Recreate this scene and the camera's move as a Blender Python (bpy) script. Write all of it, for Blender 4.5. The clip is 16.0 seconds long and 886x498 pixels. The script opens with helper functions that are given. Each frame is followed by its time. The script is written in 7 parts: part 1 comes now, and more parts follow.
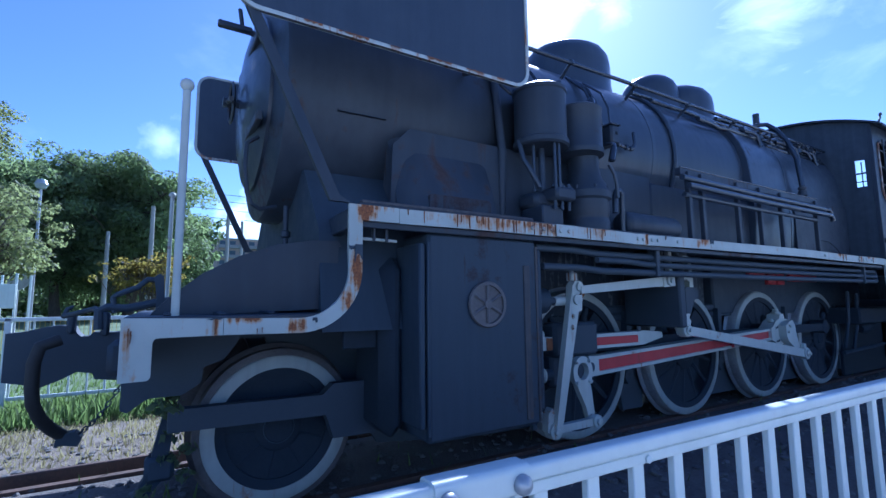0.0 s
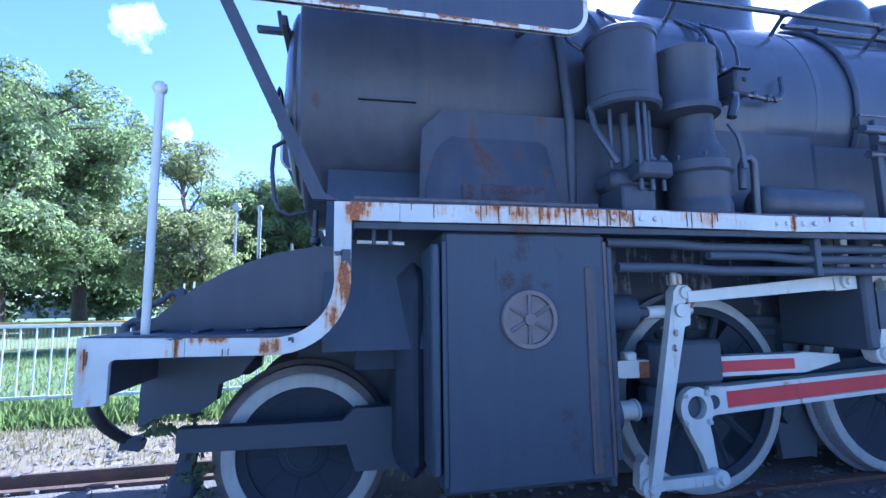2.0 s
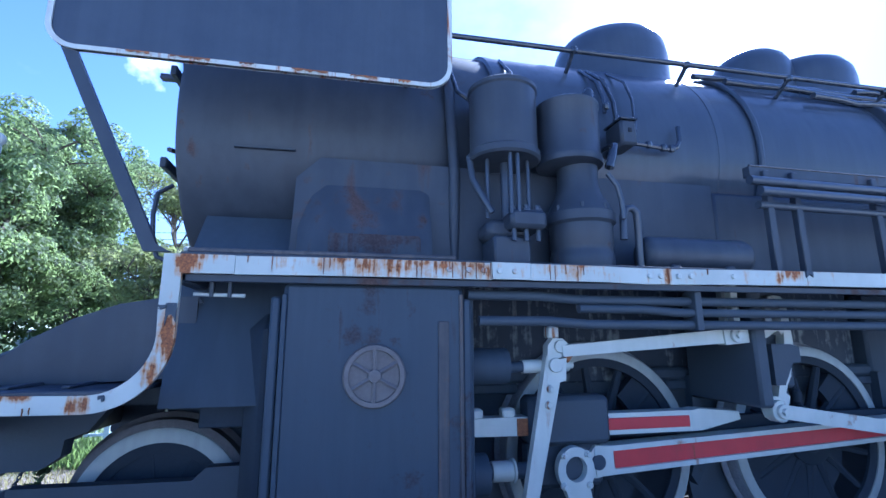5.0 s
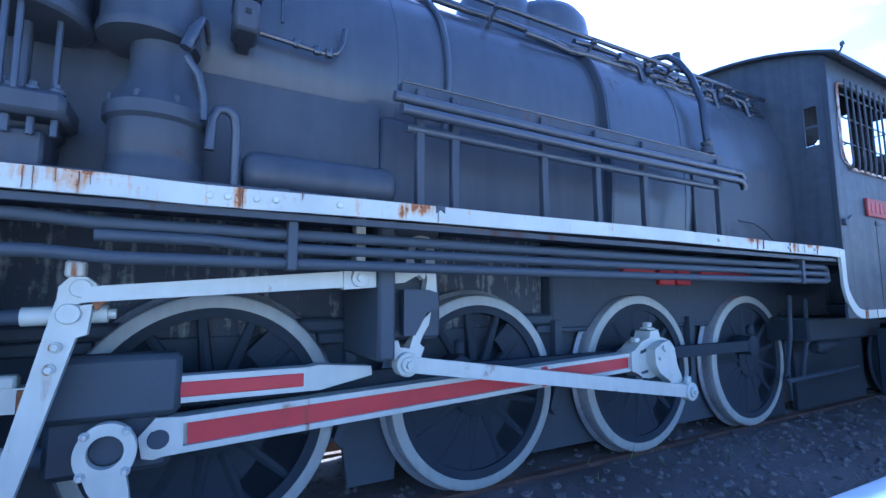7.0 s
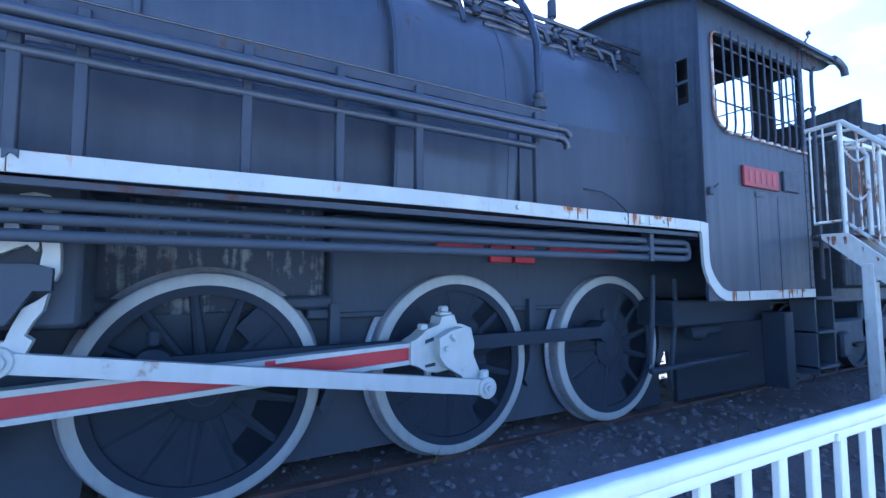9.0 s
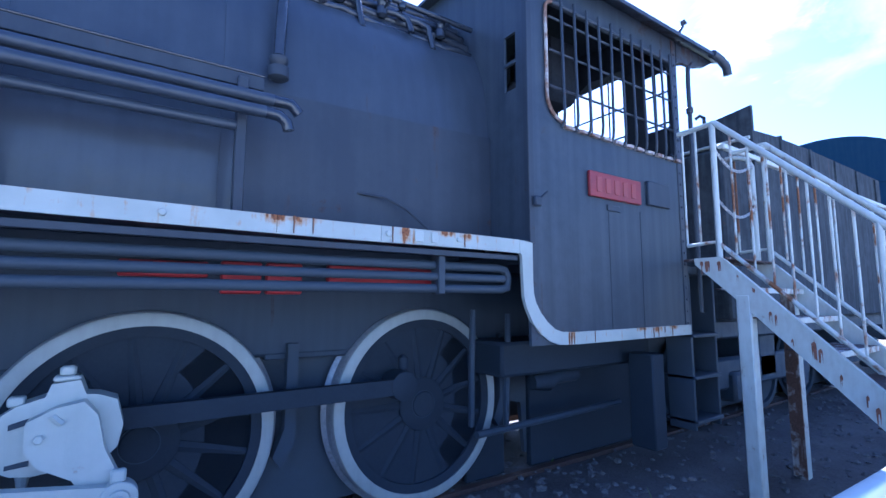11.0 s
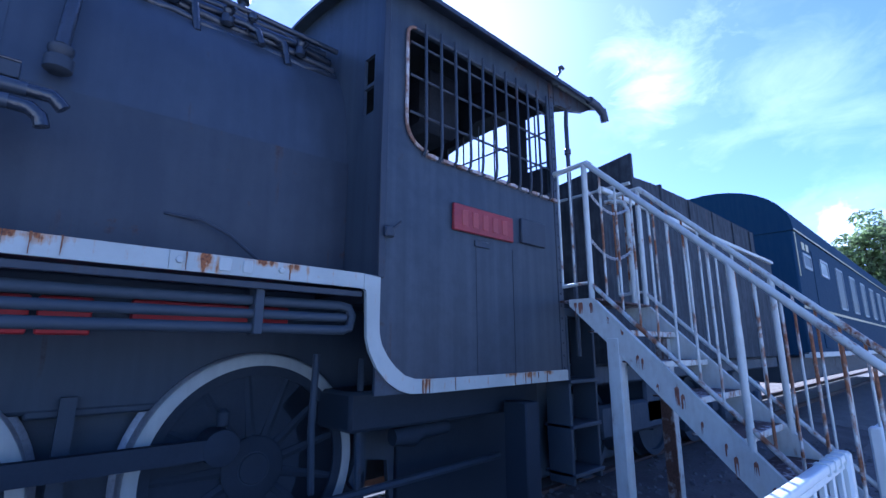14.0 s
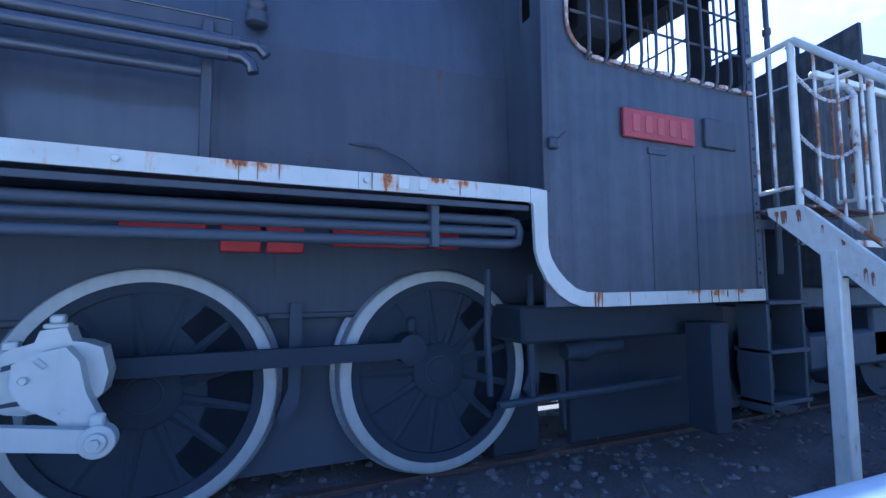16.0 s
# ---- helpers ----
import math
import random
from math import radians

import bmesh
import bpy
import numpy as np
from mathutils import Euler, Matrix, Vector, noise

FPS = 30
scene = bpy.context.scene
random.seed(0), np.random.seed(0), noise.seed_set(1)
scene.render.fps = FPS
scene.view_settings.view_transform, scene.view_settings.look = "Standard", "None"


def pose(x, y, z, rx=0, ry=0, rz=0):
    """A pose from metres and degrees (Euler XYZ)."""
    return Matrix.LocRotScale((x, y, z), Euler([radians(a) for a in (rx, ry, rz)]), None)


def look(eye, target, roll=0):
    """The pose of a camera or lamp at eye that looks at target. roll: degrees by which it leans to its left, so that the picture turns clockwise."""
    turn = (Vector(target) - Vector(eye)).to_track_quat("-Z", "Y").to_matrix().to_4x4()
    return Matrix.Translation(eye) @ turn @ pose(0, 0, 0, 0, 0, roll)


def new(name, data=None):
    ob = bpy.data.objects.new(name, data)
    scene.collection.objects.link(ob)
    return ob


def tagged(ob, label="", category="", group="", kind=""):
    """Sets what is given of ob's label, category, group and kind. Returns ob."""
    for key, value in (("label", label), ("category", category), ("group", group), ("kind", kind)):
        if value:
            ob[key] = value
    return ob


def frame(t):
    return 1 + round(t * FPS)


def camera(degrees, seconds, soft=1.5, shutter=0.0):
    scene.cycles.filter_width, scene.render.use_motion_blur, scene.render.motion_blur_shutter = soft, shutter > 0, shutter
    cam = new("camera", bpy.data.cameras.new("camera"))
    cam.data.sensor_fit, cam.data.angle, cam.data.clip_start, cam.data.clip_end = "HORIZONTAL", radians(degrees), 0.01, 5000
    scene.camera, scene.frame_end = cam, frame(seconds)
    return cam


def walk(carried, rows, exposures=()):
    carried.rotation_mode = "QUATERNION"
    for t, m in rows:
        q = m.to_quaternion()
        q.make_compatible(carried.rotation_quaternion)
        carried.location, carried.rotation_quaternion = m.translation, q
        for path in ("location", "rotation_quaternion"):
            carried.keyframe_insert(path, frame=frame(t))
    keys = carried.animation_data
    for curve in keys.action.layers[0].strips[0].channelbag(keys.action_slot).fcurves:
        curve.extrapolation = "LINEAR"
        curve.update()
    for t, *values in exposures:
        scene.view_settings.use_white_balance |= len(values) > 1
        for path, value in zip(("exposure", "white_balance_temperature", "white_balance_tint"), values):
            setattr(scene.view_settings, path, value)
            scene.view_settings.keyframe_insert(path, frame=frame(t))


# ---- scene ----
cam = camera(87.1, 16.0)
METRES, EYE, TILT, LEAN, TURN = 7.385, 1.145, 0.0, 0.0, -31.4
START_X, START_Y = -2.972, -3.393
LEVEL = -0.35
ROWS = [
    (0.0, 0.0, 0.0, 0.0, 0.1, 6.34, 0.88),
    (0.5, 0.0314, 0.0203, 0.0081, 6.91, 5.86, 0.94),
    (1.0, 0.0464, 0.0355, 0.0067, 11.18, 3.97, 1.0),
    (1.5, 0.0637, 0.0742, 0.0058, 14.84, 3.07, 1.09),
    (2.0, 0.0772, 0.0796, 0.0067, 19.24, 6.74, 1.08),
    (2.5, 0.097, 0.0673, 0.021, 23.27, 13.64, 0.92),
    (3.0, 0.1054, 0.0693, 0.0371, 26.79, 20.09, 0.75),
    (3.2, 0.104, 0.0715, 0.034, 28.0, 22.8, 0.75),
    (5.3, 0.1785, 0.1283, 0.0093, 16.4865, 9.6654, 0.6577),
    (5.5, 0.1874, 0.1441, 0.0048, 14.44, 9.18, 0.81),
    (6.0, 0.2331, 0.1761, 0.0062, 11.87, 7.45, 0.84),
    (6.5, 0.2732, 0.1915, 0.0063, 6.92, 6.87, 0.64),
    (7.0, 0.3139, 0.2287, 0.0051, 2.74, 6.06, 0.49),
    (7.5, 0.3576, 0.2436, 0.0043, 2.49, 5.18, 0.46),
    (8.0, 0.3922, 0.2568, 0.0006, 1.2, 4.31, 0.39),
    (8.5, 0.4533, 0.2925, 0.0009, 1.62, 3.71, 0.44),
    (9.0, 0.5006, 0.3126, 0.0008, 1.57, 3.92, 0.48),
    (9.5, 0.5488, 0.3574, -0.0043, 1.69, 4.09, 0.59),
    (10.0, 0.6005, 0.3851, -0.0041, 1.84, 4.38, 0.58),
    (10.2, 0.6162, 0.3963, 0.0005, 0.9696, 3.9003, 0.3796),
    (12.3, 0.7248, 0.4795, 0.0181, -7.0781, 11.7674, 0.5558),
    (12.5, 0.7248, 0.4811, 0.018, -7.84, 12.02, 0.56),
    (13.0, 0.7348, 0.468, 0.0155, -9.24, 12.07, 0.47),
    (13.5, 0.7452, 0.4635, 0.0115, -10.6, 11.87, 0.36),
    (14.0, 0.7425, 0.471, 0.0112, -10.9, 11.65, 0.24),
    (14.5, 0.7397, 0.4739, 0.0115, -9.68, 11.32, 0.25),
    (15.0, 0.7408, 0.4746, 0.0093, -5.23, 10.15, 0.41),
    (15.5, 0.7449, 0.4692, 0.0019, 1.72, 7.46, 0.64),
    (16.0, 0.7353, 0.4722, -0.0049, 8.3, 4.17, 0.64),
]
walk(cam, [(t, pose(START_X, START_Y, EYE, 0, LEVEL, 0) @ pose(0, 0, 0, TILT, LEAN, TURN) @ pose(METRES * x, METRES * y, METRES * z, 90 + pitch, roll, yaw)) for t, x, y, z, yaw, pitch, roll in ROWS],
     [(0.0, 0.86, 4580, 13.5), (0.7, 1.12, 4580, 13.5), (1.5, 1.66, 4620, 14.5), (2.0, 2.10, 4700, 16.0), (3.0, 1.84, 4700, 16.0), (5.5, 1.90, 4750, 11.5), (7.0, 2.30, 4800, 10.5), (10.0, 2.30, 4800, 11.5),
      (12.3, 1.46, 4620, 21.0), (14.5, 1.26, 4570, 21.0), (15.5, 1.32, 4560, 18.0), (16.0, 1.92, 4750, 15.0)])

# ---- world, sun, exposure ----
SUN_AZ, SUN_EL = 45.0, 39.0            # clockwise from +y, above the horizon
# directions, sizes, thickness; the last ones are broad thin veils
CLOUDS = (((-0.336, 0.813, 0.475), 0.066, 1.0), ((-0.295, 0.901, 0.313), 0.052, 0.8), ((0.977, 0.108, 0.190), 0.080, 1.0), ((0.000, 0.956, 0.294), 0.075, 0.34), ((0.145, 0.976, 0.150), 0.120, 0.75))
VEILS = (((0.810, 0.295, 0.508), 0.20, 0.50), ((0.905, 0.110, 0.400), 0.26, 0.20), ((0.593, 0.604, 0.533), 0.16, 0.70), ((0.684, 0.517, 0.520), 0.07, 0.55), ((0.829, 0.340, 0.444), 0.12, 0.28))
world = bpy.data.worlds.new("sky")
scene.world = world
world.use_nodes = True
wn, wl = world.node_tree.nodes, world.node_tree.links
wn.clear()
w_out = wn.new("ShaderNodeOutputWorld")
w_bg = wn.new("ShaderNodeBackground")
w_bg.inputs["Strength"].default_value = 0.094
sky = wn.new("ShaderNodeTexSky")
sky.sky_type = "NISHITA"
sky.sun_disc = False
sky.sun_elevation = radians(SUN_EL)
sky.sun_rotation = radians(SUN_AZ)
sky.air_density, sky.dust_density, sky.ozone_density = 1.0, 0.35, 3.6
w_tc = wn.new("ShaderNodeTexCoord")
w_map = wn.new("ShaderNodeMapping")
w_map.inputs["Scale"].default_value = (1.0, 1.0, 1.8)
w_map.inputs["Location"].default_value = (0.35, 0.2, 0.1)
w_noise = wn.new("ShaderNodeTexNoise")
w_noise.inputs["Scale"].default_value = 2.6
w_noise.inputs["Detail"].default_value = 7.0
w_noise.inputs["Roughness"].default_value = 0.58
w_ramp = wn.new("ShaderNodeValToRGB")
w_ramp.color_ramp.elements[0].position = 0.52
w_ramp.color_ramp.elements[0].color = (0, 0, 0, 1)
w_ramp.color_ramp.elements[1].position = 0.88
w_ramp.color_ramp.elements[1].color = (0.42, 0.42, 0.42, 1)
w_mix = wn.new("ShaderNodeMixRGB")
w_gain = wn.new("ShaderNodeHueSaturation")
w_gain.inputs["Saturation"].default_value = 0.25
w_gain.inputs["Value"].default_value = 1.5
wl.new(w_tc.outputs["Generated"], w_map.inputs["Vector"])
wl.new(w_map.outputs["Vector"], w_noise.inputs["Vector"])
wl.new(w_noise.outputs["Fac"], w_ramp.inputs["Fac"])
w_deep = wn.new("ShaderNodeHueSaturation")
w_deep.inputs["Saturation"].default_value = 1.03
w_deep.inputs["Hue"].default_value = 0.513
wl.new(sky.outputs["Color"], w_deep.inputs["Color"])
wl.new(sky.outputs["Color"], w_gain.inputs["Color"])
wl.new(w_ramp.outputs["Color"], w_mix.inputs[0])
wl.new(w_deep.outputs["Color"], w_mix.inputs[1])
wl.new(w_gain.outputs["Color"], w_mix.inputs[2])
# a few small fair-weather clouds low over the trees
w_last = w_mix.outputs["Color"]
w_fluff = wn.new("ShaderNodeTexNoise")
w_fluff.inputs["Scale"].default_value = 26.0
w_fluff.inputs["Detail"].default_value = 6.0
wl.new(w_tc.outputs["Generated"], w_fluff.inputs["Vector"])
w_white = wn.new("ShaderNodeHueSaturation")
w_white.inputs["Saturation"].default_value = 0.12
w_white.inputs["Value"].default_value = 2.1
wl.new(sky.outputs["Color"], w_white.inputs["Color"])
w_thin = wn.new("ShaderNodeTexNoise")
w_thin.inputs["Scale"].default_value = 7.5
w_thin.inputs["Detail"].default_value = 9.0
w_thin.inputs["Roughness"].default_value = 0.62
w_thin.inputs["Distortion"].default_value = 0.6
wl.new(w_map.outputs["Vector"], w_thin.inputs["Vector"])
for (way, size, thick), grain, near_hi in [(c, w_fluff, 1.22) for c in CLOUDS] + [(c, w_thin, 1.32) for c in VEILS]:
    w_d = wn.new("ShaderNodeVectorMath")
    w_d.operation = "DISTANCE"
    w_d.inputs[1].default_value = way
    wl.new(w_tc.outputs["Generated"], w_d.inputs[0])
    w_f = wn.new("ShaderNodeMapRange")
    w_f.inputs["From Min"].default_value, w_f.inputs["From Max"].default_value = 0.0, size
    w_f.inputs["To Min"].default_value, w_f.inputs["To Max"].default_value = 0.62, 0.0
    wl.new(w_d.outputs["Value"], w_f.inputs["Value"])
    w_a = wn.new("ShaderNodeMath")
    w_a.operation = "ADD"
    wl.new(w_f.outputs[0], w_a.inputs[0])
    wl.new(grain.outputs["Fac"], w_a.inputs[1])
    w_r = wn.new("ShaderNodeMapRange")
    w_r.inputs["From Min"].default_value, w_r.inputs["From Max"].default_value = 0.78, near_hi
    w_r.inputs["To Max"].default_value = thick
    wl.new(w_a.outputs[0], w_r.inputs["Value"])
    w_m = wn.new("ShaderNodeMixRGB")
    wl.new(w_r.outputs[0], w_m.inputs[0])
    wl.new(w_last, w_m.inputs[1])
    wl.new(w_white.outputs["Color"], w_m.inputs[2])
    w_last = w_m.outputs[0]
wl.new(w_last, w_bg.inputs["Color"])
wl.new(w_bg.outputs["Background"], w_out.inputs["Surface"])

sun_dir = Vector((math.sin(radians(SUN_AZ)) * math.cos(radians(SUN_EL)),
                  math.cos(radians(SUN_AZ)) * math.cos(radians(SUN_EL)), math.sin(radians(SUN_EL))))
sun = new("sun", bpy.data.lights.new("sun", "SUN"))
sun.data.energy = 5.0
sun.data.angle = radians(0.53)
sun.data.color = (1.0, 0.95, 0.88)
sun.matrix_world = look(sun_dir * 60, (0, 0, 0))


# ---- materials ----
def nodes_of(name, rough=0.5, metal=0.0):
    m = bpy.data.materials.new(name)
    m.use_nodes = True
    n, l = m.node_tree.nodes, m.node_tree.links
    b = n["Principled BSDF"]
    b.inputs["Roughness"].default_value = rough
    b.inputs["Metallic"].default_value = metal
    return m, n, l, b


def coords(n, l, scale=(1, 1, 1), random_shift=True):
    """Object coordinates, shifted by the object's random number so that repeats differ."""
    tc = n.new("ShaderNodeTexCoord")
    mp = n.new("ShaderNodeMapping")
    mp.inputs["Scale"].default_value = scale
    l.new(tc.outputs["Object"], mp.inputs["Vector"])
    if random_shift:
        info = n.new("ShaderNodeObjectInfo")
        mul = n.new("ShaderNodeMath")
        mul.operation = "MULTIPLY"
        mul.inputs[1].default_value = 37.0
        l.new(info.outputs["Random"], mul.inputs[0])
        l.new(mul.outputs[0], mp.inputs["Location"])
    return mp.outputs["Vector"]


def noise_node(n, l, vec, scale, detail=5.0, rough=0.6):
    t = n.new("ShaderNodeTexNoise")
    t.inputs["Scale"].default_value = scale
    t.inputs["Detail"].default_value = detail
    t.inputs["Roughness"].default_value = rough
    l.new(vec, t.inputs["Vector"])
    return t.outputs["Fac"]


def ramp(n, l, fac, lo, hi, a=(0, 0, 0), b=(1, 1, 1)):
    r = n.new("ShaderNodeValToRGB")
    r.color_ramp.elements[0].position, r.color_ramp.elements[1].position = lo, hi
    r.color_ramp.elements[0].color, r.color_ramp.elements[1].color = (*a, 1), (*b, 1)
    l.new(fac, r.inputs["Fac"])
    return r.outputs["Color"]


def mix(n, l, fac, a, b, kind="MIX"):
    x = n.new("ShaderNodeMixRGB")
    x.blend_type = kind
    for i, v in enumerate((fac, a, b)):
        if isinstance(v, (int, float)):
            x.inputs[i].default_value = v
        elif isinstance(v, tuple):
            x.inputs[i].default_value = (*v, 1)
        else:
            l.new(v, x.inputs[i])
    return x.outputs[0]


def bump(n, l, b, height, strength, distance=0.01):
    k = n.new("ShaderNodeBump")
    k.inputs["Strength"].default_value = strength
    k.inputs["Distance"].default_value = distance
    l.new(height, k.inputs["Height"])
    l.new(k.outputs["Normal"], b.inputs["Normal"])


def surface(name, dark, light, coarse=2.0, fine=40.0, rough=(0.4, 0.6), metal=0.0, relief=0.2, distance=0.004, stretch=(1, 1, 1)):
    """A surface that varies at two scales between two colours."""
    m, n, l, b = nodes_of(name, rough[0], metal)
    v = coords(n, l, stretch)
    big = noise_node(n, l, v, coarse, 6.0)
    small = noise_node(n, l, v, fine, 4.0)
    both = mix(n, l, 0.4, big, small)
    l.new(mix(n, l, ramp(n, l, both, 0.36, 0.64), dark, light), b.inputs["Base Color"])
    l.new(ramp(n, l, both, 0.3, 0.7, (rough[0],) * 3, (rough[1],) * 3), b.inputs["Roughness"])
    bump(n, l, b, small, relief, distance)
    return m


def weathered(name, paint, dirt, rust, rust_at=0.62, streak=0.55, spot_at=None, rough=(0.35, 0.6), stretch=(9, 9, 0.8), dirt_amount=0.6, shine=0.5, grime_at=(0.42, 0.66)):
    """Old paint: faded and dusty patches, streaks that ran down, rust in spots and runs."""
    m, n, l, b = nodes_of(name)
    v = coords(n, l, (1, 1, 1), False)
    vs = coords(n, l, stretch, False)
    big = noise_node(n, l, v, 1.3, 6.0)
    mid = noise_node(n, l, v, 9.0, 6.0, 0.65)
    fine = noise_node(n, l, v, 90.0, 3.0)
    runs = noise_node(n, l, vs, 2.4, 4.0, 0.5)
    grime = ramp(n, l, mix(n, l, 0.5, mid, runs), *grime_at)
    col = mix(n, l, mix(n, l, 1.0, grime, (dirt_amount,) * 3, "MULTIPLY"), paint, dirt)
    spot_at = spot_at or rust_at
    spots = ramp(n, l, mix(n, l, 0.45, big, mid), spot_at - 0.06, spot_at)
    trails = ramp(n, l, mix(n, l, streak, big, runs), rust_at - 0.045, rust_at + 0.02)
    rusty = mix(n, l, 1.0, spots, trails, "LIGHTEN")
    shade = mix(n, l, ramp(n, l, fine, 0.3, 0.7), rust, tuple(c * 0.45 for c in rust))
    l.new(mix(n, l, rusty, col, shade), b.inputs["Base Color"])
    r = mix(n, l, rusty, ramp(n, l, mid, 0.3, 0.7, (rough[0],) * 3, (rough[1],) * 3), (0.85, 0.85, 0.85))
    l.new(r, b.inputs["Roughness"])
    b.inputs["Specular IOR Level"].default_value = shine
    bump(n, l, b, mix(n, l, 0.5, mid, fine), 0.18, 0.004)
    return m


RUST = (0.33, 0.125, 0.04)


def rusted_strip(name, centres):
    """White enamel that rusts round certain places: dark scabs, tan stains about them and runs below."""
    m, n, l, b = nodes_of(name)
    v = coords(n, l, (1, 1, 1), False)
    vs = coords(n, l, (34, 34, 3.0), False)
    mid = noise_node(n, l, v, 26.0, 6.0, 0.62)
    fine = noise_node(n, l, v, 130.0, 4.0)
    runs = noise_node(n, l, vs, 1.6, 3.0, 0.5)
    dull = noise_node(n, l, v, 3.0, 5.0)
    near = None
    for x, z, rx, rz, strength in centres:
        mp = n.new("ShaderNodeMapping")
        mp.inputs["Location"].default_value = (-x / rx, 0, -z / rz)
        mp.inputs["Scale"].default_value = (1 / rx, 0.0, 1 / rz)
        l.new(v, mp.inputs["Vector"])
        ln = n.new("ShaderNodeVectorMath")
        ln.operation = "LENGTH"
        l.new(mp.outputs["Vector"], ln.inputs[0])
        f = n.new("ShaderNodeMapRange")
        f.inputs["From Min"].default_value, f.inputs["From Max"].default_value = 0.25, 1.0
        f.inputs["To Min"].default_value, f.inputs["To Max"].default_value = strength, 0.0
        l.new(ln.outputs["Value"], f.inputs["Value"])
        if near is None:
            near = f.outputs[0]
        else:
            mx = n.new("ShaderNodeMath")
            mx.operation = "MAXIMUM"
            l.new(near, mx.inputs[0])
            l.new(f.outputs[0], mx.inputs[1])
            near = mx.outputs[0]
    grain = mix(n, l, 0.55, mid, runs)
    add = n.new("ShaderNodeMath")
    add.operation = "MULTIPLY_ADD"
    add.inputs[1].default_value = 0.30
    l.new(near, add.inputs[0])
    l.new(grain, add.inputs[2])
    stain = ramp(n, l, add.outputs[0], 0.57, 0.73)
    scab = ramp(n, l, add.outputs[0], 0.705, 0.75)
    base = mix(n, l, ramp(n, l, dull, 0.4, 0.65), (0.425, 0.455, 0.42), (0.36, 0.385, 0.352))
    col = mix(n, l, stain, base, (0.40, 0.235, 0.115))
    rust = mix(n, l, ramp(n, l, fine, 0.35, 0.65), (0.32, 0.12, 0.036), (0.12, 0.045, 0.022))
    l.new(mix(n, l, scab, col, rust), b.inputs["Base Color"])
    l.new(mix(n, l, stain, (0.42, 0.42, 0.42), (0.85, 0.85, 0.85)), b.inputs["Roughness"])
    bump(n, l, b, mix(n, l, 0.5, fine, scab), 0.25, 0.004)
    return m


M_STRIP = rusted_strip("white_strip_enamel_rusting_in_places", (
    (-2.13, 1.59, 0.07, 0.10, 1.0), (-2.05, 1.62, 0.09, 0.05, 0.6), (-2.17, 1.30, 0.05, 0.18, 1.0), (-2.21, 1.16, 0.06, 0.10, 0.75), (-2.45, 1.05, 0.055, 0.07, 1.0), (-2.66, 1.088, 0.12, 0.03, 0.85),
    (-3.06, 1.0, 0.02, 0.14, 0.6), (-2.77, 1.06, 0.02, 0.07, 0.7), (-1.52, 1.625, 0.14, 0.045, 0.75), (-1.30, 1.60, 0.62, 0.075, 0.62), (-0.50, 1.60, 0.20, 0.06, 0.55), (-1.20, 1.62, 0.18, 0.06, 0.8), (-0.97, 1.61, 0.14, 0.09, 0.85), (-0.88, 1.58, 0.03, 0.08, 0.9), (-0.45, 1.625, 0.16, 0.03, 0.75),
    (0.045, 1.59, 0.03, 0.10, 0.8), (0.70, 1.59, 0.07, 0.06, 0.75), (0.79, 1.62, 0.09, 0.07, 1.0), (0.97, 1.64, 0.09, 0.025, 0.9), (3.48, 1.63, 0.16, 0.05, 0.8), (4.05, 1.605, 0.06, 0.07, 1.0), (4.30, 1.63, 0.10, 0.03, 0.8), (4.42, 1.62, 0.10, 0.04, 0.7),
    (5.20, 1.08, 0.05, 0.07, 0.9), (5.93, 1.10, 0.10, 0.03, 0.9), (6.10, 1.09, 0.10, 0.04, 0.75), (6.32, 1.10, 0.08, 0.03, 0.7)))
M_BLACK = weathered("black_engine_paint", (0.032, 0.040, 0.055), (0.055, 0.066, 0.082), (0.080, 0.054, 0.051), rust_at=0.635, streak=0.6, rough=(0.38, 0.6), stretch=(5, 5, 0.45), dirt_amount=0.6, shine=0.35)
M_BLACK_LOW = weathered("black_running_gear_paint", (0.037, 0.051, 0.071), (0.057, 0.075, 0.096), (0.058, 0.055, 0.064), rust_at=0.66, rough=(0.5, 0.75), dirt_amount=0.45, shine=0.3)
M_GLOSS = weathered("glossy_black_boiler_paint", (0.035, 0.045, 0.064), (0.059, 0.074, 0.095), (0.074, 0.058, 0.058), rust_at=0.70, rough=(0.36, 0.56), stretch=(7, 7, 0.4), dirt_amount=0.50, shine=0.35)
gloss_b = M_GLOSS.node_tree.nodes["Principled BSDF"]
gn, gl = M_GLOSS.node_tree.nodes, M_GLOSS.node_tree.links
gloss_wave = gn.new("ShaderNodeBump")
gloss_wave.inputs["Strength"].default_value, gloss_wave.inputs["Distance"].default_value = 0.5, 0.012
gl.new(noise_node(gn, gl, coords(gn, gl, (1, 1, 1), False), 7.0, 4.0, 0.55), gloss_wave.inputs["Height"])
gl.new(gloss_wave.outputs["Normal"], gloss_b.inputs["Coat Normal"])
gloss_b.inputs["Coat Weight"].default_value, gloss_b.inputs["Coat Roughness"].default_value = 0.32, 0.10      # worn varnish
M_CAB = weathered("streaked_black_cab_paint", (0.033, 0.043, 0.059), (0.070, 0.086, 0.104), (0.070, 0.050, 0.048), rust_at=0.655, streak=0.5, rough=(0.36, 0.58), stretch=(6.5, 6.5, 0.22), dirt_amount=0.7, shine=0.35)
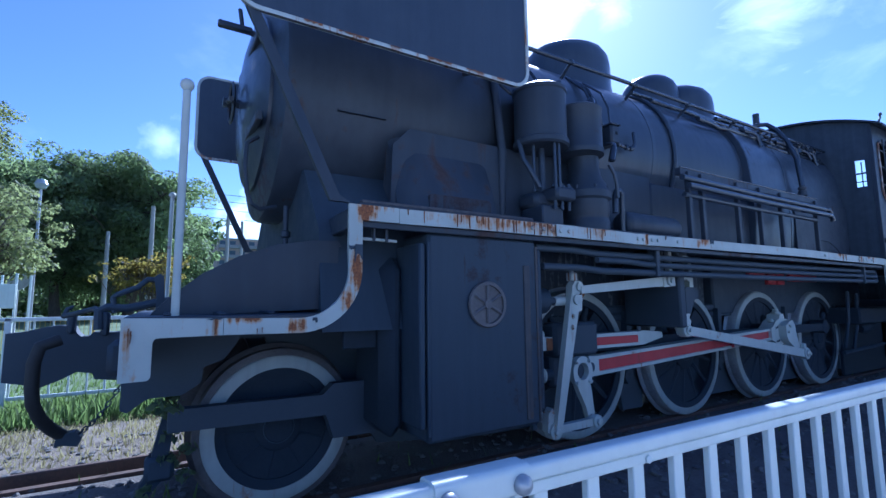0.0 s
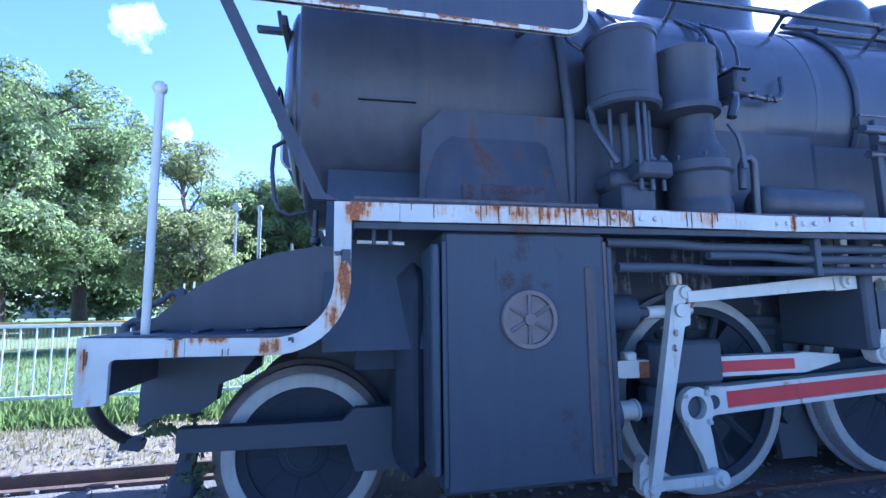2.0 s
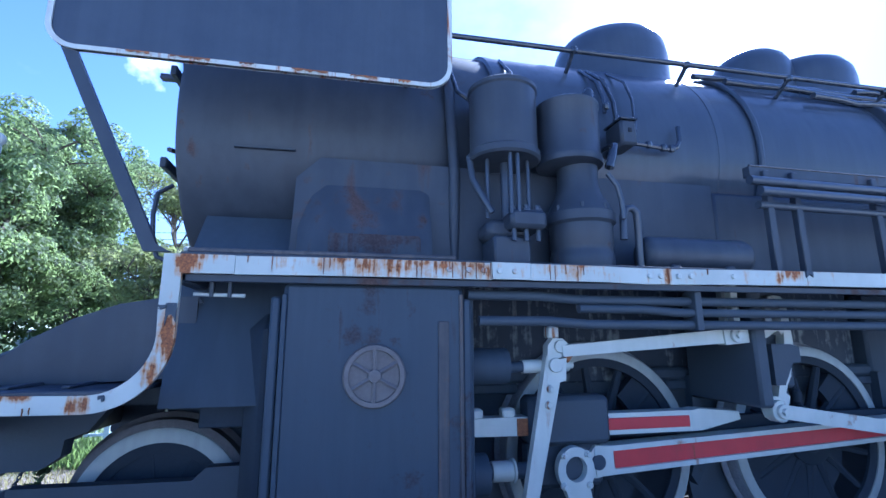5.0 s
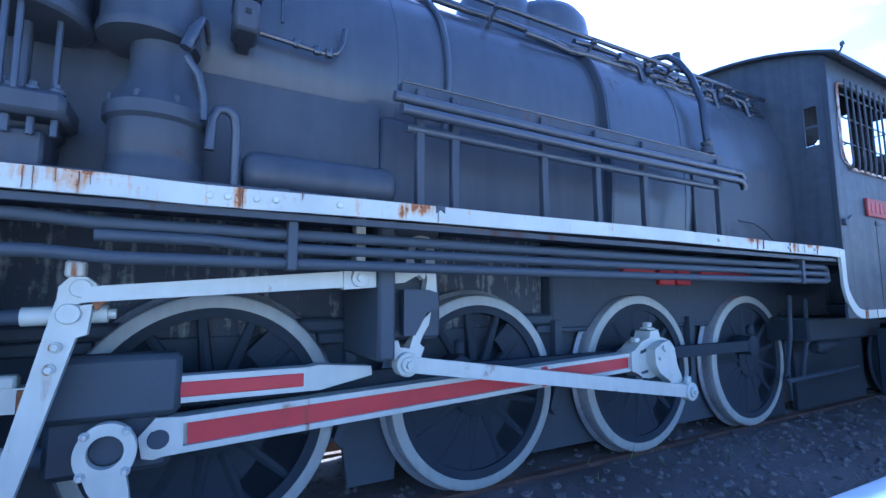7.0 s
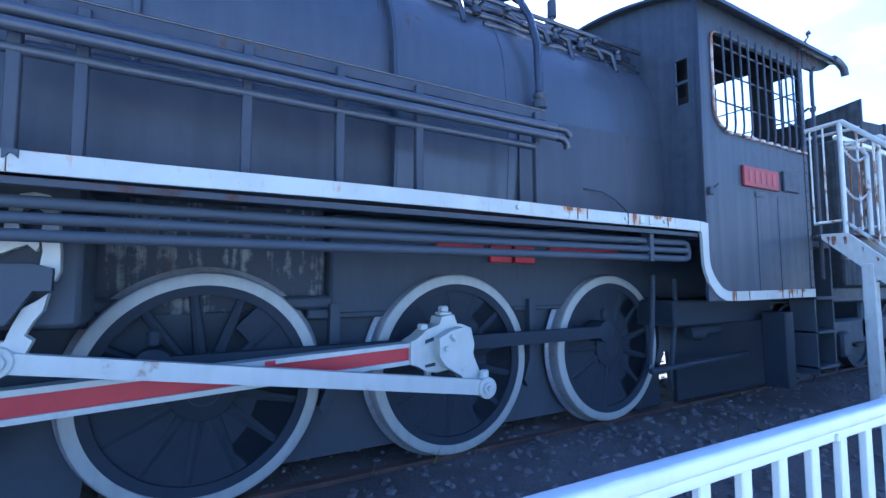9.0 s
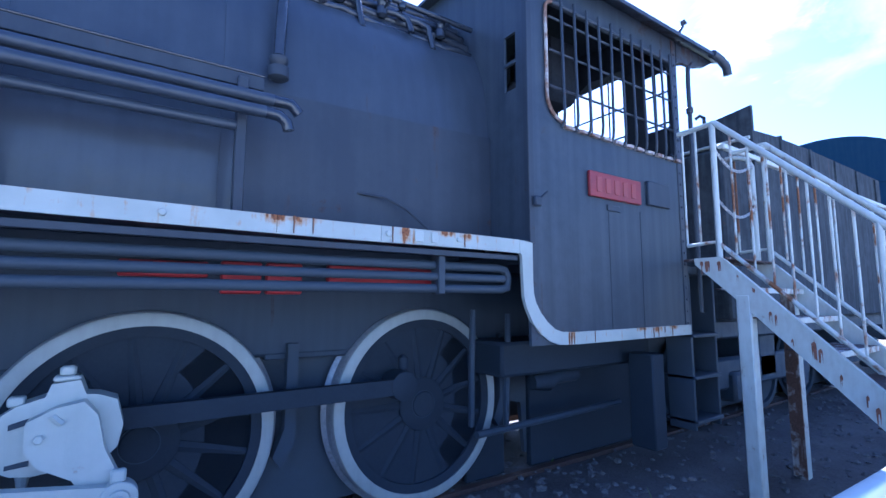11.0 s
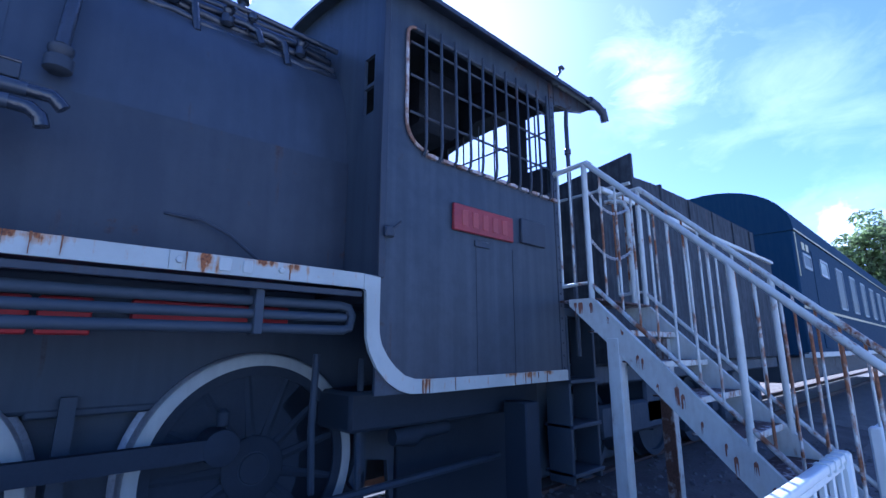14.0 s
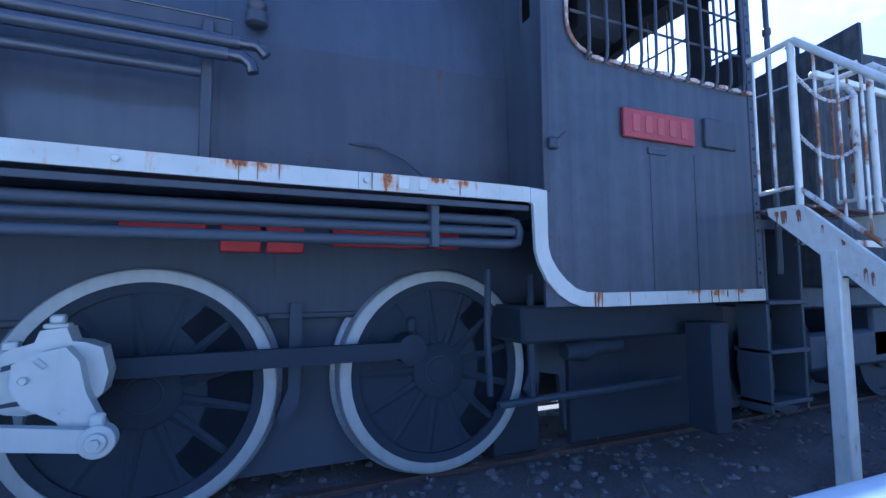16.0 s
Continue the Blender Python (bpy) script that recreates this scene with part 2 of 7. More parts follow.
M_FLAKED = weathered("black_paint_flaked_to_red_primer", (0.040, 0.050, 0.067), (0.057, 0.066, 0.081), (0.062, 0.049, 0.054), rust_at=0.575, spot_at=0.565, rough=(0.5, 0.7), dirt_amount=0.5, shine=0.3)
M_PIPE = weathered("shiny_black_pipe_paint", (0.022, 0.028, 0.040), (0.050, 0.058, 0.072), (0.080, 0.050, 0.046), rust_at=0.72, rough=(0.10, 0.22), dirt_amount=0.4, shine=0.7)
pn, pl_ = M_PIPE.node_tree.nodes, M_PIPE.node_tree.links
pipe_lumps = pn.new("ShaderNodeBump")
pipe_lumps.inputs["Strength"].default_value, pipe_lumps.inputs["Distance"].default_value = 0.6, 0.012
pl_.new(noise_node(pn, pl_, coords(pn, pl_, (1, 1, 1), False), 22.0, 4.0, 0.6), pipe_lumps.inputs["Height"])
pl_.new(pipe_lumps.outputs["Normal"], pn["Principled BSDF"].inputs["Normal"])
M_DULL = weathered("dull_black_tender_paint", (0.033, 0.040, 0.048), (0.100, 0.112, 0.122), (0.10, 0.065, 0.055), rust_at=0.68, rough=(0.75, 0.95), dirt_amount=0.7, shine=0.12)
M_WHITE = weathered("white_enamel_with_rust_specks", (0.444, 0.472, 0.433), (0.370, 0.390, 0.355), RUST, rust_at=0.66, rough=(0.35, 0.55))
M_WHITE_RUST = weathered("white_enamel_with_rust_runs", (0.435, 0.470, 0.448), (0.379, 0.380, 0.335), RUST, rust_at=0.60, streak=0.55, spot_at=0.60, rough=(0.35, 0.6), stretch=(17, 17, 1.6), dirt_amount=0.6)
M_WHITE_GEAR = weathered("white_rod_paint", (0.444, 0.475, 0.438), (0.370, 0.395, 0.360), RUST, rust_at=0.67, rough=(0.35, 0.5))
# shade on recessed gear put into the colour; dark chips in the strip share it
M_BLACK_DEEP = surface("sooty_black_iron", (0.033, 0.046, 0.063), (0.046, 0.060, 0.078), 5.0, 60.0, (0.55, 0.8))
M_TYRE = weathered("white_tyre_paint", (0.342, 0.370, 0.355), (0.250, 0.270, 0.258), RUST, rust_at=0.665, rough=(0.35, 0.55))
M_DRIP = weathered("black_casing_with_pale_drips", (0.036, 0.047, 0.066), (0.24, 0.265, 0.26), (0.085, 0.060, 0.056), rust_at=0.66, rough=(0.5, 0.75), stretch=(11, 11, 0.9), dirt_amount=0.85, shine=0.3, grime_at=(0.515, 0.62))
# paler than the spokes to offset in colour the shade behind them
M_FRAME_LIFT = surface("dusty_black_frame_plate", (0.043, 0.056, 0.073), (0.057, 0.072, 0.090), 3.0, 50.0, (0.7, 0.9))
# shade inside the cab put into the colour; the sight glass shares it
M_SHADE_BLACK = surface("sooty_cab_lining", (0.020, 0.023, 0.030), (0.035, 0.040, 0.050), 5.0, 60.0, (0.7, 0.9))
M_SHADE_BLACK.node_tree.nodes["Principled BSDF"].inputs["Specular IOR Level"].default_value = 0.05
M_WORN = weathered("worn_brown_edge_paint", (0.050, 0.052, 0.060), (0.105, 0.098, 0.094), (0.13, 0.08, 0.055), rust_at=0.67, rough=(0.6, 0.8), stretch=(14, 14, 1.0), dirt_amount=0.9, shine=0.3)
M_SCAB = surface("flaking_rust_on_paint", (0.13, 0.055, 0.035), (0.28, 0.135, 0.085), 20.0, 110.0, (0.8, 0.95))
# darker black: shade in the wheels and under the cab put into the colour
M_GEAR_SHADE = surface("dark_wheel_centre_paint", (0.022, 0.030, 0.043), (0.030, 0.040, 0.054), 5.0, 60.0, (0.6, 0.8))
M_GEAR_SHADE.node_tree.nodes["Principled BSDF"].inputs["Specular IOR Level"].default_value = 0.2
M_TREAD = surface("dull_tyre_steel", (0.20, 0.21, 0.23), (0.38, 0.40, 0.43), 4.0, 60.0, (0.35, 0.55), 0.3)
M_RED = weathered("red_rod_paint", (0.42, 0.022, 0.03), (0.30, 0.03, 0.035), (0.24, 0.09, 0.04), rust_at=0.70, rough=(0.4, 0.6))
M_SURROUND = weathered("surround_paint_gone_to_rust", (0.42, 0.39, 0.36), (0.30, 0.21, 0.17), (0.25, 0.14, 0.095), rust_at=0.56, spot_at=0.54, rough=(0.6, 0.85), stretch=(12, 12, 2.5), dirt_amount=0.8)
M_CASTING = surface("dull_grey_cast_iron", (0.085, 0.078, 0.080), (0.15, 0.14, 0.14), 6.0, 60.0, (0.5, 0.7), 0.2)
M_RAIL = surface("dirty_rail_steel", (0.045, 0.030, 0.024), (0.13, 0.075, 0.05), 4.0, 60.0, (0.7, 0.9), 0.0, 0.4)
M_RUST = surface("rusted_iron", (0.09, 0.036, 0.018), (0.30, 0.125, 0.05), 6.0, 70.0, (0.75, 0.9), 0.0, 0.5)
M_FENCE = weathered("white_fence_paint", (0.638, 0.685, 0.650), (0.536, 0.575, 0.547), RUST, rust_at=0.75, rough=(0.28, 0.45))
M_STAIR = weathered("white_stair_paint_with_rust", (0.509, 0.545, 0.512), (0.370, 0.370, 0.325), (0.24, 0.11, 0.055), rust_at=0.64, streak=0.5, rough=(0.4, 0.6), stretch=(14, 14, 4.0))
M_TREADPLATE = weathered("step_paint_flaking_off_brown_rust", (0.50, 0.48, 0.46), (0.22, 0.165, 0.135), (0.095, 0.055, 0.046), rust_at=0.49, spot_at=0.49, rough=(0.6, 0.9), stretch=(14, 14, 14), dirt_amount=0.9)
M_LEG_RUST = weathered("leg_paint_gone_to_rust", (0.40, 0.38, 0.36), (0.20, 0.15, 0.125), (0.15, 0.085, 0.06), rust_at=0.54, spot_at=0.53, rough=(0.6, 0.9), stretch=(12, 12, 1.2), dirt_amount=0.9)
M_BALUSTER = weathered("white_baluster_paint_with_rust", (0.509, 0.545, 0.512), (0.389, 0.370, 0.315), (0.27, 0.12, 0.055), rust_at=0.555, streak=0.4, rough=(0.4, 0.6), stretch=(9, 9, 3.0))
M_FRAMEPAINT = surface("dull_pale_frame_paint", (0.20, 0.24, 0.26), (0.30, 0.34, 0.36), 3.0, 40.0, (0.4, 0.6))
M_BLUE = weathered("blue_coach_paint", (0.014, 0.040, 0.078), (0.028, 0.055, 0.088), (0.06, 0.05, 0.05), rust_at=0.74, rough=(0.7, 0.9), shine=0.12)
M_CREAM = surface("cream_stripe_paint", (0.42, 0.39, 0.22), (0.55, 0.51, 0.30), 3.0, 40.0, (0.4, 0.6))
M_PLATE = surface("red_plate_paint", (0.19, 0.020, 0.024), (0.27, 0.034, 0.036), 5.0, 60.0, (0.4, 0.55))
M_YELLOW = weathered("yellow_rail_paint", (0.62, 0.38, 0.05), (0.45, 0.30, 0.08), RUST, rust_at=0.66, rough=(0.4, 0.6))
M_GALV = surface("galvanised_steel", (0.34, 0.35, 0.36), (0.50, 0.51, 0.52), 5.0, 60.0, (0.4, 0.55), 0.6)
M_CONCRETE = surface("concrete", (0.30, 0.29, 0.27), (0.42, 0.41, 0.39), 1.0, 30.0, (0.8, 0.95), 0.0, 0.4)
M_RUBBER = surface("black_rubber", (0.018, 0.018, 0.018), (0.035, 0.035, 0.035), 8.0, 80.0, (0.6, 0.8))
M_BARK = surface("tree_bark", (0.055, 0.042, 0.032), (0.14, 0.115, 0.09), 3.0, 25.0, (0.85, 0.95), 0.0, 0.8, 0.03, (4, 4, 1))
M_GREYWALL = surface("pale_render_wall", (0.20, 0.20, 0.20), (0.30, 0.30, 0.29), 0.3, 4.0, (0.8, 0.9))
M_BROWNWALL = surface("brown_tile_wall", (0.26, 0.20, 0.17), (0.36, 0.29, 0.25), 0.3, 4.0, (0.7, 0.85))
M_STONE = surface("ballast_stone", (0.070, 0.068, 0.066), (0.185, 0.178, 0.170), 9.0, 70.0, (0.8, 0.95), 0.0, 0.5)


def glass(name, tint, rough=0.05):
    m, n, l, b = nodes_of(name, rough)
    b.inputs["Base Color"].default_value = (*tint, 1)
    b.inputs["Specular IOR Level"].default_value = 0.8
    return m


M_DARKGLASS = glass("dusty_coach_window_glass", (0.03, 0.06, 0.085), 0.45)
M_PALEGLASS = glass("frosted_window_glass", (0.34, 0.38, 0.40), 0.25)


def leaf_material(name, dark, light):
    m, n, l, b = nodes_of(name, 0.5)
    geo = n.new("ShaderNodeNewGeometry")
    v = coords(n, l, (1, 1, 1), False)
    patch = noise_node(n, l, v, 0.5, 3.0)
    both = mix(n, l, 0.5, geo.outputs["Random Per Island"], ramp(n, l, patch, 0.35, 0.65))
    col = mix(n, l, both, dark, light)
    l.new(col, b.inputs["Base Color"])
    b.inputs["Specular IOR Level"].default_value = 0.15
    tr = n.new("ShaderNodeBsdfTranslucent")
    l.new(mix(n, l, 1.0, col, (1.35, 1.45, 0.95), "MULTIPLY"), tr.inputs["Color"])
    ms = n.new("ShaderNodeMixShader")
    ms.inputs[0].default_value = 0.62
    l.new(b.outputs[0], ms.inputs[1])
    l.new(tr.outputs[0], ms.inputs[2])
    l.new(ms.outputs[0], n["Material Output"].inputs["Surface"])
    return m


M_LEAF = leaf_material("camphor_leaves", (0.138, 0.178, 0.108), (0.27, 0.32, 0.195))
M_LEAF_DARK = leaf_material("dark_green_leaves", (0.105, 0.142, 0.088), (0.235, 0.28, 0.18))
M_LEAF_GOLD = leaf_material("yellowing_leaves", (0.13, 0.12, 0.04), (0.29, 0.21, 0.07))
M_LEAF_OLIVE = leaf_material("olive_leaves", (0.12, 0.138, 0.080), (0.26, 0.27, 0.16))
M_GRASS_BLADE = leaf_material("lawn_grass_blades", (0.085, 0.122, 0.052), (0.17, 0.22, 0.10))
M_DRY_GRASS = leaf_material("dry_grass_straw", (0.15, 0.125, 0.09), (0.28, 0.24, 0.18))


def ground_material():
    """Gravel round the track, dry earth beside it, lawn behind, all by the ground's own coordinates."""
    m, n, l, b = nodes_of("ground_earth_gravel_and_lawn", 0.9)
    tc = n.new("ShaderNodeTexCoord")
    sep = n.new("ShaderNodeSeparateXYZ")
    l.new(tc.outputs["Object"], sep.inputs[0])
    v = tc.outputs["Object"]
    wob = noise_node(n, l, v, 0.9, 5.0)
    mid = noise_node(n, l, v, 6.0, 6.0, 0.7)
    fine = noise_node(n, l, v, 55.0, 5.0, 0.7)
    far = n.new("ShaderNodeMath")
    far.operation = "MULTIPLY_ADD"
    far.inputs[1].default_value = 1.4
    l.new(wob, far.inputs[0])
    l.new(sep.outputs["Y"], far.inputs[2])
    rng = n.new("ShaderNodeMapRange")
    rng.inputs["From Min"].default_value, rng.inputs["From Max"].default_value = 3.2, 3.9
    l.new(far.outputs[0], rng.inputs["Value"])
    lawn = rng.outputs[0]
    gravel = mix(n, l, ramp(n, l, mix(n, l, 0.5, mid, fine), 0.35, 0.65), (0.10, 0.092, 0.082), (0.24, 0.225, 0.20))
    straw = mix(n, l, ramp(n, l, mix(n, l, 0.5, mid, fine), 0.4, 0.6), (0.11, 0.088, 0.065), (0.24, 0.20, 0.155))
    near = n.new("ShaderNodeMapRange")
    near.inputs["From Min"].default_value, near.inputs["From Max"].default_value = 0.9, 1.5
    l.new(far.outputs[0], near.inputs["Value"])
    earth = mix(n, l, near.outputs[0], gravel, straw)
    green = mix(n, l, ramp(n, l, mix(n, l, 0.5, wob, fine), 0.38, 0.62), (0.085, 0.122, 0.054), (0.175, 0.225, 0.105))
    path = n.new("ShaderNodeMapRange")        # unseen pale ground added outside the near fence to bounce light onto the engine
    path.inputs["From Min"].default_value, path.inputs["From Max"].default_value = -2.6, -3.1
    l.new(sep.outputs["Y"], path.inputs["Value"])
    pale = mix(n, l, ramp(n, l, mix(n, l, 0.5, mid, fine), 0.35, 0.65), (0.46, 0.44, 0.40), (0.58, 0.56, 0.52))
    l.new(mix(n, l, lawn, mix(n, l, path.outputs[0], earth, pale), green), b.inputs["Base Color"])
    bump(n, l, b, mix(n, l, 0.5, mid, fine), 0.6, 0.03)
    return m


M_GROUND = ground_material()


# ---- shape helpers ----
class Shape:
    """Collects simple solids into one bmesh."""

    def __init__(self):
        self.bm = bmesh.new()

    def faces(self, verts, polys):
        vs = [self.bm.verts.new(v) for v in verts]
        for p in polys:
            try:
                self.bm.faces.new([vs[i] for i in p])
            except ValueError:
                pass
        return self

    def box(self, x0, x1, y0, y1, z0, z1, bev=0.0, m=None):
        b = min(bev, (x1 - x0) * 0.45, (y1 - y0) * 0.45, (z1 - z0) * 0.45)
        if b <= 0:
            vs = [(x, y, z) for x in (x0, x1) for y in (y0, y1) for z in (z0, z1)]
            fs = [(0, 1, 3, 2), (4, 6, 7, 5), (0, 4, 5, 1), (2, 3, 7, 6), (0, 2, 6, 4), (1, 5, 7, 3)]
        else:
            vs, idx = [], {}
            lo, hi = (x0, y0, z0), (x1, y1, z1)
            for sx in (0, 1):
                for sy in (0, 1):
                    for sz in (0, 1):
                        c = [(lo, hi)[s][i] for i, s in enumerate((sx, sy, sz))]
                        inn = [c[i] + (b if s == 0 else -b) for i, s in enumerate((sx, sy, sz))]
                        for ax in range(3):
                            p = list(inn)
                            p[ax] = c[ax]
                            idx[(sx, sy, sz, ax)] = len(vs)
                            vs.append(tuple(p))
            fs = []
            quad = [(0, 0), (1, 0), (1, 1), (0, 1)]
            for ax in range(3):
                o = [a for a in range(3) if a != ax]
                for s in (0, 1):
                    f = []
                    for q in quad:
                        k = [0, 0, 0]
                        k[ax], k[o[0]], k[o[1]] = s, q[0], q[1]
                        f.append(idx[(*k, ax)])
                    fs.append(f)
                for q in quad:
                    k0, k1 = [0, 0, 0], [0, 0, 0]
                    k0[o[0]], k0[o[1]], k1[o[0]], k1[o[1]] = q[0], q[1], q[0], q[1]
                    k1[ax] = 1
                    fs.append([idx[(*k0, o[0])], idx[(*k1, o[0])], idx[(*k1, o[1])], idx[(*k0, o[1])]])
            for sx in (0, 1):
                for sy in (0, 1):
                    for sz in (0, 1):
                        fs.append([idx[(sx, sy, sz, a)] for a in range(3)])
        if m is not None:
            vs = [m @ Vector(v) for v in vs]
        return self.faces(vs, fs)

    def tube(self, pts, r, seg=10, caps=True):
        """A round bar along points; r may be a number or one radius a point."""
        pts = [Vector(p) for p in pts]
        rs = [r] * len(pts) if isinstance(r, (int, float)) else list(r)
        rings, up = [], None
        for i, p in enumerate(pts):
            d = (pts[min(i + 1, len(pts) - 1)] - pts[max(i - 1, 0)]).normalized()
            if up is None:
                up = Vector((0, 0, 1)) if abs(d.z) < 0.9 else Vector((1, 0, 0))
            a = d.cross(up).normalized()
            up = a.cross(d).normalized()
            rings.append([self.bm.verts.new(p + (a * math.cos(k) + up * math.sin(k)) * rs[i])
                          for k in (2 * math.pi * j / seg for j in range(seg))])
        for q, w in zip(rings, rings[1:]):
            for j in range(seg):
                self.bm.faces.new((q[j], q[(j + 1) % seg], w[(j + 1) % seg], w[j]))
        if caps:
            self.bm.faces.new(rings[0][::-1])
            self.bm.faces.new(rings[-1])
        return self

    def lathe(self, profile, centre, axis="y", seg=48, close=False):
        """Turn (radius, along) pairs about an axis through centre."""
        c = Vector(centre)
        rings = []
        for r, a in profile:
            ring = []
            for j in range(seg):
                k = 2 * math.pi * j / seg
                u, w = r * math.cos(k), r * math.sin(k)
                ring.append(self.bm.verts.new(c + Vector({"x": (a, u, w), "y": (u, a, w), "z": (u, w, a)}[axis])))
            rings.append(ring)
        pairs = list(zip(rings, rings[1:])) + ([(rings[-1], rings[0])] if close else [])
        for q, w in pairs:
            for j in range(seg):
                self.bm.faces.new((q[j], q[(j + 1) % seg], w[(j + 1) % seg], w[j]))
        if not close:
            for ring, (r, a) in ((rings[0], profile[0]), (rings[-1], profile[-1])):
                if r > 1e-4:
                    self.bm.faces.new(ring)
        return self

    def slab(self, outline, lo, hi, axis="y"):
        """Extrude a flat outline (pairs) along an axis from lo to hi."""
        def at(p, d):
            return {"y": (p[0], d, p[1]), "x": (d, p[0], p[1]), "z": (p[0], p[1], d)}[axis]
        n = len(outline)
        return self.faces([at(p, lo) for p in outline] + [at(p, hi) for p in outline],
                          [list(range(n)), list(range(2 * n - 1, n - 1, -1))] +
                          [(i, (i + 1) % n, n + (i + 1) % n, n + i) for i in range(n)])

    def ring_slab(self, outer, inner, lo, hi, axis="y"):
        """A plate with an opening; both outlines have the same count."""
        def at(p, d):
            return {"y": (p[0], d, p[1]), "x": (d, p[0], p[1]), "z": (p[0], p[1], d)}[axis]
        n = len(outer)
        vs = [at(p, lo) for p in outer] + [at(p, lo) for p in inner] + [at(p, hi) for p in outer] + [at(p, hi) for p in inner]
        fs = []
        for i in range(n):
            j = (i + 1) % n
            fs += [(i, j, n + j, n + i), (2 * n + i, 3 * n + i, 3 * n + j, 2 * n + j),
                   (i, 2 * n + i, 2 * n + j, j), (n + i, n + j, 3 * n + j, 3 * n + i)]
        return self.faces(vs, fs)


def round_rect(x0, x1, z0, z1, r, k=6):
    rs = r if isinstance(r, (tuple, list)) else (r,) * 4
    out = []
    for (cx, cz, a0), q in zip(((x1, z1, 0), (x0, z1, 90), (x0, z0, 180), (x1, z0, 270)), rs):
        sx, sz = (-1 if cx == x1 else 1), (-1 if cz == z1 else 1)
        for i in range(k + 1):
            a = radians(a0 + 90 * i / k)
            out.append((cx + sx * q + q * math.cos(a), cz + sz * q + q * math.sin(a)))
    return out


def finish(shape, smooth=40.0):
    bm = shape.bm
    bmesh.ops.recalc_face_normals(bm, faces=bm.faces[:])
    for f in bm.faces:
        f.smooth = True
    lim = radians(smooth)
    for e in bm.edges:
        if len(e.link_faces) != 2 or e.calc_face_angle(0.0) > lim:
            e.smooth = False
    return bm


def part(name, shape, material, parent=None, label="", smooth=40.0):
    bm = finish(shape, smooth)
    me = bpy.data.meshes.new(name)
    bm.to_mesh(me)
    bm.free()
    me.materials.append(material)
    ob = new(name, me)
    if parent is not None:
        ob.parent = parent
        ob.matrix_parent_inverse = parent.matrix_world.inverted()
    if label:
        ob["label"] = label
    return ob


def share(ob, name, m, parent):
    """Another object on the same mesh."""
    o = new(name, ob.data)
    o.parent = parent
    o.matrix_basis = m
    return o


def thing(name, label, category, at=(0, 0, 0), group="", kind=""):
    e = new(name)
    e.empty_display_size = 0.2
    e.location = at
    bpy.context.view_layer.update()
    return tagged(e, label, category, group, kind)


def cyl(p0, p1, r, seg=16):
    return Shape().tube([p0, p1], r, seg)


def bolt(s, x, y, z, r=0.016, h=0.014):
    """A hexagon head on a face that looks towards -y."""
    s.lathe([(r, 0.0), (r, -h * 0.8), (r * 0.8, -h)], (x, y, z), "y", 6)


GROUND_Z = -0.06
RAIL_Z = 0.025

# ---- ground and track ----
def flat(name, x0, x1, y0, y1, z, nx, ny, material):
    s = Shape()
    vs = [(x0 + (x1 - x0) * i / nx, y0 + (y1 - y0) * j / ny, z) for j in range(ny + 1) for i in range(nx + 1)]
    fs = [(j * (nx + 1) + i, j * (nx + 1) + i + 1, (j + 1) * (nx + 1) + i + 1, (j + 1) * (nx + 1) + i) for j in range(ny) for i in range(nx)]
    return part(name, s.faces(vs, fs), material)


tagged(flat("ground", -900, 900, -900, 900, GROUND_Z, 12, 12, M_GROUND), "grey gravel, dry earth and mown lawn", "ground", kind="structure")

def bed_z(x, y):
    """Top of the gravel bed: nearly level with the rails, falling away towards the fence."""
    f = min(1.0, max(0.0, (y + 2.15) / 0.95)) * (1.0 - 1.35 * min(1.0, max(0.0, (y - 0.58) / 0.05)))
    return GROUND_Z + 0.004 + (0.066 * f * abs(f) * (3 - 2 * f)) + 0.010 * noise.noise(Vector((x * 2.3, y * 2.3, 0.0))) + 0.006 * noise.noise(Vector((x * 9.0, y * 9.0, 4.0)))


M_BED = surface("dark_gravel_with_rust_brown_dust", (0.070, 0.060, 0.054), (0.165, 0.150, 0.138), 1.6, 48.0, (0.85, 0.98), 0.0, 0.9, 0.02)
s = Shape()
BNX, BNY = 300, 52
grid = [(-9.0 + 23.0 * i / BNX, -2.15 + 2.91 * j / BNY) for j in range(BNY + 1) for i in range(BNX + 1)]
s.faces([(x, y, bed_z(x, y) if abs(abs(y) - 0.555) > 0.035 else -0.005) for x, y in grid], [(j * (BNX + 1) + i, j * (BNX + 1) + i + 1, (j + 1) * (BNX + 1) + i + 1, (j + 1) * (BNX + 1) + i) for j in range(BNY) for i in range(BNX)])
tagged(part("track_bed", s, M_BED, None, "", 80.0), "dark gravel bed with rust-brown dust round the rails", "gravel bed", kind="structure")

track = thing("track", "rusty narrow-gauge rails half sunk in gravel", "railway track", kind="structure")
for side in (-1, 1):
    s = Shape()
    yc = side * 0.555
    prof = [(yc - 0.03, RAIL_Z), (yc + 0.03, RAIL_Z), (yc + 0.033, RAIL_Z - 0.03), (yc + 0.009, RAIL_Z - 0.045), (yc + 0.009, RAIL_Z - 0.11),
            (yc + 0.06, RAIL_Z - 0.13), (yc - 0.06, RAIL_Z - 0.13), (yc - 0.009, RAIL_Z - 0.11), (yc - 0.009, RAIL_Z - 0.045), (yc - 0.033, RAIL_Z - 0.03)]
    s.slab(prof, -9.0, 42.0, "x")
    part("rail", s, M_RAIL, track)
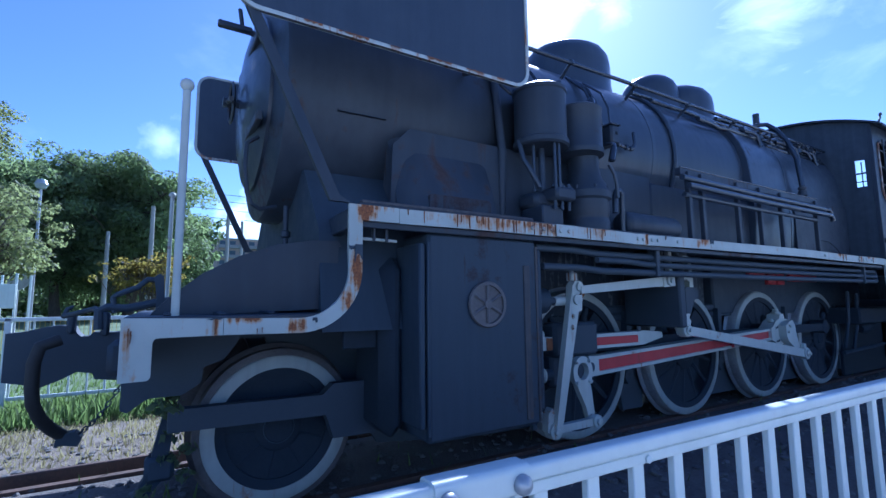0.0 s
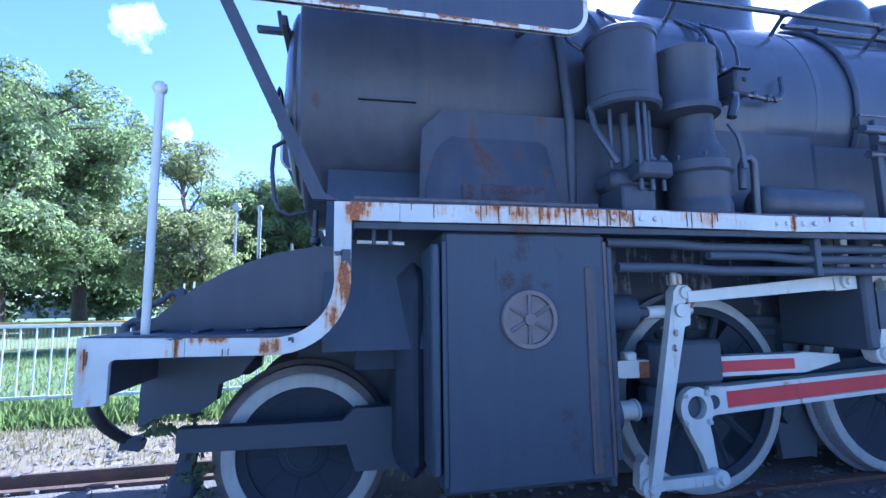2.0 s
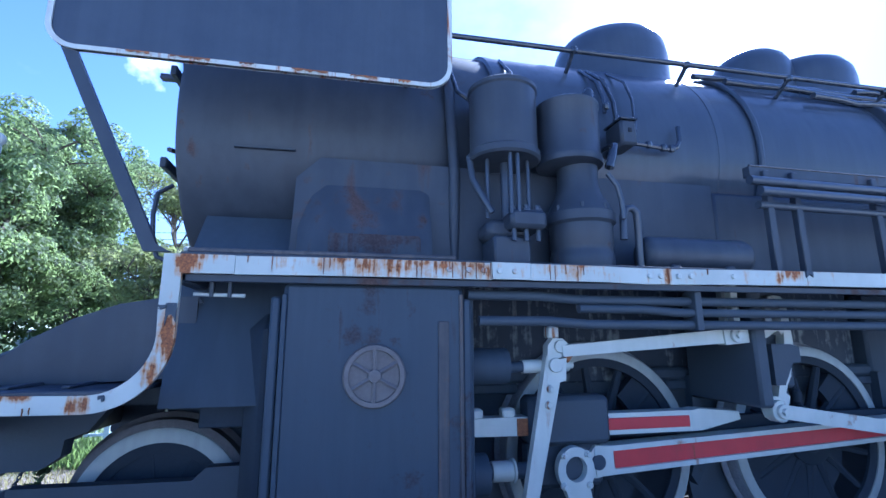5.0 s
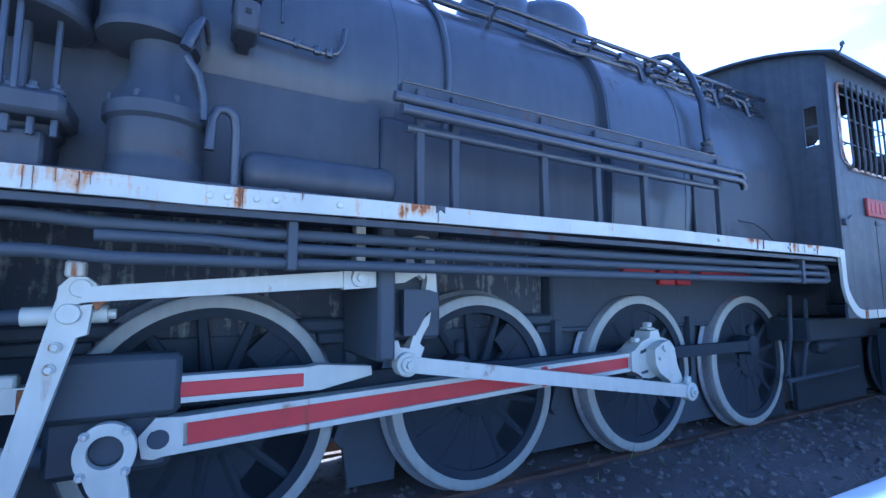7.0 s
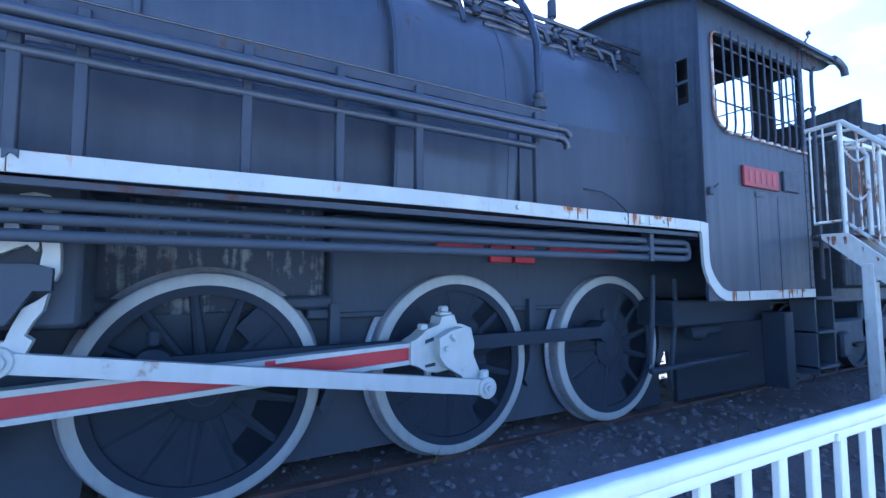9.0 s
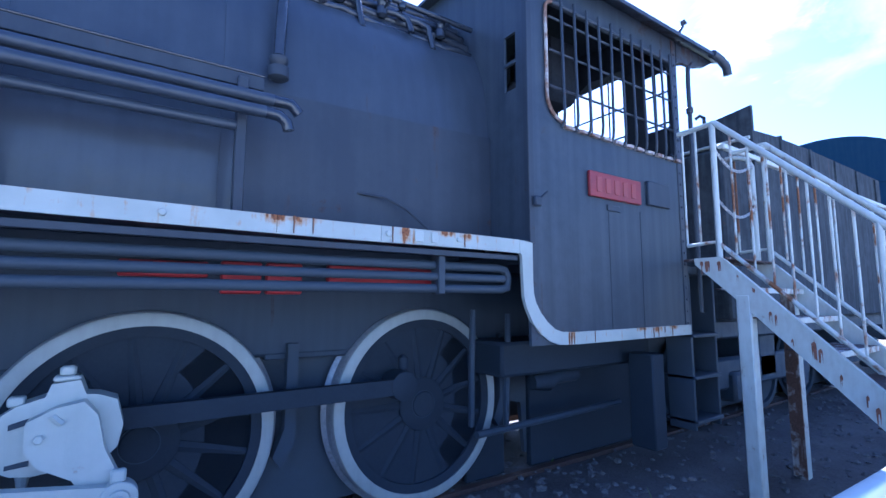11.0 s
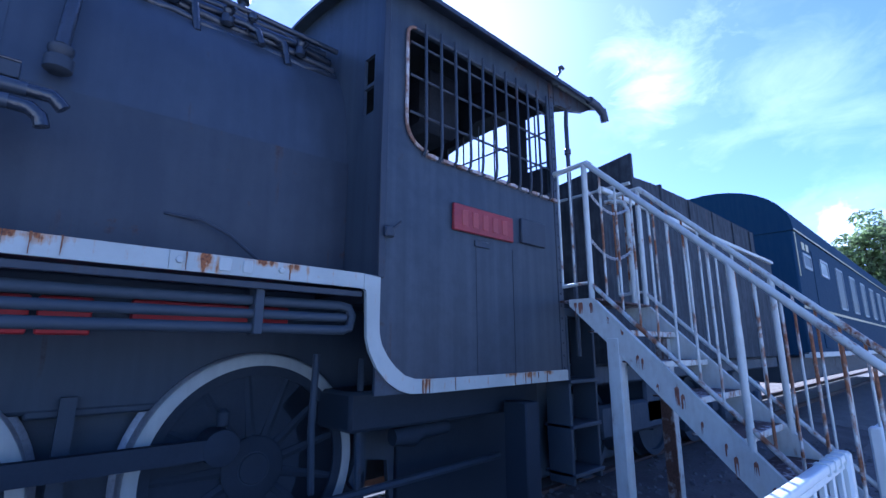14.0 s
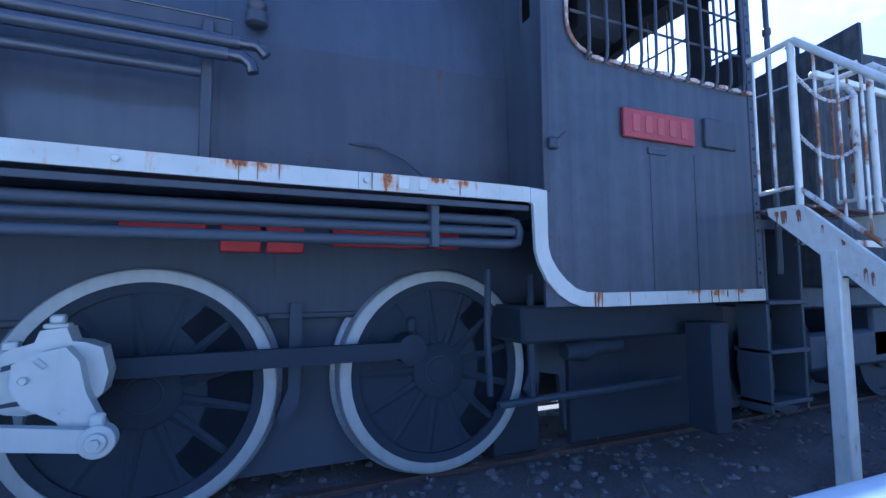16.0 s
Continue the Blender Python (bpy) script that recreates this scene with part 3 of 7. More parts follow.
def verge_z(x, y):
    """Top of the dry verge that stands behind the steel edging and falls back to the lawn."""
    f = min(1.0, max(0.0, (2.75 - y) / 1.5))
    return GROUND_Z + 0.003 + 0.104 * f * f * (3 - 2 * f) + (0.008 * noise.noise(Vector((x * 3.1, y * 3.1, 7.0))) if y < 2.7 else 0.0)


s = Shape()
VNX, VNY = 200, 20
grid = [(-9.0 + 23.0 * i / VNX, 0.80 + 1.96 * j / VNY) for j in range(VNY + 1) for i in range(VNX + 1)]
s.faces([(x, y, verge_z(x, y)) for x, y in grid], [(j * (VNX + 1) + i, j * (VNX + 1) + i + 1, (j + 1) * (VNX + 1) + i + 1, (j + 1) * (VNX + 1) + i) for j in range(VNY) for i in range(VNX)])
tagged(part("verge", s, M_GROUND, None, "", 80.0), "dry earth verge behind the track edging", "verge", kind="structure")
s = Shape().box(-9.0, 14.0, 0.755, 0.80, GROUND_Z - 0.05, GROUND_Z + 0.118, 0.008)
tagged(part("track_edging", s, M_RAIL), "low rust-brown steel edging beside the track", "edging", kind="structure")

# ---- locomotive ----
loco = thing("steam_locomotive", "preserved black steam locomotive with white trim and red rods", "locomotive")
WX = [0.015, 1.533, 3.055, 4.575]      # driving axles
WZ, FACE = 0.632, -0.621
STRIP_Y, STRIP_T = -1.295, 0.02
TOP_Z, TOP_H = 1.620, 0.076
BZ = 2.53                               # boiler centre line


def wheel_meshes(r_face, r_in, r_tread, r_flange, spokes, hub):
    tyre = Shape().lathe([(r_in, 0.0), (r_face, 0.0), (r_face + 0.014, 0.008), (r_face + 0.017, 0.02), (r_in, 0.02)], (0, 0, 0), "y", 72, True)
    tread = Shape().lathe([(r_in - 0.01, 0.014), (r_face + 0.013, 0.014), (r_tread, 0.03), (r_tread + 0.002, 0.098), (r_flange - 0.008, 0.108), (r_flange, 0.116),
                           (r_flange - 0.004, 0.128), (r_in - 0.01, 0.128)], (0, 0, 0), "y", 72, True)
    rim = Shape().lathe([(r_in + 0.004, 0.006), (r_in - 0.05, 0.016), (r_in - 0.05, 0.10), (r_in + 0.004, 0.11)], (0, 0, 0), "y", 64, True)
    core = Shape()
    core.lathe([(hub, 0.005), (hub + 0.015, 0.015), (hub + 0.015, 0.13), (hub, 0.14)], (0, 0, 0), "y", 32)
    core.lathe([(0.075, -0.005), (0.08, 0.0), (0.08, 0.02)], (0, 0, 0), "y", 24)
    spoke = Shape().tube([(hub * 0.9, 0.052, 0), (r_in - 0.03, 0.052, 0)], [0.036, 0.024], 8)
    return tyre, tread, rim, core, spoke


def wheel_spokes(spoke, wheel, count, shared=False):
    """Sets the spokes of one wheel: the given one, then others on its mesh."""
    for k in range(count):
        m = pose(0, 0, 0, 0, -360 * (k + 0.5) / count, 0)
        if k or shared:
            share(spoke, "spoke", m, wheel)
        else:
            spoke.parent = wheel
            spoke.matrix_parent_inverse = Matrix.Identity(4)
            spoke.matrix_basis = m


driver = None
for i, x in enumerate(WX):
    for side in (-1, 1):
        w = new("driving_wheel")
        w.parent = loco
        w.matrix_basis = pose(x, side * abs(FACE), WZ, 0, 0, 0 if side < 0 else 180)
        w["label"] = "spoked driving wheel with white-painted tyre"
        bpy.context.view_layer.update()
        if driver is None:
            ty, tr, rim, core, spoke = wheel_meshes(0.581, 0.534, 0.605, 0.634, 13, 0.15)
            driver = [part("tyre", ty, M_TYRE), part("tread", tr, M_TREAD), part("rim", rim, M_GEAR_SHADE), part("hub", core, M_GEAR_SHADE)]
            spoke = part("spoke", spoke, M_GEAR_SHADE)
            wheel_spokes(spoke, w, 13)
            cw = Shape()
            arc = [radians(a) for a in range(-62, 63, 8)]
            cw.slab([(0.5 * math.cos(a), 0.5 * math.sin(a)) for a in arc] + [(0.27 * math.cos(a), 0.36 * math.sin(a)) for a in reversed(arc)], 0.034, 0.09, "y")
            driver.append(part("counterweight", cw, M_GEAR_SHADE))
            for o in driver:
                o.parent = w
                o.matrix_parent_inverse = Matrix.Identity(4)
        else:
            for o in driver:
                share(o, o.name.split(".")[0], Matrix.Identity(4), w)
            wheel_spokes(spoke, w, 13, True)
        # disc added for shade between the spokes: closed in the rear wheels, below the axle in the front ones
        if side < 0:
            turn = [2 * math.pi * k / 48 for k in range(48)] if i > 1 else [radians(175 + 190 * k / 28) for k in range(29)]
            web = part("web", Shape().slab([(0.52 * math.cos(a), 0.52 * math.sin(a)) for a in turn], 0.034, 0.085), M_GEAR_SHADE)
            web.parent = w
            web.matrix_parent_inverse = Matrix.Identity(4)
lead = None
for side in (-1, 1):
    w = new("leading_wheel")
    w.parent = loco
    w.matrix_basis = pose(-2.361, side * abs(FACE), 0.462, 0, 0, 0 if side < 0 else 180)
    w["label"] = "small leading wheel with white-painted tyre"
    if lead is None:
        ty, tr, rim, core, lead_spoke = wheel_meshes(0.378, 0.325, 0.43, 0.458, 9, 0.11)
        lead = [part("tyre", ty, M_TYRE), part("tread", tr, M_CASTING), part("rim", rim, M_GEAR_SHADE), part("hub", core, M_GEAR_SHADE)]
        lead_spoke = part("spoke", lead_spoke, M_GEAR_SHADE)
        wheel_spokes(lead_spoke, w, 9)
        dsk = Shape().lathe([(0.31, 0.03), (0.31, 0.06), (0.1, 0.05), (0.1, 0.02)], (0, 0, 0), "y", 40, True)
        lead.append(part("web", dsk, M_GEAR_SHADE))
        for o in lead:
            o.parent = w
            o.matrix_parent_inverse = Matrix.Identity(4)
    else:
        for o in lead:
            share(o, o.name.split(".")[0], Matrix.Identity(4), w)
        wheel_spokes(lead_spoke, w, 9, True)
for x, z in [(x, WZ) for x in WX] + [(-2.361, 0.462)]:
    part("axle", cyl((x, -0.62, z), (x, 0.62, z), 0.085, 20), M_BLACK_LOW, loco)

# frames, stays and the dark mass between the wheels
for side in (-1, 1):
    s = Shape()
    y = side * 0.44
    s.slab([(-2.95, 0.95), (-2.42, 0.95), (-2.25, 0.55), (-1.9, 0.55), (-1.7, 0.24), (-0.9, 0.16), (0.42, 0.14), (0.46, 0.42), (0.70, 0.40), (0.74, 0.14), (1.02, 0.14), (1.05, 0.42), (1.29, 0.40), (1.33, 0.13), (5.0, 0.12), (5.36, 0.12), (5.40, 0.53), (5.56, 0.50), (5.60, 0.12), (6.6, 0.14), (6.6, 1.04), (4.9, 1.10), (-1.0, 1.10), (-1.9, 1.20), (-2.95, 1.08)], y - 0.02, y + 0.02)
    part("main_frame", s, M_FRAME_LIFT, loco)
part("firebox_lower_casing", Shape().box(2.2, 6.3, -0.56, 0.56, 0.98, 1.606, 0.02), M_BLACK_LOW, loco)
part("frame_casing", Shape().box(-1.0, 2.2, -0.47, 0.47, 1.0, 1.78, 0.02), M_DRIP, loco)
part("smokebox_skirt", Shape().slab([(-1.80, 1.634), (0.755, 1.634), (0.755, 2.24), (-1.66, 2.24), (-1.78, 2.12)], -0.855, -0.835), M_BLACK, loco, "flat black sheet between smokebox and running board")
part("boiler_lagging", Shape().box(0.76, 2.48, -0.86, 0.86, 1.63, 2.2, 0.02), M_BLACK, loco)
s = Shape().slab([(2.5, 1.0), (4.6, 1.0), (4.4, 0.35), (2.7, 0.35)], -0.40, 0.40)
part("ashpan", s, M_BLACK_LOW, loco)
for x in (0.77, 2.29, 3.81):
    part("frame_stretcher", Shape().box(x - 0.05, x + 0.05, -0.42, 0.42, 0.55, 1.0, 0.01), M_BLACK_LOW, loco)
for x0, x1, z0, z1 in ((3.36, 3.56, 1.32, 1.49), (3.585, 3.78, 1.32, 1.49), (3.93, 4.72, 1.365, 1.495), (2.92, 3.30, 1.40, 1.48)):
    part("red_casting", Shape().box(x0, x1, -0.60, -0.555, z0, z1, 0.008), M_RED, loco, "red-painted casting behind the pipes")
for x in WX:
    s = Shape().slab([(x + 0.66, 1.05), (x + 0.72, 1.05), (x + 0.715, 0.52), (x + 0.64, 0.40), (x + 0.60, 0.46), (x + 0.655, 0.60)], -0.60, -0.54)
    part("brake_hanger", s, M_BLACK_LOW, loco)
for x in (-0.72, 0.78, 2.32, 3.85):
    part("spring", Shape().box(x - 0.42, x + 0.42, -0.55, -0.46, 1.02, 1.10, 0.02).box(x - 0.25, x + 0.25, -0.55, -0.46, 0.96, 1.02, 0.01), M_BLACK_LOW, loco)

# running boards
for side in (-1, 1):
    s = Shape()
    y0, y1 = sorted((side * 1.285, side * 0.55))
    s.box(-2.16, 4.88, y0, y1, TOP_Z - 0.012, TOP_Z + 0.012, 0.004)
    part("running_board", s, M_BLACK, loco)
s = Shape().box(-3.08, -2.30, -1.285, 1.285, 1.078, 1.101, 0.004)
part("front_deck", s, M_BLACK, loco)
# raised ribs and bolts on the deck
s = Shape()
for x in (-2.95, -2.75, -2.55):
    s.box(x, x + 0.03, -1.2, -0.75, 1.101, 1.113, 0.003)
part("deck_ribs", s, M_BLACK, loco)


def arc_pts(cx, cz, r, a0, a1, n=10):
    return [(cx + r * math.cos(radians(a0 + (a1 - a0) * i / n)), cz + r * math.sin(radians(a0 + (a1 - a0) * i / n))) for i in range(n + 1)]


def ribbon(outer, inner, lo, hi):
    return Shape().slab(outer + inner[::-1], lo, hi)


def strip_piece(name, s, material, side, label=""):
    ob = part(name, s, material, loco, label)
    if side > 0:
        ob.matrix_basis = Matrix.Diagonal((1, -1, 1, 1)) @ ob.matrix_basis
    return ob


def sag(x):
    """How the old strip rises and dips along the engine."""
    return float(np.interp(x, [-2.2, -0.5, -0.3, -0.1, 0.1, 1.8, 3.4, 4.9], [-0.004, 0.004, 0.003, -0.004, -0.002, 0.017, 0.016, 0.008])) + 0.003 * math.sin(3.1 * x)


for side in (-1, 1):
    yo, yi = STRIP_Y, STRIP_Y + STRIP_T
    # front end: block at the buffer beam and the low bar
    s = Shape().slab([(-3.085, 0.862), (-2.995, 0.864)] + arc_pts(-3.0, 0.882, 0.018, -70, 0, 3) + [(-2.982, 1.0)] + arc_pts(-2.962, 1.0, 0.02, 180, 90, 4) +
                     [(-2.74, 1.022), (-2.74, 1.089), (-3.085, 1.098)], yo, yi)
    strip_piece("edge_strip", s, M_STRIP, side, "white end plate of the front deck, cracked paint")
    # curve up to the running board
    cx, cz = -2.43, 1.303
    outer = [(-2.738, 1.022)] + arc_pts(cx, cz, 0.285, -90, 0, 12) + [(-2.145, 1.40)]
    inner = [(-2.738, 1.089)] + arc_pts(cx, cz, 0.220, -90, 0, 12) + [(-2.214, 1.40)]
    strip_piece("edge_strip", ribbon(outer, inner, yo, yi), M_STRIP, side, "white curved strip with rust patches")
    s = Shape().slab([(-2.214, 1.402), (-2.145, 1.402), (-2.145, TOP_Z - TOP_H), (-1.95, TOP_Z - TOP_H), (-1.95, TOP_Z), (-2.214, TOP_Z)], yo, yi)
    strip_piece("edge_strip", s, M_STRIP, side, "white corner strip with rust runs")
    for x0, x1, mat, up in ((-1.948, -0.862, M_STRIP, 0.0), (-0.86, -0.676, M_STRIP, 0.004), (-0.674, 0.05, M_STRIP, 0.002),
                            (0.053, 0.72, M_STRIP, 0.0), (0.722, 0.88, M_STRIP, 0.0), (0.884, 3.45, M_STRIP, 0.0), (3.452, 3.92, M_STRIP, 0.0), (3.922, 4.79, M_STRIP, 0.0)):
        bend = [(x0 + (x1 - x0) * i / 6, sag(x0 + (x1 - x0) * i / 6)) for i in range(7)]
        s = ribbon([(a, TOP_Z + b + up) for a, b in bend], [(a, TOP_Z - TOP_H + b + up) for a, b in bend], yo - abs(up), yi - 0.001)
        strip_piece("edge_strip", s, mat, side, "white running-board strip, rust streaks" if x0 < -0.2 else "")
    # drop to the cab
    s = ribbon([(4.792, TOP_Z + 0.009), (4.890, TOP_Z)] + [(4.890, 1.40), (4.893, 1.33), (4.91, 1.275), (4.95, 1.215), (5.0, 1.165), (5.06, 1.122), (5.13, 1.102), (5.25, 1.098)],
               [(4.792, TOP_Z - TOP_H + 0.009), (4.806, TOP_Z - TOP_H)] + [(4.812, 1.40), (4.816, 1.31), (4.836, 1.245), (4.883, 1.16), (4.945, 1.095), (5.02, 1.05), (5.10, 1.028), (5.25, 1.024)], yo - 0.002, yi)
    strip_piece("edge_strip", s, M_STRIP, side, "white strip that drops in a curve to the cab")
    s = Shape().slab([(5.252, 1.024), (6.56, 1.034), (6.56, 1.107), (5.252, 1.098)], yo - 0.002, yi)
    strip_piece("edge_strip", s, M_STRIP, side, "white strip under the cab side, rust runs")
# pale bracket rod under the front end of the running board
rod_ = part("bracket_rod", cyl((-2.12, -1.20, 1.468), (-1.92, -1.20, 1.464), 0.008, 8), M_WHITE, loco, "thin white rod under the running board")
for x in (-2.05, -1.98):
    part("rod_clip", Shape().box(x - 0.008, x + 0.008, -1.212, -1.188, 1.456, TOP_Z - 0.012, 0.003), M_BLACK, rod_)
# bolts on the strip
for x in (-1.06, -0.97, -0.90, -0.827, -0.754, -0.06, 0.0, 0.10, 0.17, 0.42, 3.05, 3.955, 4.36):
    s = Shape()
    bolt(s, x, STRIP_Y - 0.001, TOP_Z - 0.036 + sag(x), 0.014, 0.012)
    part("strip_bolt", s, M_WHITE_RUST if x < -0.85 else M_WHITE, loco)
for x0, x1 in ((4.10, 4.148), (4.195, 4.235)):
    part("strip_patch", Shape().box(x0, x1, STRIP_Y - 0.007, STRIP_Y - 0.001, TOP_Z - 0.050, TOP_Z + 0.004, 0.003), M_WHITE, loco)

# rust scabs and runs that eat into the strip from its edges
def rust_mark(x0, x1, z_top, drop, seed, material=None, fingers=3, parent=None, lift=0.0065, name="rust_patch"):
    """A ragged patch: straight along its top edge, running down in uneven fingers."""
    r = random.Random(seed)
    n = max(4, int(fingers * 4))
    low = []
    for i in range(n + 1):
        f = i / n
        depth = drop * (0.35 + 0.65 * abs(math.sin(math.pi * fingers * f + seed))) * r.uniform(0.55, 1.0)
        low.append((x1 + (x0 - x1) * f + r.uniform(-0.002, 0.002), z_top - max(0.004, depth)))
    top = [(x0 + (x1 - x0) * i / 4, z_top - r.uniform(0.0, 0.003)) for i in range(5)]
    return part(name, Shape().slab(top + low, STRIP_Y - lift, STRIP_Y + 0.002), material or M_RUST, parent or loco)


def rust_run(x, z_top, length, w, seed, material=None):
    """A thin run of rust that tapers downwards."""
    r = random.Random(seed)
    k = 6
    length, w = min(0.073, length * 1.35), w * 0.62
    mids = [(x + r.uniform(-0.0012, 0.0012), z_top - length * i / k, w * (1.0 - 0.72 * i / k) * r.uniform(0.6, 1.1)) for i in range(k + 1)]
    pts = [(m[0] - m[2] / 2, m[1]) for m in mids] + [(m[0] + m[2] / 2, m[1]) for m in reversed(mids)]
    return part("rust_run", Shape().slab(pts, STRIP_Y - 0.0066, STRIP_Y + 0.002), material or M_RUST, loco)


TZ = TOP_Z - 0.001
rust_mark(-2.185, -2.147, 1.425, 0.095, 5, M_BLACK_DEEP, 1)
rust_mark(-2.212, -2.18, 1.418, 0.03, 6, M_BLACK_DEEP, 1)
rust_mark(-2.80, -2.745, 1.091, 0.010, 16, M_BLACK_DEEP, 2)
rust_mark(-2.378, -2.358, 1.085, 0.028, 17, M_BLACK_DEEP, 1)
for i, (x, z0, ln, w) in enumerate(((-2.77, 1.088, 0.06, 0.008), (-3.06, 1.06, 0.14, 0.006), (-3.052, 1.05, 0.035, 0.012), (-2.61, 1.045, 0.02, 0.004), (-2.59, 1.047, 0.018, 0.004),
                                    (-1.90, TZ, 0.02, 0.01), (-1.806, TZ, 0.045, 0.006), (-1.60, TZ, 0.05, 0.010), (-1.575, TZ, 0.03, 0.012), (-1.52, TZ, 0.070, 0.008), (-1.47, TZ, 0.025, 0.010),
                                    (-1.425, TZ, 0.03, 0.008), (-1.39, TZ, 0.05, 0.006), (-1.33, TZ, 0.055, 0.007), (-1.29, TZ, 0.03, 0.008), (-1.205, TZ, 0.070, 0.013), (-1.185, TZ, 0.06, 0.006),
                                    (-1.12, TZ, 0.045, 0.009), (-1.045, TZ, 0.062, 0.008), (-1.0, TZ, 0.072, 0.008), (-0.985, TZ, 0.05, 0.006), (-0.935, TZ, 0.055, 0.010), (-0.90, TZ, 0.04, 0.008),
                                    (-0.868, TZ, 0.07, 0.008), (-0.58, TZ, 0.05, 0.006), (-0.555, TZ, 0.06, 0.005), (-0.50, TZ, 0.03, 0.006), (-0.44, TZ, 0.055, 0.007), (-0.41, TZ, 0.03, 0.005),
                                    (0.045, TZ + 0.002, 0.075, 0.016), (0.27, TZ + 0.004, 0.02, 0.010), (3.52, TZ + 0.016, 0.06, 0.012), (3.60, TZ + 0.016, 0.05, 0.01), (3.98, TZ + 0.012, 0.06, 0.008), (4.4, TZ + 0.01, 0.05, 0.008))):
    rust_run(x, z0, ln, w, 40 + i)
rust_mark(0.87, 0.915, TZ + sag(0.89) + 0.004, 0.045, 99, M_BLACK_DEEP, 1, None, 0.009)
# and under the cab side
for i, (x, ln, w) in enumerate(((5.18, 0.065, 0.016), (5.20, 0.06, 0.012), (5.225, 0.068, 0.010), (5.42, 0.05, 0.006), (5.95, 0.05, 0.010), (6.06, 0.06, 0.008), (6.12, 0.055, 0.006), (6.2, 0.03, 0.012), (6.30, 0.06, 0.008))):
    rust_run(x, 1.097 + 0.006 * (x - 5.25), ln, w, 140 + i)

# valance under the running board: curved apron ahead of the cylinders
for side in (-1, 1):
    y0, y1 = sorted((side * 1.27, side * 1.25))
    s = Shape()
    s.box(-2.16, 4.80, y0, y1, TOP_Z - TOP_H - 0.03, TOP_Z - TOP_H, 0.003)
    part("valance", s, M_BLACK, loco)

# smokebox, boiler, firebox
s = Shape().lathe([(0.0, -2.48), (0.30, -2.475), (0.55, -2.455), (0.74, -2.42), (0.80, -2.405), (0.815, -2.38), (0.815, -0.62), (0.80, -0.60)], (0, 0, BZ), "x", 72)
part("smokebox", s, M_BLACK, loco)
s = Shape().lathe([(0.0, -2.56), (0.2, -2.552), (0.40, -2.525), (0.56, -2.487), (0.60, -2.465), (0.60, -2.43)], (0, 0, BZ), "x", 56)
door = part("smokebox_door", s, M_GLOSS, loco, "domed black smokebox door")
s = Shape().tube([(-2.55, 0, BZ), (-2.66, 0, BZ)], 0.03, 12)
s.tube([(-2.63, -0.22, BZ - 0.06), (-2.63, 0.22, BZ + 0.06)], 0.016, 8)
s.lathe([(0.13, -0.012), (0.15, 0.0), (0.13, 0.012), (0.12, 0.0)], (-2.605, 0, BZ), "x", 28, True)
part("door_handwheel", s, M_BLACK, door)
for z in (BZ + 0.28, BZ - 0.28):
    part("hinge_strap", Shape().box(-2.535, -2.50, -0.60, 0.25, z - 0.03, z + 0.03, 0.006), M_BLACK, door)
s = Shape().box(-2.73, -2.52, -0.24, -0.19, 2.945, 2.985, 0.008, Matrix.Identity(4)).tube([(-2.58, -0.215, 2.97), (-2.60, -0.215, 3.10)], 0.014, 8).tube([(-2.56, -0.215, 2.96), (-2.36, -0.215, 2.93)], 0.02, 8)
part("lamp_iron", s, M_BLACK, loco)
part("front_pipe", Shape().tube([(-2.50, -0.46, 2.16), (-2.565, -0.49, 2.10), (-2.572, -0.50, 1.97), (-2.557, -0.50, 1.80), (-2.53, -0.50, 1.735), (-2.48, -0.48, 1.71), (-2.38, -0.46, 1.74)], 0.013, 8), M_BLACK, loco)
part("drain_cock", Shape().lathe([(0.018, 0.0), (0.018, 0.10), (0.030, 0.11), (0.030, 0.14), (0.016, 0.15), (0.016, 0.30)], (-2.33, -0.50, 1.44), "z", 10), M_BLACK, loco)
s = Shape().lathe([(0.80, -0.66), (0.835, -0.64), (0.835, 2.45), (0.84, 2.47)], (0, 0, BZ), "x", 72)
part("boiler_barrel", s, M_GLOSS, loco, "weathered glossy black boiler barrel")
for x in (-0.62, 0.90, 2.44):
    part("boiler_band", Shape().lathe([(0.8355, x - 0.028), (0.8385, x - 0.026), (0.8385, x + 0.026), (0.8355, x + 0.028)], (0, 0, BZ), "x", 72, True), M_GLOSS, loco)
s = Shape()
fb = [(0.90, 1.62), (0.93, 2.0), (0.92, 2.35)] + [(0.90 * math.cos(radians(a)), BZ + 0.86 * math.sin(radians(a))) for a in range(4, 177, 8)] + [(-0.92, 2.35), (-0.93, 2.0), (-0.90, 1.62)]
s.slab(fb, 2.46, 4.90, "x")
part("firebox_casing", s, M_GLOSS, loco, "wide black firebox casing")
for x in (2.5, 3.3):
    o = [(p[0] * 1.004, 1.62 + (p[1] - 1.62) * 1.003) for p in fb]
    part("boiler_band", Shape().slab(o, x - 0.025, x + 0.025, "x"), M_GLOSS, loco)
part("firebox_side_sheet", Shape().slab([(3.36, 1.634), (4.876, 1.634), (4.876, 2.345), (3.36, 2.30)], -0.942, -0.925), M_BLACK, loco)
# saddle below the smokebox and the curved apron over the front deck
s = Shape().slab([(-1.05, 1.0), (1.05, 1.0), (0.95, 1.55), (0.62, 1.95), (-0.62, 1.95), (-0.95, 1.55)], -2.26, -1.0, "x")
part("smokebox_saddle", s, M_BLACK_LOW, loco)
prof = [(-3.0, 1.10), (-2.93, 1.18), (-2.80, 1.29), (-2.65, 1.375), (-2.48, 1.44), (-2.30, 1.473), (-2.16, 1.478)]
s = ribbon(prof, [(a + 0.02, b - 0.03) for a, b in prof], -0.98, 0.98)
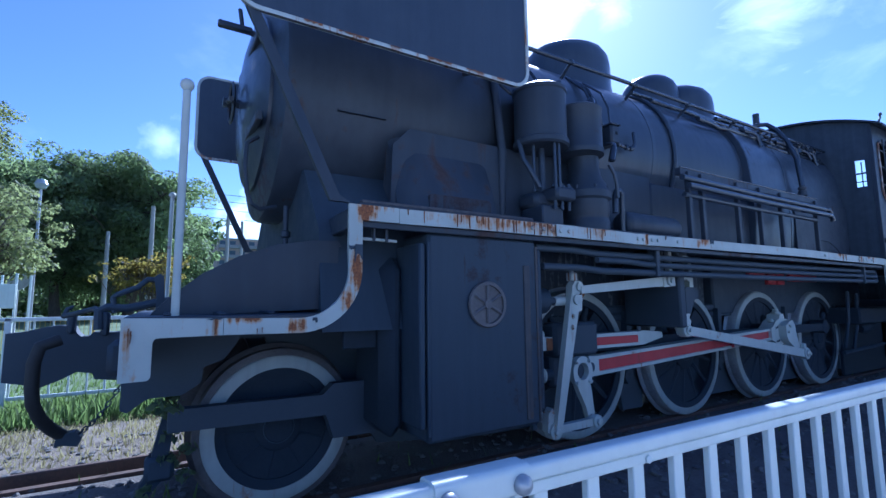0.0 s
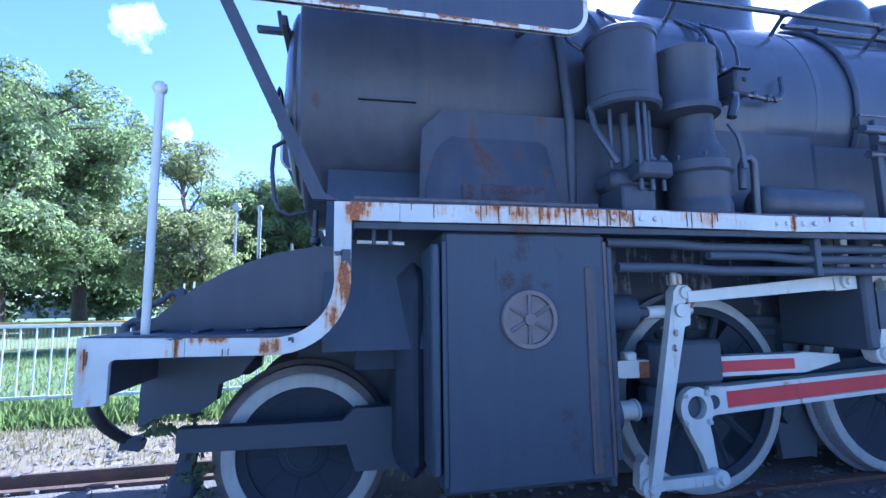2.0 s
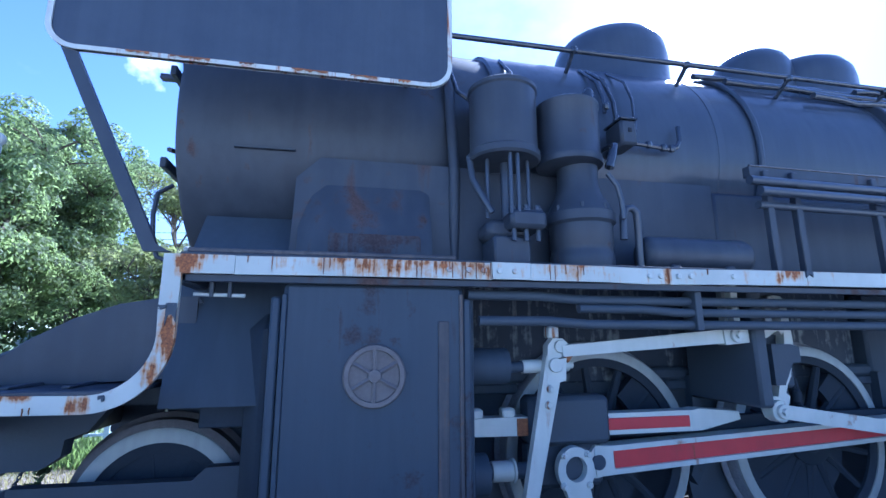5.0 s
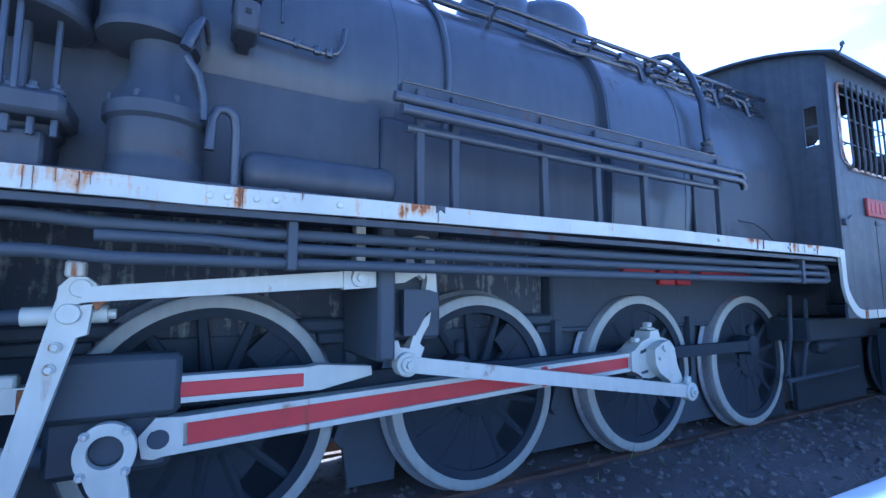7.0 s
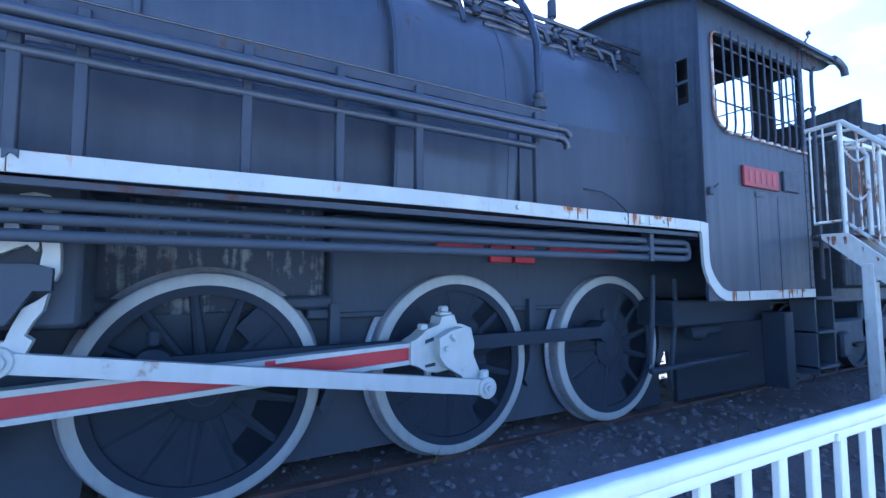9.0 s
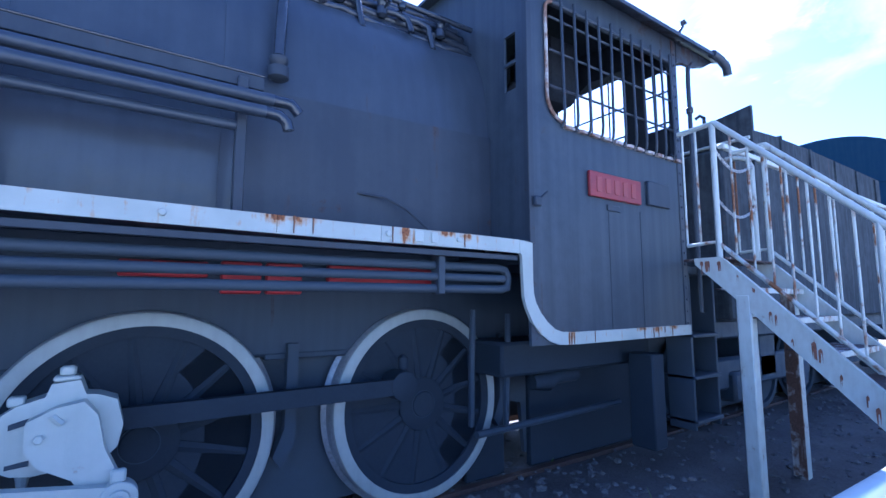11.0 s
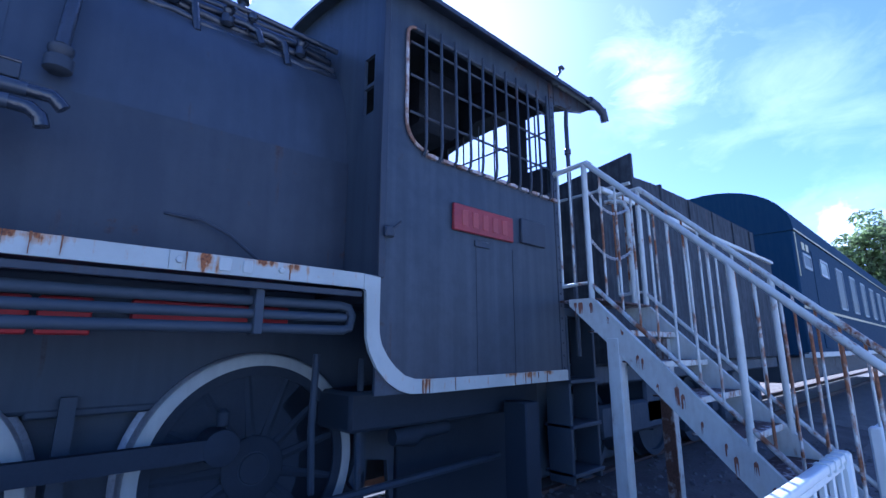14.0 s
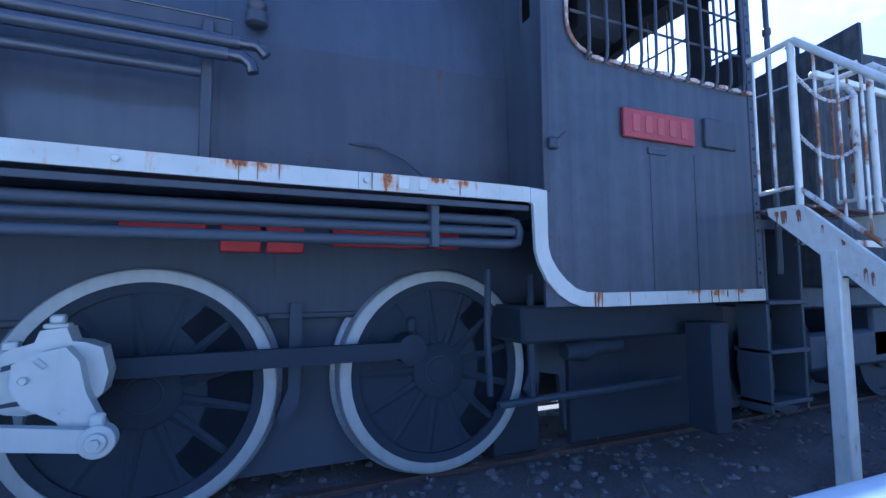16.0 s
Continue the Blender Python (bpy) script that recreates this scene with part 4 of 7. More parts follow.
part("front_apron", s, M_BLACK, loco, "convex sheet apron over the front deck")
s = Shape().slab([(a, b - 0.01) for a, b in prof] + [(-2.16, 1.12)], -0.985, -0.965)
part("apron_side", s, M_BLACK, loco)
s = Shape().box(-2.19, -2.13, -1.27, 1.27, 1.51, TOP_Z - 0.012, 0.006)
part("apron_back_sheet", s, M_BLACK, loco)
s = Shape().box(-2.36, -2.20, -0.60, -0.30, 1.44, 1.49, 0.01)
part("drain_fitting", s, M_BLACK, loco)

# smoke deflectors
DX0, DX1, DZ0, DZ1 = -2.762, -1.036, 2.468, 3.265
for side in (-1, 1):
    y = side * 1.275
    pl = round_rect(DX0, DX1, DZ0, DZ1, 0.12, 8)
    s = Shape().slab(pl, y - 0.006, y + 0.006)
    d = part("smoke_deflector", s, M_GLOSS, loco, "black smoke deflector with a white painted rim")
    inner = round_rect(DX0 + 0.022, DX1 - 0.022, DZ0 + 0.02, DZ1 - 0.02, 0.1, 8)
    part("rim", Shape().ring_slab(pl, inner, y - 0.013, y + 0.013), M_WHITE_RUST, d, "white rim with rust along the bottom")
    s = Shape().slab([(-2.735, 2.56), (-2.675, 2.545), (-2.255, 1.66), (-2.20, 1.63), (-2.30, 1.63)], y + 0.0, y + 0.028)
    part("brace", s, M_BLACK, d)
    if side < 0:
        for i, (xa, xb, h) in enumerate(((-2.45, -2.36, 0.016), (-2.28, -2.12, 0.014), (-2.0, -1.94, 0.012), (-1.78, -1.62, 0.016), (-1.52, -1.40, 0.014), (-1.30, -1.24, 0.018))):
            rust_mark(xa, xb, DZ0 + 0.018, h, 170 + i, None, 3, d, 0.0, "rust_scab")
    part("strut", cyl((-1.20, y, 2.62), (-1.20, side * 0.80, 2.75), 0.02, 8), M_BLACK, d)
    part("strut", cyl((-2.1, y, 2.90), (-2.1, side * 0.72, 2.90), 0.02, 8), M_BLACK, d)
    # marker poles at the corners of the deck
    s = Shape().tube([(-2.91, side * 1.19, 1.10), (-2.91, side * 1.19, 2.06)], 0.016, 14)
    p = part("marker_pole", s, M_WHITE, loco, "white upright pole with a ball on top")
    part("ball", Shape().lathe([(0.0, -0.028), (0.016, -0.024), (0.026, -0.010), (0.028, 0.003), (0.024, 0.017), (0.013, 0.026), (0.0, 0.028)], (-2.91, side * 1.19, 2.085), "z", 18), M_WHITE, p)

# chimney, domes and fittings on top
s = Shape().lathe([(0.30, 0.72), (0.24, 0.80), (0.20, 0.92), (0.20, 1.18), (0.225, 1.22), (0.225, 1.27), (0.18, 1.27)], (-1.55, 0, BZ), "z", 36)
part("chimney", s, M_BLACK, loco)
dome_prof = [(0.52, 0.62), (0.47, 0.72), (0.455, 0.82), (0.455, 1.02), (0.44, 1.12), (0.39, 1.20), (0.30, 1.26), (0.15, 1.295), (0.0, 1.30)]
s = Shape().lathe([(r * 0.96, h * 1.025) for r, h in dome_prof], (0.70, 0, BZ), "z", 48)
for v in s.bm.verts:                    # the front of the dome slopes more gently
    if v.co.x < 0.70:
        v.co.x = 0.70 + (v.co.x - 0.70) * (1.12 + 0.30 * max(0.0, BZ + 1.30 - v.co.z))
part("sand_dome", s, M_GLOSS, loco, "rounded black dome with a sloping front")
part("steam_dome", Shape().lathe([(r, h * 1.0) for r, h in dome_prof], (2.62, 0, BZ), "z", 48), M_GLOSS, loco, "rounded black dome")
part("dome_front_hump", Shape().lathe([(r * 0.74, h * 1.04) for r, h in dome_prof], (2.12, 0, BZ), "z", 40), M_GLOSS, loco)
for i in range(3):
    s = Shape()
    s.lathe([(0.035, 0.82), (0.04, 0.95), (0.03, 1.03), (0.045, 1.06), (0.02, 1.13)], (3.14 + 0.09 * i, -0.10 + 0.08 * i, BZ), "z", 10)
    part("safety_valve", s, M_BLACK, loco)
s = Shape().tube([(4.42, -0.16, BZ + 0.8), (4.42, -0.16, BZ + 1.16)], 0.02, 8).tube([(4.42, -0.16, BZ + 1.16), (4.42, -0.16, BZ + 1.32)], 0.045, 10)
part("whistle", s, M_BLACK, loco)
# handrail along the boiler
s = Shape()
s.tube([(-1.02, -0.78, 3.13), (1.2, -0.78, 3.15), (4.85, -0.78, 3.17)], 0.018, 10)
part("boiler_handrail", s, M_PIPE, loco)
for x in (-0.95, -0.1, 0.75, 1.6, 2.5, 3.4, 4.3):
    part("handrail_stanchion", Shape().tube([(x, -0.66, 3.05), (x, -0.78, 3.14)], 0.014, 8).lathe([(0.0, -0.03), (0.026, -0.016), (0.03, 0.0), (0.026, 0.016), (0.0, 0.03)], (x, -0.78, 3.142), "z", 10), M_PIPE, loco)
# pipes along the top of the boiler
rng = random.Random(4)
for dy, lift, x0, x1, r in ((-0.62, 0.03, 1.2, 4.86, 0.024), (-0.55, 0.03, 1.0, 4.86, 0.022), (-0.70, 0.03, 1.9, 4.86, 0.026), (-0.47, 0.03, 2.0, 4.86, 0.02), (-0.755, 0.025, 3.2, 4.86, 0.022),
                            (-0.66, 0.075, 2.9, 4.86, 0.026), (-0.585, 0.085, 2.5, 4.86, 0.024), (-0.51, 0.09, 3.1, 4.86, 0.028), (-0.43, 0.085, 3.4, 4.86, 0.026)):
    z0 = BZ + math.sqrt(0.87 ** 2 - dy * dy) + lift
    steps = 14
    pts = [(x0 + (x1 - x0) * i / steps, dy + rng.uniform(-0.014, 0.014), z0 + rng.uniform(-0.012, 0.012)) for i in range(steps + 1)]
    part("boiler_top_pipe", Shape().tube(pts, r, 10), M_PIPE, loco)
# steam pipe that arches out of the bundle and runs down the firebox side
part("downpipe", Shape().tube([(3.30, -0.46, BZ + 0.74), (3.44, -0.52, BZ + 0.81), (3.51, -0.58, BZ + 0.835), (3.54, -0.66, BZ + 0.82), (3.545, -0.76, BZ + 0.72), (3.54, -0.86, BZ + 0.55), (3.525, -0.95, BZ + 0.30), (3.507, -0.985, BZ - 0.06)], 0.028, 12), M_PIPE, loco)
for x, drop in ((3.02, 0.14), (3.78, 0.10), (4.02, 0.17), (4.36, 0.09), (4.52, 0.15)):      # elbows that leave the bundle downwards
    part("pipe_elbow", Shape().tube([(x - 0.20, -0.72, BZ + 0.58), (x - 0.08, -0.745, BZ + 0.575), (x - 0.02, -0.775, BZ + 0.54), (x, -0.80, BZ + 0.54 - drop)], 0.021, 10), M_PIPE, loco)
for x in (3.16, 3.90, 4.18, 4.62):
    v = part("boiler_valve", Shape().lathe([(0.02, 0.0), (0.036, 0.012), (0.036, 0.06), (0.022, 0.075), (0.030, 0.09), (0.030, 0.11), (0.0, 0.118)], (x, -0.735, BZ + 0.52), "z", 14), M_PIPE, loco)
    part("valve_spindle", cyl((x, -0.735, BZ + 0.57), (x + 0.01, -0.83, BZ + 0.585), 0.010, 8), M_PIPE, v)
# sand and steam pipes over the barrel
for x in (1.19,):
    pts = [(x, 0.83 * -math.sin(radians(a)) * 1.03, BZ + 0.83 * math.cos(radians(a)) * 1.03) for a in range(25, 116, 10)]
    part("sand_pipe", Shape().tube(pts + [(x, -0.60, 1.62)], 0.02, 8), M_GLOSS, loco)
# plates, boxes and pipes on the smokebox side
s = Shape().slab([(-2.11, 2.288), (-1.80, 2.292), (-1.80, 2.302), (-2.11, 2.298)], -0.805, -0.72)
part("smokebox_ledge", s, M_BLACK, loco)
s = Shape()
fair = [(-0.78, 2.22), (-0.82, 2.16), (-0.87, 2.06), (-0.92, 1.94), (-0.96, 1.84), (-0.985, 1.74), (-0.99, 1.634), (-0.60, 1.634)]
rings = []
for x, k in ((-1.76, 0.72), (-1.70, 0.90), (-1.62, 1.0), (-1.12, 1.0), (-1.075, 0.96)):      # its front end is rounded
    rings.append([s.bm.verts.new((x, -0.60 + (y + 0.60) * k, 1.632 + (z - 1.632) * (0.82 + 0.18 * k))) for y, z in fair])
for q, w in zip(rings, rings[1:]):
    for j in range(len(fair)):
        s.bm.faces.new((q[j], q[(j + 1) % len(fair)], w[(j + 1) % len(fair)], w[j]))
s.bm.faces.new(rings[0][::-1]), s.bm.faces.new(rings[-1])
casing = part("steam_pipe_casing", s, M_BLACK, loco, "dark curved casing with worn reddish paint")
part("inspection_panel", Shape().slab(round_rect(-1.60, -1.14, 1.70, 1.80, 0.02, 3), -0.994, -0.95), M_FLAKED, casing, "panel with flaking reddish primer")
part("board_edge_angle", Shape().box(-2.14, -1.02, -1.27, -1.235, TOP_Z + 0.012, TOP_Z + 0.034, 0.006), M_WORN, loco)
s = Shape().tube([(-0.93, -0.83, 1.62), (-0.93, -0.87, 2.2), (-0.95, -0.82, 2.75), (-0.95, -0.62, 3.08)], 0.03, 10)
part("side_pipe", s, M_BLACK, loco)
# feed pump on the running board
PX, PY = -0.25, -1.0
s = Shape().lathe([(0.165, 0.0), (0.17, 0.02), (0.17, 0.09), (0.164, 0.10), (0.164, 0.13), (0.17, 0.14), (0.17, 0.25), (0.188, 0.265), (0.188, 0.315), (0.175, 0.33), (0.16, 0.37), (0.13, 0.42), (0.12, 0.45), (0.112, 0.50), (0.112, 0.60), (0.12, 0.63)], (PX, PY, TOP_Z + 0.012), "z", 36)
pump = part("air_pump", s, M_BLACK, loco, "upright black air pump with flanged cylinders")
s = Shape().lathe([(0.09, 0.63), (0.182, 0.645), (0.186, 0.67), (0.182, 0.69), (0.175, 0.70), (0.175, 0.97), (0.182, 0.98), (0.182, 1.0), (0.15, 1.02), (0.05, 1.035), (0.0, 1.035)], (PX - 0.045, PY, TOP_Z - 0.035), "z", 36)
part("pump_cylinder", s, M_BLACK, pump)
part("pump_lubricator", Shape().lathe([(0.02, 0.0), (0.032, 0.01), (0.032, 0.06), (0.02, 0.08), (0.0, 0.085)], (PX + 0.09, PY - 0.02, TOP_Z + 1.02), "z", 12), M_PIPE, pump)
for k in range(8):
    a = 2 * math.pi * (k + 0.5) / 8
    part("flange_bolt", cyl((PX + 0.168 * math.cos(a), PY + 0.168 * math.sin(a), TOP_Z + 0.335), (PX + 0.168 * math.cos(a), PY + 0.168 * math.sin(a), TOP_Z + 0.365), 0.012, 6), M_BLACK, pump)
part("pump_pipe", Shape().tube([(-0.065, -1.12, 1.80), (-0.06, -1.12, 1.93), (-0.04, -1.12, 1.972), (-0.005, -1.12, 1.978), (0.022, -1.12, 1.955), (0.032, -1.11, 1.90), (0.035, -1.10, 1.62)], 0.020, 10), M_GLOSS, pump)
part("pump_pipe", Shape().tube([(-0.16, -1.16, 2.15), (-0.115, -1.17, 2.08), (-0.095, -1.17, 2.0), (-0.09, -1.17, 1.90)], 0.014, 10), M_GLOSS, pump)
part("exhaust_pipe", Shape().tube([(-0.165, -1.19, 2.17), (-0.14, -1.19, 2.25), (-0.115, -1.18, 2.305), (-0.10, -1.13, 2.33), (-0.09, -0.98, 2.35), (-0.085, -0.86, 2.38)], [0.026, 0.024, 0.016, 0.012, 0.012, 0.012], 10), M_PIPE, pump)
# second pump beside it: a drum on two columns over a valve body
QX = -0.682
s = Shape().lathe([(0.06, 0.0), (0.185, 0.0), (0.198, 0.012), (0.198, 0.045), (0.186, 0.055), (0.186, 0.39), (0.195, 0.40), (0.195, 0.42), (0.16, 0.445), (0.06, 0.46), (0.0, 0.46)], (QX, PY, 2.225), "z", 36)
pump2 = part("feed_pump", s, M_BLACK, loco, "upright black pump with a drum over its valve body")
for dx, dy in ((-0.02, -0.15), (0.02, -0.15), (-0.11, -0.04), (0.11, -0.06)):
    part("pump_column", cyl((QX + dx, PY + dy, 1.90), (QX + dx, PY + dy, 2.23), 0.011, 10), M_GLOSS, pump2)
part("piston_rod", cyl((QX, PY, 1.85), (QX, PY, 2.23), 0.024, 12), M_GLOSS, pump2)
body = part("valve_body", Shape().box(QX - 0.03, QX + 0.165, PY - 0.17, PY + 0.08, 1.83, 1.925, 0.02).box(QX - 0.12, QX + 0.12, PY - 0.06, PY + 0.14, 1.79, 1.90, 0.03), M_BLACK, pump2)
for dx in (0.0, 0.065, 0.13):
    part("valve_cap", Shape().lathe([(0.026, 0.0), (0.026, 0.014), (0.014, 0.02), (0.014, 0.034), (0.0, 0.036)], (QX + dx, PY - 0.12, 1.924), "z", 12), M_GLOSS, body)
    part("drain_pipe", cyl((QX + dx, PY - 0.12, 1.77), (QX + dx, PY - 0.12, 1.84), 0.012, 8), M_GLOSS, body)
part("pump_foot", Shape().box(QX - 0.10, QX + 0.10, PY - 0.10, PY + 0.12, TOP_Z + 0.012, 1.80, 0.012), M_BLACK, pump2)
part("pump_pipe", Shape().tube([(QX - 0.19, PY + 0.02, 2.26), (QX - 0.185, PY - 0.02, 2.12), (QX - 0.15, PY - 0.06, 2.02), (QX - 0.10, PY - 0.08, 1.92)], 0.018, 10), M_GLOSS, pump2)
# mechanical lubricator on a bracket beside the pumps
lub = part("lubricator_box", Shape().box(0.005, 0.112, -1.07, -0.90, 2.375, 2.53, 0.016), M_BLACK, loco, "small black lubricator box with a square sight glass")
part("sight_glass", Shape().box(0.05, 0.075, -1.074, -1.066, 2.45, 2.475, 0.002), M_SHADE_BLACK, lub)
part("lubricator_lid", Shape().box(0.0, 0.118, -1.076, -0.895, 2.528, 2.542, 0.005), M_PIPE, lub)
part("lubricator_bracket", Shape().box(0.03, 0.09, -0.93, -0.82, 2.38, 2.42, 0.006), M_BLACK, lub)
# lubricator pipes on the barrel
for pts, r in (([(0.09, -0.60, 3.12), (0.092, -0.78, 2.95), (0.094, -0.88, 2.74), (0.098, -0.90, 2.50), (0.13, -0.90, 2.47)], 0.014), ([(0.035, -0.60, 3.12), (0.035, -0.80, 2.92), (0.033, -0.87, 2.76), (0.03, -0.88, 2.66)], 0.012),
               ([(0.13, -0.90, 2.47), (0.30, -0.905, 2.455), (0.44, -0.90, 2.445), (0.50, -0.90, 2.46), (0.535, -0.89, 2.52), (0.55, -0.87, 2.62)], 0.014),
               ([(0.24, -0.60, 3.12), (0.236, -0.80, 2.94), (0.234, -0.87, 2.78), (0.233, -0.885, 2.56)], 0.009), ([(-0.55, -0.60, 3.12), (-0.55, -0.78, 2.93), (-0.53, -0.86, 2.80), (-0.45, -0.88, 2.76)], 0.012),
               ([(-0.93, -0.74, 2.94), (-0.90, -0.84, 2.72), (-0.84, -0.87, 2.66), (-0.74, -0.87, 2.655)], 0.013)):
    part("lubricator_pipe", Shape().tube(pts, r, 8), M_PIPE, loco)
for x, z in ((0.30, 2.462), (0.40, 2.45), (0.46, 2.45), (0.10, 2.62), (0.035, 2.70), (-0.82, 2.66)):
    part("pipe_union", Shape().lathe([(0.0, -0.022), (0.018, -0.02), (0.022, -0.008), (0.022, 0.008), (0.018, 0.02), (0.0, 0.022)], (x, -0.905 if x > 0.2 else -0.89, z), "z", 8), M_PIPE, loco)
# reservoir on the running board
s = Shape().lathe([(0.0, 0.06), (0.06, 0.066), (0.09, 0.085), (0.10, 0.11), (0.10, 0.70), (0.09, 0.725), (0.06, 0.745), (0.0, 0.75)], (0, -1.06, 1.735), "x", 32)
tank = part("air_reservoir", s, M_BLACK, loco, "horizontal black air tank on the running board")
for x in (0.22, 0.56):
    part("tank_strap", Shape().box(x - 0.03, x + 0.03, -1.15, -0.97, TOP_Z + 0.012, TOP_Z + 0.05, 0.006), M_BLACK, tank)

# long pipe cooler carried on posts beside the firebox
for y, z, x0, x1, r in ((-1.20, 2.16, 0.70, 3.44, 0.026), (-1.24, 2.085, 0.72, 3.40, 0.026), (-1.16, 2.03, 0.78, 3.30, 0.022)):
    part("cooling_pipe", Shape().tube([(x0, y, z), ((x0 + x1) / 2, y, z - 0.012), (x1, y, z - 0.01)], r, 10), M_GLOSS, loco)
s = Shape().box(0.76, 3.41, -1.15, -1.10, 2.205, 2.268, 0.003)
angle = part("cooler_top_angle", s, M_BLACK, loco)
# thin glossy rod added along the edge to catch a line of glint
part("bead", cyl((0.76, -1.15, 2.270), (3.41, -1.15, 2.270), 0.006, 8), M_PIPE, angle)
part("pipe_return", Shape().tube([(3.40, -1.24, 2.075), (3.455, -1.25, 2.068), (3.485, -1.25, 2.045), (3.495, -1.25, 2.01)], 0.025, 10), M_PIPE, loco)
part("pipe_return", Shape().tube([(3.44, -1.20, 2.15), (3.51, -1.22, 2.142), (3.545, -1.22, 2.105)], 0.025, 10), M_PIPE, loco)
for x in (0.853, 1.05, 1.638, 2.062, 2.495, 3.32):
    s = Shape().box(x - 0.022, x + 0.022, -1.175, -1.135, TOP_Z + 0.012, 2.24, 0.005)
    part("cooler_post", s, M_BLACK, loco)
part("injector_pipe", Shape().tube([(3.95, -0.94, 1.86), (4.1, -0.98, 1.845), (4.22, -1.0, 1.79), (4.36, -1.02, 1.68), (4.42, -1.02, 1.62)], 0.008, 8), M_BLACK, loco)
part("steam_valve", Shape().lathe([(0.035, -0.06), (0.05, -0.05), (0.05, 0.0), (0.03, 0.01), (0.045, 0.03), (0.045, 0.05), (0.0, 0.06)], (3.507, -0.985, 2.41), "z", 14), M_BLACK, loco)
# pipes below the running board
for y, z, x0, x1, r in ((-1.19, 1.485, -0.95, 4.72, 0.024), (-1.21, 1.425, -0.4, 4.74, 0.022), (-1.20, 1.365, -0.9, 4.74, 0.024)):
    pts = [(x0, y, z), (x0 + 0.35, y, z), (x0 + 0.55, y, z - 0.015), (2.0, y, z - 0.02), (x1, y, z - 0.015)]
    part("lower_pipe", Shape().tube(pts, r, 10), M_BLACK_DEEP, loco)
for x in (0.25, 4.3):
    part("pipe_hanger", Shape().box(x - 0.02, x + 0.02, -1.24, -1.16, 1.32, 1.55, 0.004), M_BLACK_DEEP, loco)
part("pipe_end_loop", Shape().tube([(4.72, -1.19, 1.47), (4.77, -1.19, 1.46), (4.79, -1.19, 1.42), (4.77, -1.2, 1.36), (4.72, -1.20, 1.35)], 0.024, 8), M_BLACK_DEEP, loco)

# cylinders
for side in (-1, 1):
    y0, y1 = sorted((side * 1.245, side * 0.55))
    s = Shape().box(-1.76, -0.985, y0, y1, 0.42, 1.52, 0.02)
    c = part("cylinder_block", s, M_BLACK_LOW, loco, "black sheet-clad cylinder block")
    yf = side * 1.245
    sg = 1 if side < 0 else -1
    s = Shape().lathe([(0.0, -0.004 * sg), (0.106, -0.004 * sg), (0.108, -0.018 * sg), (0.126, -0.018 * sg), (0.132, -0.008 * sg), (0.128, 0.0)], (-1.375, yf - 0.002 * sg, 1.131), "y", 40)
    vc = part("valve_cover", s, M_CASTING, c, "grey cast-iron round cover with six spokes")
    part("hub", Shape().lathe([(0.0, -0.022 * sg), (0.026, -0.02 * sg), (0.03, -0.005 * sg)], (-1.375, yf - 0.002 * sg, 1.131), "y", 20), M_CASTING, vc)
    for k in range(6):
        d = Vector((math.cos(radians(30 + 60 * k)), 0, math.sin(radians(30 + 60 * k))))
        o = Vector((-1.375, yf - 0.010 * sg, 1.131))
        part("spoke", Shape().tube([o + d * 0.025, o + d * 0.110], 0.010, 6), M_CASTING, vc)
    for x in (-1.79, -0.968):
        part("cylinder_flange", Shape().box(x - 0.02, x + 0.02, min(yf, side * 0.7), max(yf, side * 0.7), 0.50, 1.46, 0.01), M_BLACK_LOW, c)
    ya, yb = sorted((yf - 0.008 * sg, yf + 0.004 * sg))
    part("edge_angle", Shape().box(-1.10, -1.052, ya, yb, 0.46, 1.36, 0.003), M_WORN, c, "worn brownish edge angle")
    part("edge_angle", Shape().box(-1.005, -0.987, ya, yb, 0.44, 1.48, 0.003), M_WORN, c)
    part("edge_angle", Shape().box(-1.765, -1.745, ya, yb, 0.46, 1.47, 0.003), M_BLACK_LOW, c)
    ya, yb = sorted((side * 1.06, side * 0.60))
    s = Shape().box(-1.93, -1.77, ya, yb, 0.42, 1.40, 0.07)
    part("cylinder_front_cover", s, M_GEAR_SHADE, c)
    s = Shape().lathe([(0.27, -0.99), (0.29, -0.97), (0.29, -0.94), (0.18, -0.95), (0.10, -0.88), (0.10, -0.80)], (0, side * 0.93, 0.63), "x", 36)
    s.lathe([(0.19, -1.02), (0.19, -0.95), (0.09, -0.93), (0.09, -0.70)], (0, side * 0.98, 1.15), "x", 28)
    part("cylinder_rear_cover", s, M_BLACK_LOW, c)
    part("drain_pipe", Shape().tube([(-0.925, side * 1.10, 0.35), (-0.925, side * 1.12, 1.50)], 0.022, 8), M_BLACK_LOW, c)
part("front_sheet", Shape().box(-2.12, -1.78, -0.96, -0.94, 0.90, 1.415, 0.006), M_GEAR_SHADE, loco)
s = Shape().slab([(-2.905, 0.548), (-2.15, 0.535), (-2.105, 0.405), (-1.78, 0.40), (-1.78, 0.70), (-2.11, 0.70), (-2.17, 0.645), (-2.905, 0.652)], -0.79, -0.72)
part("leading_truck_frame", s, M_BLACK_DEEP, loco)
for side in (1,):
    part("leading_truck_frame", Shape().box(-2.92, -1.98, 0.72, 0.79, 0.545, 0.615, 0.008), M_BLACK_LOW, loco)
part("guard_iron", Shape().slab([(-2.92, 0.60), (-2.86, 0.60), (-2.90, 0.30), (-2.98, 0.20), (-3.04, 0.20), (-2.98, 0.32)], -0.60, -0.52).box(-2.99, -2.86, -0.62, -0.5, 0.28, 0.40, 0.02), M_BLACK_LOW, loco)
